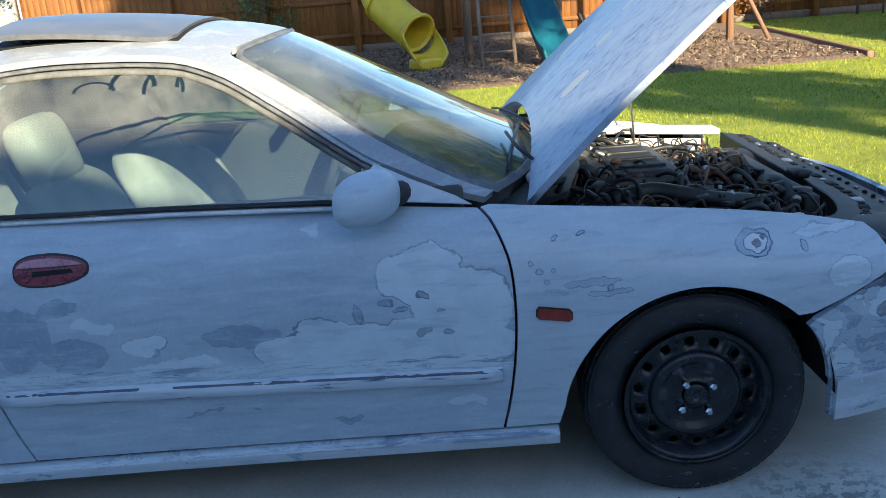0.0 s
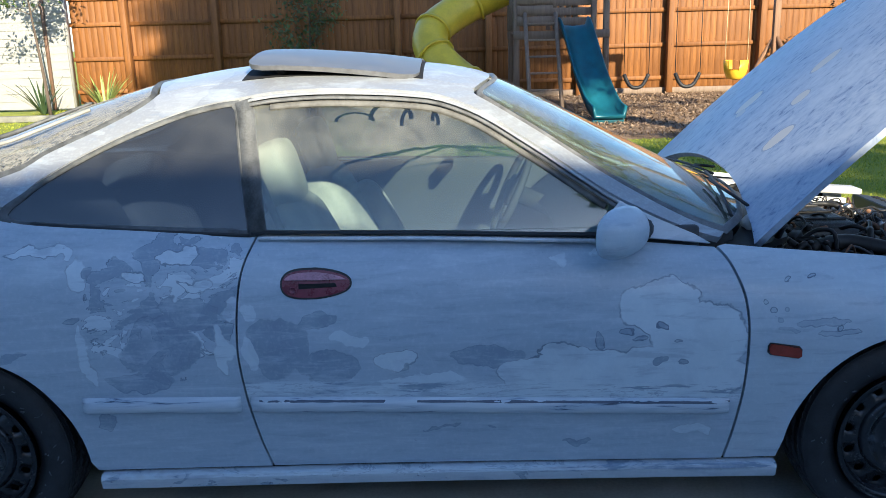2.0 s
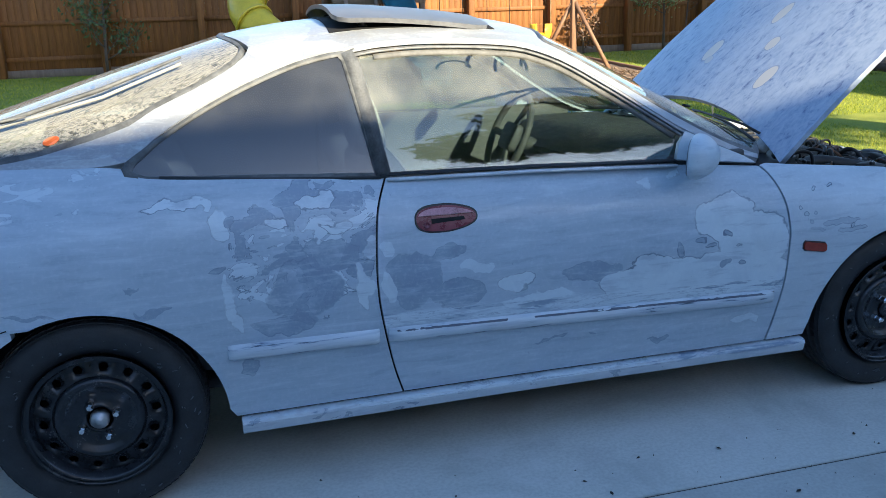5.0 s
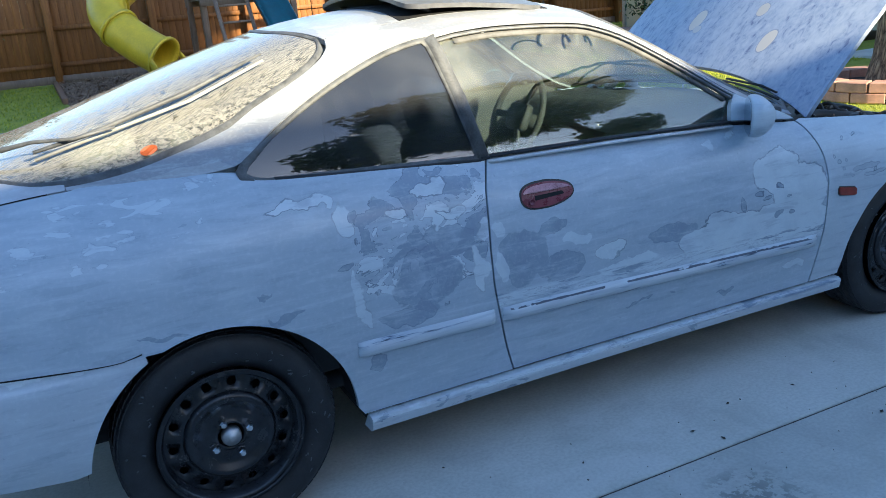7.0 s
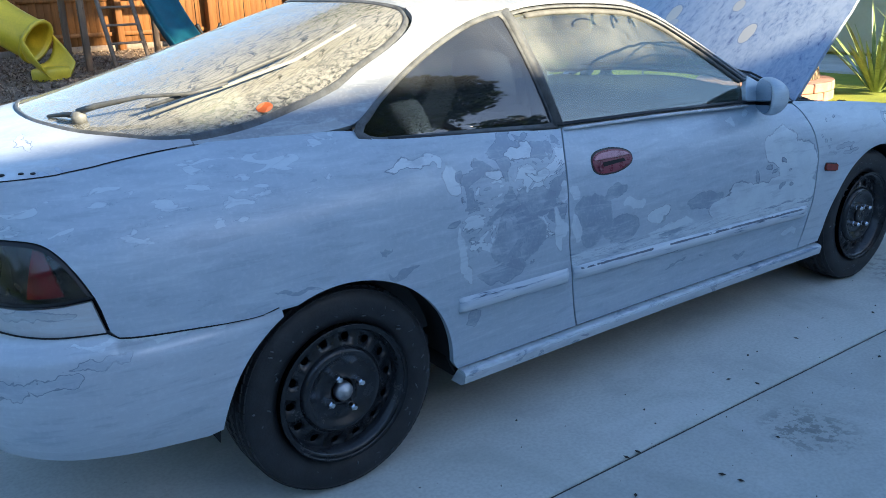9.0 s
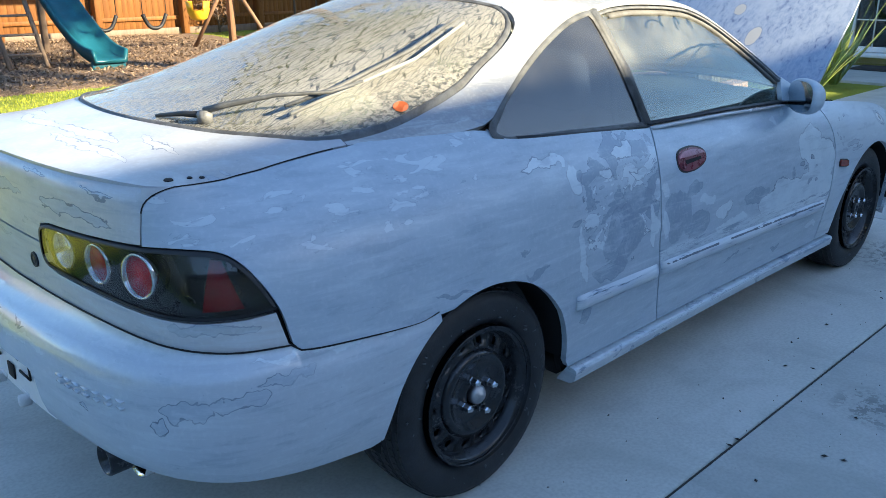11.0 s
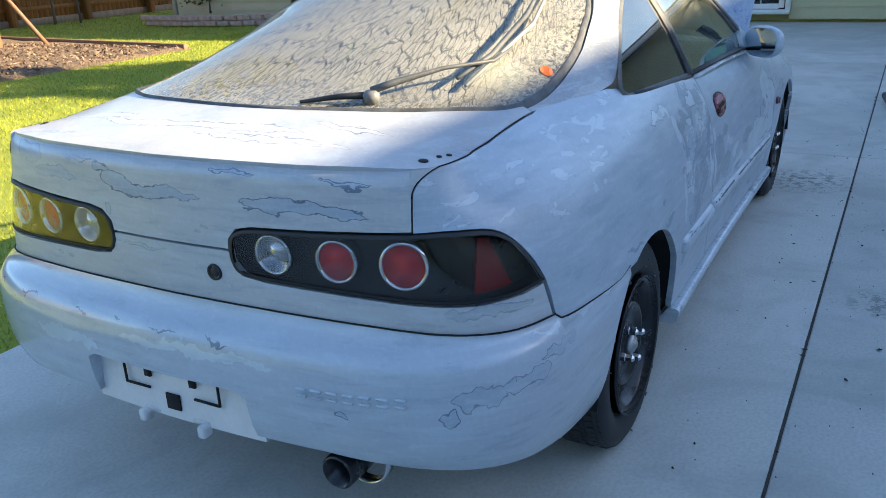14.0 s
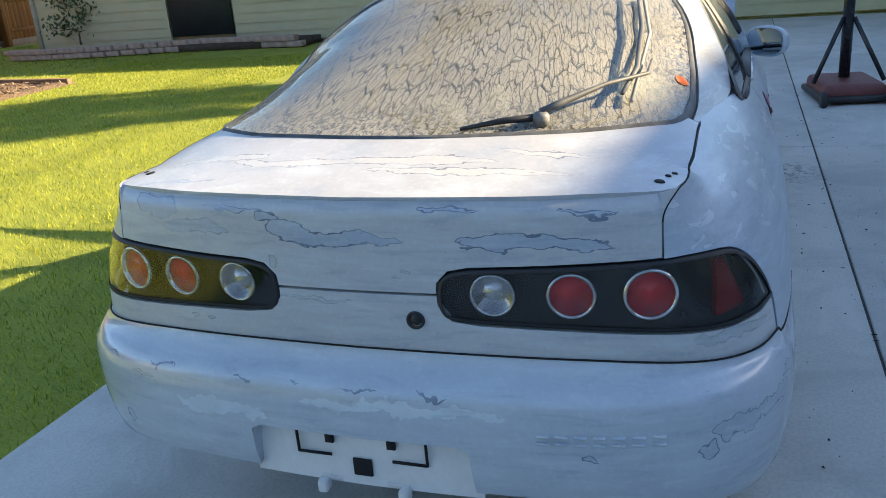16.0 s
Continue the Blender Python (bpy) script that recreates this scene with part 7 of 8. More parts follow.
cuts = [0, 8, 16, 24, len(path) - 1]
for a, b in zip(cuts, cuts[1:]):
    part("tube_section", hollow(path[a:b + 1], 0.315, 0.315), YELLOW, tube)
    p, q = Vector(path[b]), Vector(path[b - 1])
    d = (p - q).normalized()
    part("flange", hollow([p - d * 0.035, p + d * 0.02], 0.350, 0.350, 0.05), YELLOW, tube)
bm = bmesh.new()
rows = []
for k in range(9):
    f = k / 8
    c = Vector((0.40, 11.42, 0.58)).lerp(Vector((0.60, 11.14, 0.40)), f)
    half_open = math.pi * (0.62 - 0.24 * f)
    side_dir = Vector((0.80, 0.60, 0.0))
    row = []
    for q in range(17):
        a = -half_open + 2 * half_open * q / 16
        row.append(c + side_dir * math.sin(a) * (0.33 + 0.05 * f) - Vector((0, 0, 1)) * math.cos(a) * (0.33 + 0.05 * f))
    rows.append([bm.verts.new(p) for p in row] + [bm.verts.new(p + Vector((0, 0, -0.018)) + (p - c).normalized() * 0.012) for p in row[::-1]])
for a, b in zip(rows, rows[1:]):
    for i in range(len(a)):
        bm.faces.new((a[i], a[(i + 1) % len(a)], b[(i + 1) % len(a)], b[i]))
for r in (rows[0], rows[-1]):
    bm.faces.new(r)
bmesh.ops.recalc_face_normals(bm, faces=bm.faces[:])
part("exit_scoop", bm, YELLOW, tube)
part("exit_foot", box_bm((0.48, 0.36, 0.20), (0.50, 11.28, 0.10), 0.05, 2, Matrix.Rotation(radians(36), 4, "Z")), YELLOW, tube)

# swing beam with its A-frame end
frame_end = thing("swing_frame", "brown timber swing beam on an A-frame end", "swing set")
part("beam", box_bm((3.2, 0.10, 0.15), (4.35, 12.28, 2.90), 0.01, 1), BROWN_WOOD, frame_end)
part("post", box_bm((0.11, 0.11, 2.85), (5.85, 12.28, 1.425), 0.01, 1), BROWN_WOOD, frame_end)
for dx, dy in ((-0.50, 0.55), (0.42, -0.75)):
    part("brace", tube_bm([(5.85, 12.28, 1.28), (5.85 + dx, 12.28 + dy, 0.0)], 0.04, 6), BROWN_WOOD, frame_end)
for x0 in (3.42, 4.33):
    sw = thing("belt_swing", "black rubber belt swing on chains", "swing", "belt swings under the beam")
    part("belt", tube_bm(curve([(x0 - 0.22, 12.28, 0.66), (x0 - 0.12, 12.28, 0.47), (x0, 12.28, 0.42), (x0 + 0.12, 12.28, 0.47), (x0 + 0.22, 12.28, 0.66)], 4), 0.035, 6), RUBBER, sw)
    for dx in (-0.22, 0.22):
        part("chain", tube_bm([(x0 + dx, 12.28, 0.66), (x0 + dx, 12.28, 2.85)], 0.007, 5), RUBBER, sw)
bucket = thing("bucket_swing", "bright yellow toddler bucket swing", "swing")
bm = bmesh.new()
g = [[bm.verts.new((5.18 + r * math.cos(a), 12.28 + r * math.sin(a), z)) for a in [2 * math.pi * k / 20 for k in range(20)]] for r, z in ((0.06, 0.52), (0.15, 0.55), (0.20, 0.68), (0.215, 0.86), (0.195, 0.86), (0.18, 0.70), (0.12, 0.58))]
for a, b in zip(g, g[1:]):
    for k in range(20):
        if (b is g[3] or a is g[4]) and k % 10 in (2, 3, 4):
            continue
        bm.faces.new((a[k], a[(k + 1) % 20], b[(k + 1) % 20], b[k]))
part("bucket", bm, plain("bright_yellow", (0.85, 0.50, 0.02), 0.35, vary=0.1), bucket)
for dx in (-0.2, 0.2):
    part("rope", tube_bm([(5.18 + dx, 12.28, 0.84), (5.18 + dx * 0.9, 12.28, 2.85)], 0.008, 5), plain("pale_rope", (0.55, 0.42, 0.25), 0.9), bucket)

# ---- planting ----


def leaf_mat(name, dark, light, gloss=0.5):
    m = Nodes(name)
    rnd = m.t.nodes.new("ShaderNodeNewGeometry").outputs["Random Per Island"]
    return m.set(Base_Color=m.ramp(rnd, [(0.0, dark), (1.0, light)]), Roughness=gloss)


LEAF = leaf_mat("green_leaf", (0.025, 0.05, 0.015), (0.10, 0.15, 0.04))
LEAF_PALE = leaf_mat("pale_leaf", (0.07, 0.11, 0.03), (0.26, 0.30, 0.10))
BARK = wood_mat("bark", (0.06, 0.045, 0.035), (0.17, 0.13, 0.10), knots=False, rough=0.9)


def tree(name, label, at, height, spread, leaves, leaf, mat, base_r, first=0.35, seed=1, limbs=14, crown=None, category="tree"):
    """Tapered trunk, limbs that fork, and loose leaves round their ends."""
    r = random.Random(seed)
    t = thing(name, label, category, at=at)
    bm = bmesh.new()
    ends = []
    trunk = [(0.02 * height * math.sin(3 * k / 6 + seed), 0.02 * height * math.cos(2 * k / 6 + seed) - 0.02 * height * math.cos(seed), height * 0.92 * k / 6) for k in range(7)]
    tube_bm(trunk, [base_r * (1 - 0.85 * k / 6) + 0.002 for k in range(7)], 8, bm)
    for k in range(limbs):
        f = first + (0.95 - first) * (k + r.random()) / limbs
        i = min(5, int(f / 0.92 * 6))
        p0 = Vector(trunk[i]).lerp(Vector(trunk[i + 1]), r.random())
        a = k * 2.4 + r.uniform(-0.4, 0.4)
        ln = spread * (1.15 - 0.55 * abs(f - first - 0.2)) * r.uniform(0.7, 1.1)
        pts = [p0]
        d = Vector((math.cos(a), math.sin(a), r.uniform(0.25, 0.8))).normalized()
        for s in range(4):
            d = (d + Vector((r.uniform(-0.35, 0.35), r.uniform(-0.35, 0.35), r.uniform(-0.1, 0.3)))).normalized()
            pts.append(pts[-1] + d * ln / 4)
        br = base_r * (0.45 * (1 - f) + 0.12)
        tube_bm(pts, [br, br * 0.75, br * 0.5, br * 0.3, br * 0.12], 6, bm)
        ends += pts[2:]
        for s in (1, 2, 3):
            q = [pts[s]]
            dd = (d + Vector((r.uniform(-1, 1), r.uniform(-1, 1), r.uniform(-0.2, 0.8)))).normalized()
            for _ in range(3):
                dd = (dd + Vector((r.uniform(-0.5, 0.5), r.uniform(-0.5, 0.5), r.uniform(-0.2, 0.3)))).normalized()
                q.append(q[-1] + dd * ln * 0.14)
            tube_bm(q, [br * 0.35, br * 0.22, br * 0.14, br * 0.05], 5, bm)
            ends += q[1:]
    part("trunk", bm, BARK, t)
    if leaves:
        g = np.random.default_rng(seed)
        base = np.array([tuple(e) for e in ends])
        c = base[g.integers(0, len(base), leaves)] + g.normal(0, leaf * 2.2, (leaves, 3))
        u = g.normal(0, 1, (leaves, 3))
        u /= np.linalg.norm(u, axis=1)[:, None]
        w = np.cross(u, g.normal(0, 1, (leaves, 3)))
        w /= np.linalg.norm(w, axis=1)[:, None]
        sz = leaf * g.uniform(0.6, 1.3, (leaves, 1))
        v = np.stack([c - u * sz, c + w * sz * 0.45, c + u * sz, c - w * sz * 0.45], 1)
        crown_ob = mesh_from("crown", v.reshape(-1, 3).tolist(), [(4 * k, 4 * k + 1, 4 * k + 2, 4 * k + 3) for k in range(leaves)], mat, t)
    return t


tree("young_tree", "slender young tree with sparse small leaves by the fence", (-3.0, 16.1, 0), 2.7, 0.95, 1500, 0.05, LEAF, 0.035, 0.12, 5, 18)
tree("young_tree", "bushy young tree with pale leaves catching sun by the fence", (9.9, 16.1, 0), 2.6, 0.8, 1600, 0.05, LEAF_PALE, 0.035, 0.3, 8, 16)
tree("corner_tree", "small dark-leaved tree before the white house corner", (-8.3, 14.6, 0), 3.3, 0.95, 1500, 0.055, LEAF, 0.04, 0.68, 14, 14)
tree("sapling", "bare pale sapling in the lawn before the fence", (10.3, 15.6, 0), 2.3, 0.55, 60, 0.03, LEAF, 0.025, 0.4, 11, 8)
tree("shrub", "reddish-brown shrub at the foot of the fence", (7.9, 16.3, 0), 1.0, 0.5, 700, 0.045, leaf_mat("red_leaf", (0.06, 0.03, 0.02), (0.18, 0.10, 0.05)), 0.03, 0.1, 3, 16, category="shrub")
tree("shrub", "dark green bush against the house wall", (10.95, 12.2, 0.15), 1.3, 0.55, 1500, 0.05, LEAF, 0.03, 0.1, 6, 20, category="shrub")


def blade_plant(name, label, at, n, length, width, mat, seed, droop=0.5):
    r = random.Random(seed)
    t = thing(name, label, "plant", at=at)
    for k in range(n):
        a = r.uniform(0, 6.28)
        ln = length * r.uniform(0.6, 1.1)
        out = r.uniform(0.15, 0.75)
        bm = bmesh.new()
        rows = []
        for i in range(7):
            f = i / 6
            rr = ln * (out * f + 0.25 * droop * f * f)
            z = ln * (f * (1 - 0.25 * out) - droop * 0.45 * out * f * f)
            w = width * (0.7 + 0.6 * f) * (1 - f ** 3) / 2
            cx, cy = 0.05 * math.cos(a) + rr * math.cos(a), 0.05 * math.sin(a) + rr * math.sin(a)
            px, py = -math.sin(a), math.cos(a)
            rows.append([bm.verts.new((cx + px * w, cy + py * w, z)), bm.verts.new((cx, cy, z - 0.12 * width)), bm.verts.new((cx - px * w, cy - py * w, z))])
        for p, q in zip(rows, rows[1:]):
            for i in range(2):
                bm.faces.new((p[i], p[i + 1], q[i + 1], q[i]))
        part("leaf", bm, mat, t)
    return t


STRAP = plain("strap_leaf", (0.23, 0.29, 0.085), 0.45, vary=0.55, scale=5)
blade_plant("strap_leaf_plant", "yellow-green strap-leaved plant in the corner bed", (-7.6, 15.9, 0), 34, 0.95, 0.05, STRAP, 2)
blade_plant("strap_leaf_plant", "dark strap-leaved plant by the white wall", (-8.7, 15.3, 0), 26, 0.9, 0.05, plain("dark_strap_leaf", (0.04, 0.07, 0.03), 0.45, vary=0.4), 7)
for px, py, n, ln, seed in ((7.05, 2.12, 34, 0.95, 15), (7.45, 1.90, 30, 0.95, 16), (8.1, 1.95, 30, 1.1, 17)):
    blade_plant("iris_clump", "tall upright green iris clump beside the driveway", (px, py, 0), n, ln, 0.055, STRAP, seed, 0.3)

# round brick planter
BRICK = plain("pink_paver", (0.50, 0.27, 0.19), 0.85, vary=0.3, scale=9, bump=0.3)
planter = thing("brick_planter", "round planter ring of pinkish paver blocks on the lawn", "planter")
bm = bmesh.new()
for z in (-0.048, 0.048):
    ring_pts = [bm.verts.new((r * math.cos(a), r * math.sin(a), z)) for r, a in ((0.50, -0.205), (0.50, 0.205), (0.72, 0.215), (0.72, 0.0), (0.72, -0.215))]
    bm.faces.new(ring_pts if z > 0 else ring_pts[::-1])
bm.verts.ensure_lookup_table()
for k in range(5):
    bm.faces.new((bm.verts[k], bm.verts[(k + 1) % 5], bm.verts[5 + (k + 1) % 5], bm.verts[5 + k]))
bmesh.ops.recalc_face_normals(bm, faces=bm.faces[:])
bmesh.ops.bevel(bm, geom=bm.edges[:], offset=0.008, segments=1, profile=0.5, affect="EDGES")
brick_mesh = part("paver", bm, BRICK, planter, smooth=False).data
bpy.data.objects.remove(bpy.data.objects["paver"])
PLANT_AT = (6.12, 2.90)
for row in range(2):
    for k in range(14):
        share("paver", brick_mesh, planter, pose(*PLANT_AT, 0.02 + 0.10 * row, 0, 0, 360 / 14 * (k + 0.5 * row)))
part("soil", spin_bm([(0.52, 0.0), (0.52, 0.10), (0.001, 0.12)], "z", (*PLANT_AT, -0.02), 24), plain("dark_soil", (0.05, 0.035, 0.025), 0.95, vary=0.4), planter)


def bark_mat():
    m = Nodes("ridged_bark")
    vo = m.node("TexVoronoi", Scale=1.0)
    vo.feature = "DISTANCE_TO_EDGE"
    m.t.links.new(m.stretch((26.0, 26.0, 5.0)), vo.inputs["Vector"])
    d = vo.outputs["Distance"]
    col = m.ramp(d, [(0.0, (0.035, 0.024, 0.015)), (0.10, (0.13, 0.095, 0.06)), (0.4, (0.36, 0.28, 0.17))])
    col = m.mix(m.ramp(m.noise(30, 4), [(0.4, 0.0), (0.7, 0.5)]), col, (0.24, 0.19, 0.12))
    m.bump(d, 0.9, 0.03)
    return m.set(Base_Color=col, Roughness=0.95)


yard_tree = tree("yard_tree", "thick ridged-bark trunk growing in the paver planter", (6.30, 2.78, 0.08), 7.5, 2.4, 1500, 0.09, LEAF, 0.20, 0.55, 13, 12)
bm = bmesh.new()
rows = []
for k in range(15):
    z = 0.26 * k
    flare = 0.30 + 0.09 * math.exp(-z / 0.25) - 0.012 * z
    rows.append([bm.verts.new((math.cos(a) * r, math.sin(a) * r, z)) for a, r in [(2 * math.pi * q / 64, flare * (1 + 0.05 * noise.noise(Vector((4 * math.cos(2 * math.pi * q / 64), 4 * math.sin(2 * math.pi * q / 64), 0.8 * z))) + 0.018 * (q % 4 < 2))) for q in range(64)]])
for a, b in zip(rows, rows[1:]):
    for q in range(64):
        bm.faces.new((a[q], a[(q + 1) % 64], b[(q + 1) % 64], b[q]))
bm.faces.new(rows[-1])
part("bark", bm, bark_mat(), yard_tree, "deeply ridged brown bark")

# ---- house across the yard ----
SIDING = plain("yellow_siding", (0.50, 0.46, 0.28), 0.65, vary=0.08, scale=3)
WHITE_TRIM = plain("white_trim", (0.78, 0.78, 0.76), 0.5, vary=0.06)
HX = 10.95
house = thing("house", "single-storey house in pale yellow lap siding with a white sliding door", "house")
wall = part("wall", box_bm((0.2, 22.2, 2.9), (HX + 0.13, 2.1, 1.45)), SIDING, house)


def lap(name, y0, y1, mat, parent, x=HX, rows=16, expo=0.18, axis="x"):
    for k in range(rows):
        bm = bmesh.new()
        z0, z1 = 0.02 + expo * k, 0.02 + expo * (k + 1) + 0.02
        v = [(-0.022, z0), (-0.004, z1), (0.03, z1), (0.03, z0)]
        if axis == "x":
            r0, r1 = [[bm.verts.new((x + dx, yy, z)) for dx, z in v] for yy in (y0, y1)]
        else:
            r0, r1 = [[bm.verts.new((yy, x + dx, z)) for dx, z in v] for yy in (y0, y1)]
        for i in range(4):
            bm.faces.new((r0[i], r0[(i + 1) % 4], r1[(i + 1) % 4], r1[i]))
        bm.faces.new(r0)
        bm.faces.new(r1[::-1])
        bmesh.ops.recalc_face_normals(bm, faces=bm.faces[:])
        part(name, bm, mat, parent, smooth=False)


lap("siding_board", 9.95, 13.2, SIDING, wall)
lap("siding_board", 2.95, 8.45, SIDING, wall)
lap("siding_board", -9.0, 0.32, SIDING, wall)
part("corner_trim", box_bm((0.10, 0.10, 2.9), (HX - 0.01, 13.22, 1.45), 0.006, 1), plain("stone_corner", (0.42, 0.38, 0.30), 0.8), house)
door = new("sliding_door")
door.parent = house
door["label"] = "white-framed sliding glass door with grid bars"
for y0, y1 in ((0.40, 1.62), (1.62, 2.88)):
    part("glass_pane", box_bm((0.012, y1 - y0 - 0.12, 1.95), (HX - 0.02, (y0 + y1) / 2, 1.22), 0), GLASS_HOUSE, door)
    for yy in (y0 + 0.04, y1 - 0.04):
        part("stile", box_bm((0.06, 0.08, 2.06), (HX - 0.02, yy, 1.22), 0.006, 1), WHITE_TRIM, door)
    for z in (0.21, 2.23):
        part("door_rail", box_bm((0.06, y1 - y0 - 0.16, 0.08), (HX - 0.02, (y0 + y1) / 2, z), 0.006, 1), WHITE_TRIM, door)
    for k in (1, 2, 3):
        part("grid_bar", box_bm((0.02, 0.018, 1.94), (HX - 0.022, y0 + 0.08 + (y1 - y0 - 0.16) * k / 4, 1.22)), WHITE_TRIM, door)
    for k in range(1, 5):
        part("grid_bar", box_bm((0.018, y1 - y0 - 0.17, 0.018), (HX - 0.022, (y0 + y1) / 2, 0.25 + 1.94 * k / 5)), WHITE_TRIM, door)
part("door_sill", box_bm((0.16, 2.66, 0.07), (HX - 0.05, 1.64, 0.13), 0.006, 1), WHITE_TRIM, door)
part("door_frame", box_bm((0.10, 0.08, 2.2), (HX - 0.03, 0.34, 1.2), 0.006, 1), WHITE_TRIM, door)
# dark sheet behind the panes, its colour standing for the unlit room
part("dark_room", box_bm((0.02, 2.5, 2.1), (HX + 0.02, 1.64, 1.2)), plain("dim_room", (0.03, 0.028, 0.025), 0.8), door)
part("back_door", box_bm((0.05, 1.42, 2.1), (HX - 0.005, 9.2, 1.25), 0.01, 1), plain("dark_door", (0.02, 0.026, 0.026), 0.4), house, "dark painted back door")
part("roof", box_bm((9.0, 23.0, 0.14), (HX + 3.9, 2.1, 2.98), 0.02), plain("roof_shingle", (0.10, 0.09, 0.085), 0.9), house)
part("gutter", box_bm((0.12, 23.0, 0.12), (HX - 0.62, 2.1, 2.93), 0.02), WHITE_TRIM, house)
mat_ob = part("door_mat", box_bm((0.6, 1.1, 0.02), (10.2, 1.9, 0.012), 0.006, 1), plain("mat_fibre", (0.035, 0.033, 0.03), 0.95, vary=0.4, scale=40), None)
tagged(mat_ob, "dark fibre door mat on the concrete", "mat")

# raised bed with stacked stone blocks
STONE = plain("tumbled_block", (0.40, 0.29, 0.235), 0.9, vary=0.35, scale=9, bump=0.4)
bed = thing("raised_bed", "low raised planting bed edged with stacked stone blocks", "garden bed")
block_mesh = part("block", box_bm((0.20, 0.29, 0.10), (0, 0, 0), 0.016, 2), STONE, bed).data
bpy.data.objects.remove(bpy.data.objects["block"])
for row in range(2):
    for k in range(22):
        share("block", block_mesh, bed, pose(10.15 + 0.22 * math.sin(k * 0.28), 6.75 + 0.30 * k + 0.14 * row, 0.03 + 0.105 * row, 0, 0, 4 * math.sin(k * 1.7)))
part("bed_soil", box_bm((0.8, 6.5, 0.14), (10.6, 9.9, 0.03)), plain("bed_soil", (0.07, 0.05, 0.035), 0.95, vary=0.4), bed)

# white house by the corner of the fence
white = thing("neighbour_house", "white lap-sided house corner with a brown downpipe", "house")
WHITE_SIDE = plain("white_siding", (0.30, 0.30, 0.29), 0.6, vary=0.06)
ww = part("wall", box_bm((5.0, 0.2, 3.4), (-11.0, 16.55, 1.7)), WHITE_SIDE, white)
lap("siding_board", -13.4, -8.52, WHITE_SIDE, ww, 16.44, 19, 0.175, "y")
part("downpipe", box_bm((0.07, 0.07, 3.2), (-8.95, 16.38, 1.6), 0.01, 1), plain("brown_pipe", (0.13, 0.075, 0.05), 0.5), white)
# kerb colour lowered to stand for the shade it lies in
kerb = part("garden_kerb", box_bm((6.0, 0.16, 0.13), (-9.0, 13.6, 0.03), 0.03), plain("shaded_concrete", (0.20, 0.20, 0.17), 0.9, vary=0.35, scale=6), None)
tagged(kerb, "grey concrete garden kerb before the corner bed, darkened for its shade", "kerb")

# ---- portable basketball stand ----
hoop = thing("basketball_stand", "portable basketball stand with dark red base and black pole", "basketball stand", at=(3.92, -1.53, 0), turn=8)
bm = box_bm((0.66, 0.46, 0.13), (0, 0, 0.09), 0.05, 3)
part("base_tank", bm, plain("dark_red_plastic", (0.16, 0.05, 0.045), 0.5, vary=0.25), hoop)
part("base_rim", box_bm((0.71, 0.52, 0.05), (0, 0, 0.045), 0.02), plain("black_plastic", (0.025, 0.025, 0.028), 0.5), hoop)
for yy in (-0.24, 0.24):
    part("base_wheel", spin_bm([(0.06, -0.02), (0.065, 0.0), (0.06, 0.02)], "y", (-0.38, yy, 0.06), 18), RUBBER, hoop)
part("pole", tube_bm([(0.05, 0, 0.12), (0.05, 0, 1.45)], 0.042, 14), STEEL_BLACK, hoop)
for yy in (-0.26, 0.26):
    part("strut", tube_bm([(0.03, yy * 0.15, 0.62), (-0.1, yy, 0.14)], 0.018, 8), STEEL_BLACK, hoop)
part("pole_bracket", box_bm((0.14, 0.30, 0.12), (0.05, 0.06, 0.98), 0.02), STEEL_BLACK, hoop)

# ---- behind the camera: what shades the driveway ----
south = thing("street_house", "long low house behind the driveway that shades the car", "house")
part("wall", box_bm((38.0, 6.8, 3.0), (2.0, -9.6, 1.5)), plain("grey_stucco", (0.42, 0.40, 0.37), 0.8, vary=0.1), south)
bm = bmesh.new()
ridge = [(-17.8, -5.7, 2.95), (-17.8, -9.6, 5.17), (-17.8, -13.5, 2.95)]
a = [bm.verts.new(p) for p in ridge]
b = [bm.verts.new((21.8, p[1], p[2])) for p in ridge]
bm.faces.new(a)
bm.faces.new(b[::-1])
for i in range(3):
    j = (i + 1) % 3
    bm.faces.new((a[i], b[i], b[j], a[j]))
bmesh.ops.recalc_face_normals(bm, faces=bm.faces[:])
part("roof", bm, plain("grey_shingle", (0.13, 0.125, 0.12), 0.9, vary=0.3), south, smooth=False)


def big_tree(at, height, clumps, seed, label, base_r=0.34, first=0.58, spread=3.4):
    """A tall tree; clumps: (centre, radii, leaves)."""
    t = tree("street_tree", label, at, height, spread, 0, 0.2, LEAF, base_r, first, seed, 22)
    g = np.random.default_rng(seed)
    all_v = []
    for centre, radii, leaves in clumps:
        p = g.normal(0, 1, (leaves, 3))
        p = p / np.linalg.norm(p, axis=1)[:, None] * (g.uniform(0, 1, (leaves, 1)) ** 0.4)
        lump = np.array([1 + 0.25 * noise.noise(Vector(q) * 3) for q in p])[:, None]
        c = np.array(centre) - np.array(at) + p * np.array(radii) * lump
        u = g.normal(0, 1, (leaves, 3))
        u /= np.linalg.norm(u, axis=1)[:, None]
        w = np.cross(u, g.normal(0, 1, (leaves, 3)))
        w /= np.linalg.norm(w, axis=1)[:, None]
        sz = 0.2 * g.uniform(0.6, 1.3, (leaves, 1))
        all_v.append(np.stack([c - u * sz, c + w * sz * 0.5, c + u * sz, c - w * sz * 0.5], 1).reshape(-1, 3))
    v = np.concatenate(all_v)
    mesh_from("crown", v.tolist(), [(4 * k, 4 * k + 1, 4 * k + 2, 4 * k + 3) for k in range(len(v) // 4)], LEAF, t)
    return t


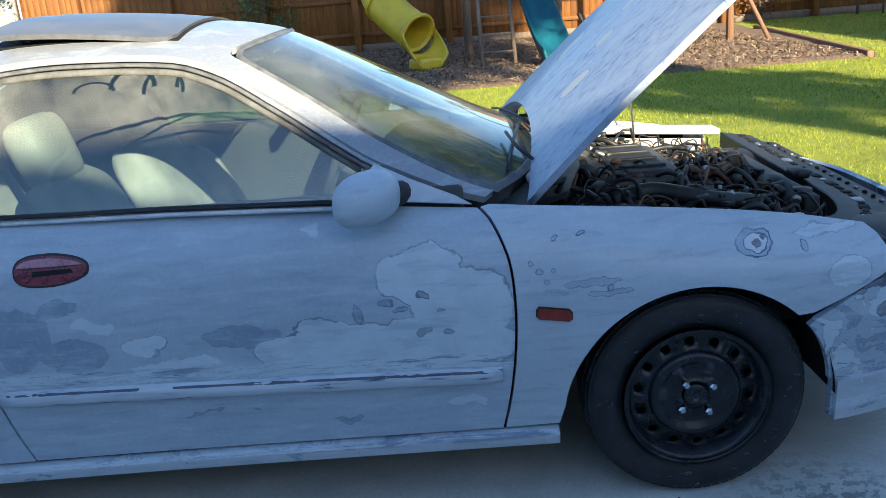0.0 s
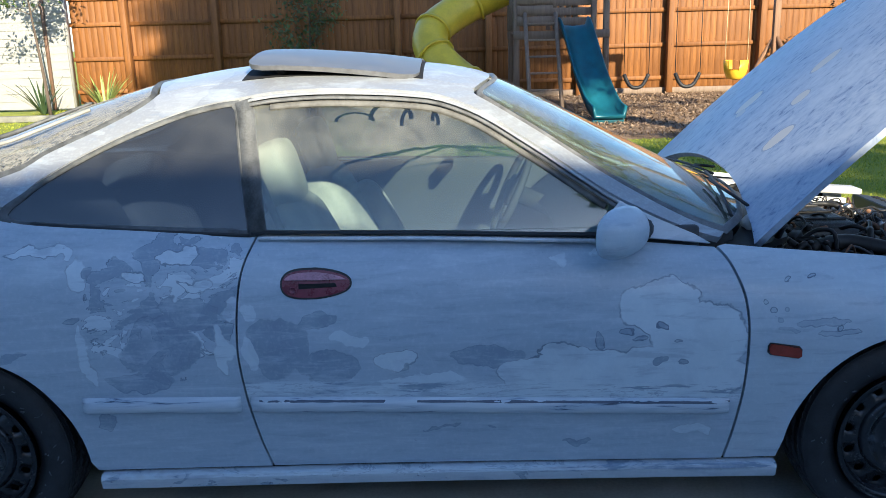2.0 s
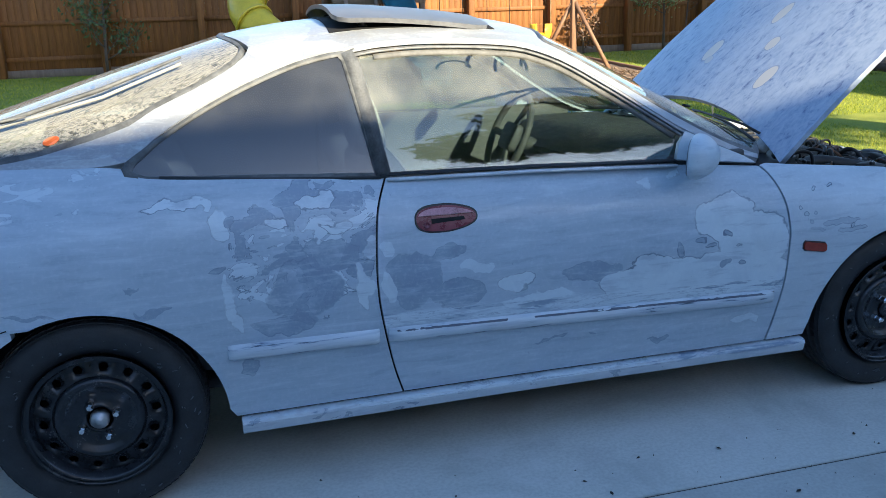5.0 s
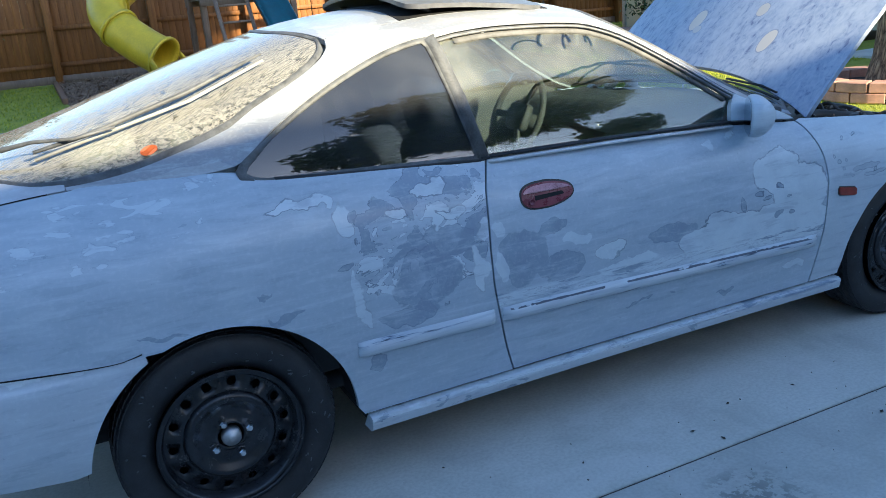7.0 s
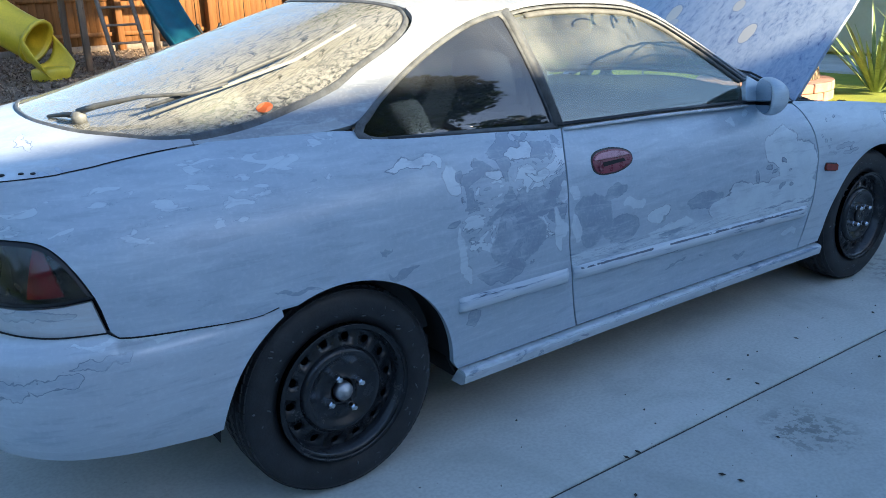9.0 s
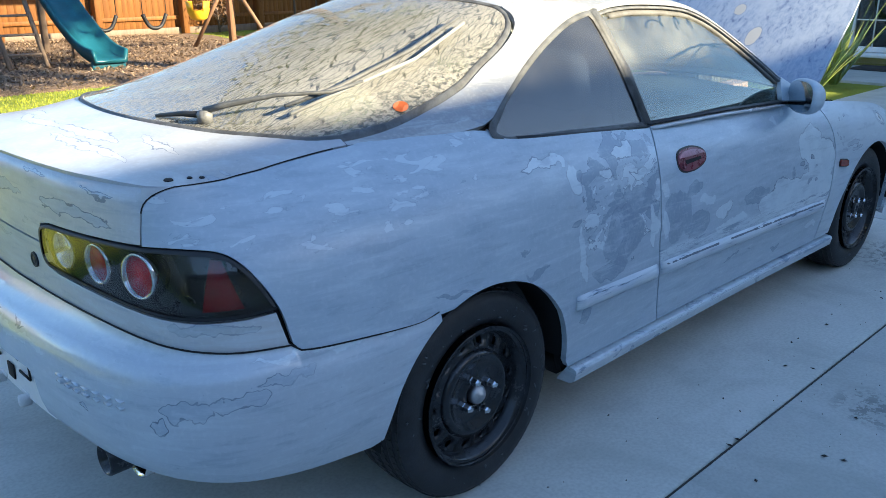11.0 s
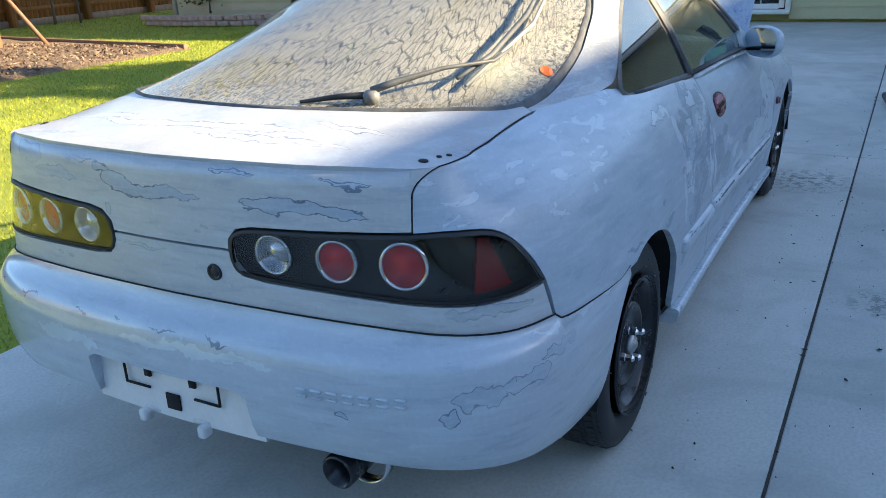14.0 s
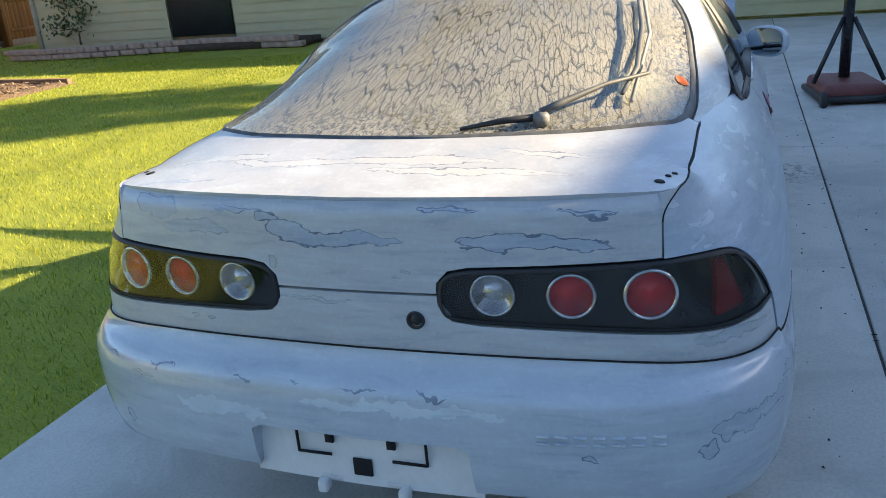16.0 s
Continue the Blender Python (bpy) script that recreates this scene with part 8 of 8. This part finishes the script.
# unseen tree: its leaf clumps are set to shade fence, mulch and lawn
big_tree((12.1, -15.0, 0), 18.0, [((11.0, -15.0, 16.0), (4.8, 2.4, 2.6), 16000), ((9.5, -15.0, 12.6), (3.1, 2.0, 1.8), 4600), ((6.2, -15.0, 12.3), (2.5, 1.8, 1.7), 3600), ((12.9, -15.0, 9.8), (1.6, 1.3, 1.15), 800), ((13.2, -15.0, 13.9), (1.35, 1.2, 1.4), 900)], 21, "unseen broad street tree behind the house, placed to shade fence and lawn", 0.40, 0.70, 3.2)
big_tree((5.2, -15.2, 0), 7.0, [((5.0, -15.2, 5.6), (2.6, 1.4, 0.8), 420)], 25, "thinly leaved street tree with dark forking limbs", 0.30, 0.50, 1.7)
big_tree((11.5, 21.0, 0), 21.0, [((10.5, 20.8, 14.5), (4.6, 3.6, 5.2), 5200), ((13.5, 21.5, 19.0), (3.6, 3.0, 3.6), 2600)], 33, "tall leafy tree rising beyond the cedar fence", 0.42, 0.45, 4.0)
for k in range(3):
    z = 8.3 + 0.75 * k
    line = [(-40 + 8.0 * i, -14.2 + 0.1 * k, z - 0.5 * (1 - ((i - 5) / 5) ** 2)) for i in range(11)]
    wire = part("overhead_cable", tube_bm(curve(line, 3), 0.014, 5), RUBBER, None)
    tagged(wire, "black overhead cable strung along the street", "cable", "overhead cables along the street")

# unseen hedge added by the street, to darken what mirrors and glass reflect
n = 16000
c = np.stack([rng.uniform(-17.0, -15.4, n), rng.uniform(-9, 16, n), rng.uniform(0, 1, n)], 1)
c[:, 2] *= 4.6 + 1.3 * np.sin(c[:, 1] * 0.7) + 0.8 * np.sin(c[:, 1] * 2.3)
u = rng.normal(0, 1, (n, 3))
u /= np.linalg.norm(u, axis=1)[:, None]
w = np.cross(u, rng.normal(0, 1, (n, 3)))
w /= np.linalg.norm(w, axis=1)[:, None]
v = np.stack([c - u * 0.16, c + w * 0.08, c + u * 0.16, c - w * 0.08], 1)
hedge = mesh_from("hedge", v.reshape(-1, 3).tolist(), [(4 * k, 4 * k + 1, 4 * k + 2, 4 * k + 3) for k in range(n)], LEAF)
tagged(hedge, "tall dark green hedge added on the street side for dark reflections", "hedge", kind="stuff")

# small dark crumbs and dry leaf bits on the driveway
g = np.random.default_rng(9)
n = 420
c = np.stack([g.uniform(-2.6, 4.5, n), np.where(g.uniform(0, 1, n) < 0.4, g.normal(-1.19, 0.16, n), g.uniform(-2.9, -0.95, n)), np.full(n, 0.004)], 1)
a, ln = g.uniform(0, 6.28, n), 0.002 + 0.011 * g.uniform(0, 1, n) ** 4
u = np.stack([np.cos(a) * ln, np.sin(a) * ln, np.zeros(n)], 1)
w = np.stack([-np.sin(a) * ln * 0.5, np.cos(a) * ln * 0.5, np.zeros(n)], 1)
h = np.stack([np.zeros(n), np.zeros(n), g.uniform(0.002, 0.006, n)], 1)
v = np.stack([c - u, c + w, c + u, c - w, c + h], 1)
faces = []
for k in range(n):
    o = 5 * k
    faces += [(o, o + 1, o + 4), (o + 1, o + 2, o + 4), (o + 2, o + 3, o + 4), (o + 3, o, o + 4)]
crumbs = mesh_from("debris", v.reshape(-1, 3).tolist(), faces, plain("dark_crumb", (0.035, 0.03, 0.026), 0.9, vary=0.5))
tagged(crumbs, "dark crumbs and dry leaf bits scattered on the concrete", "debris", kind="stuff")
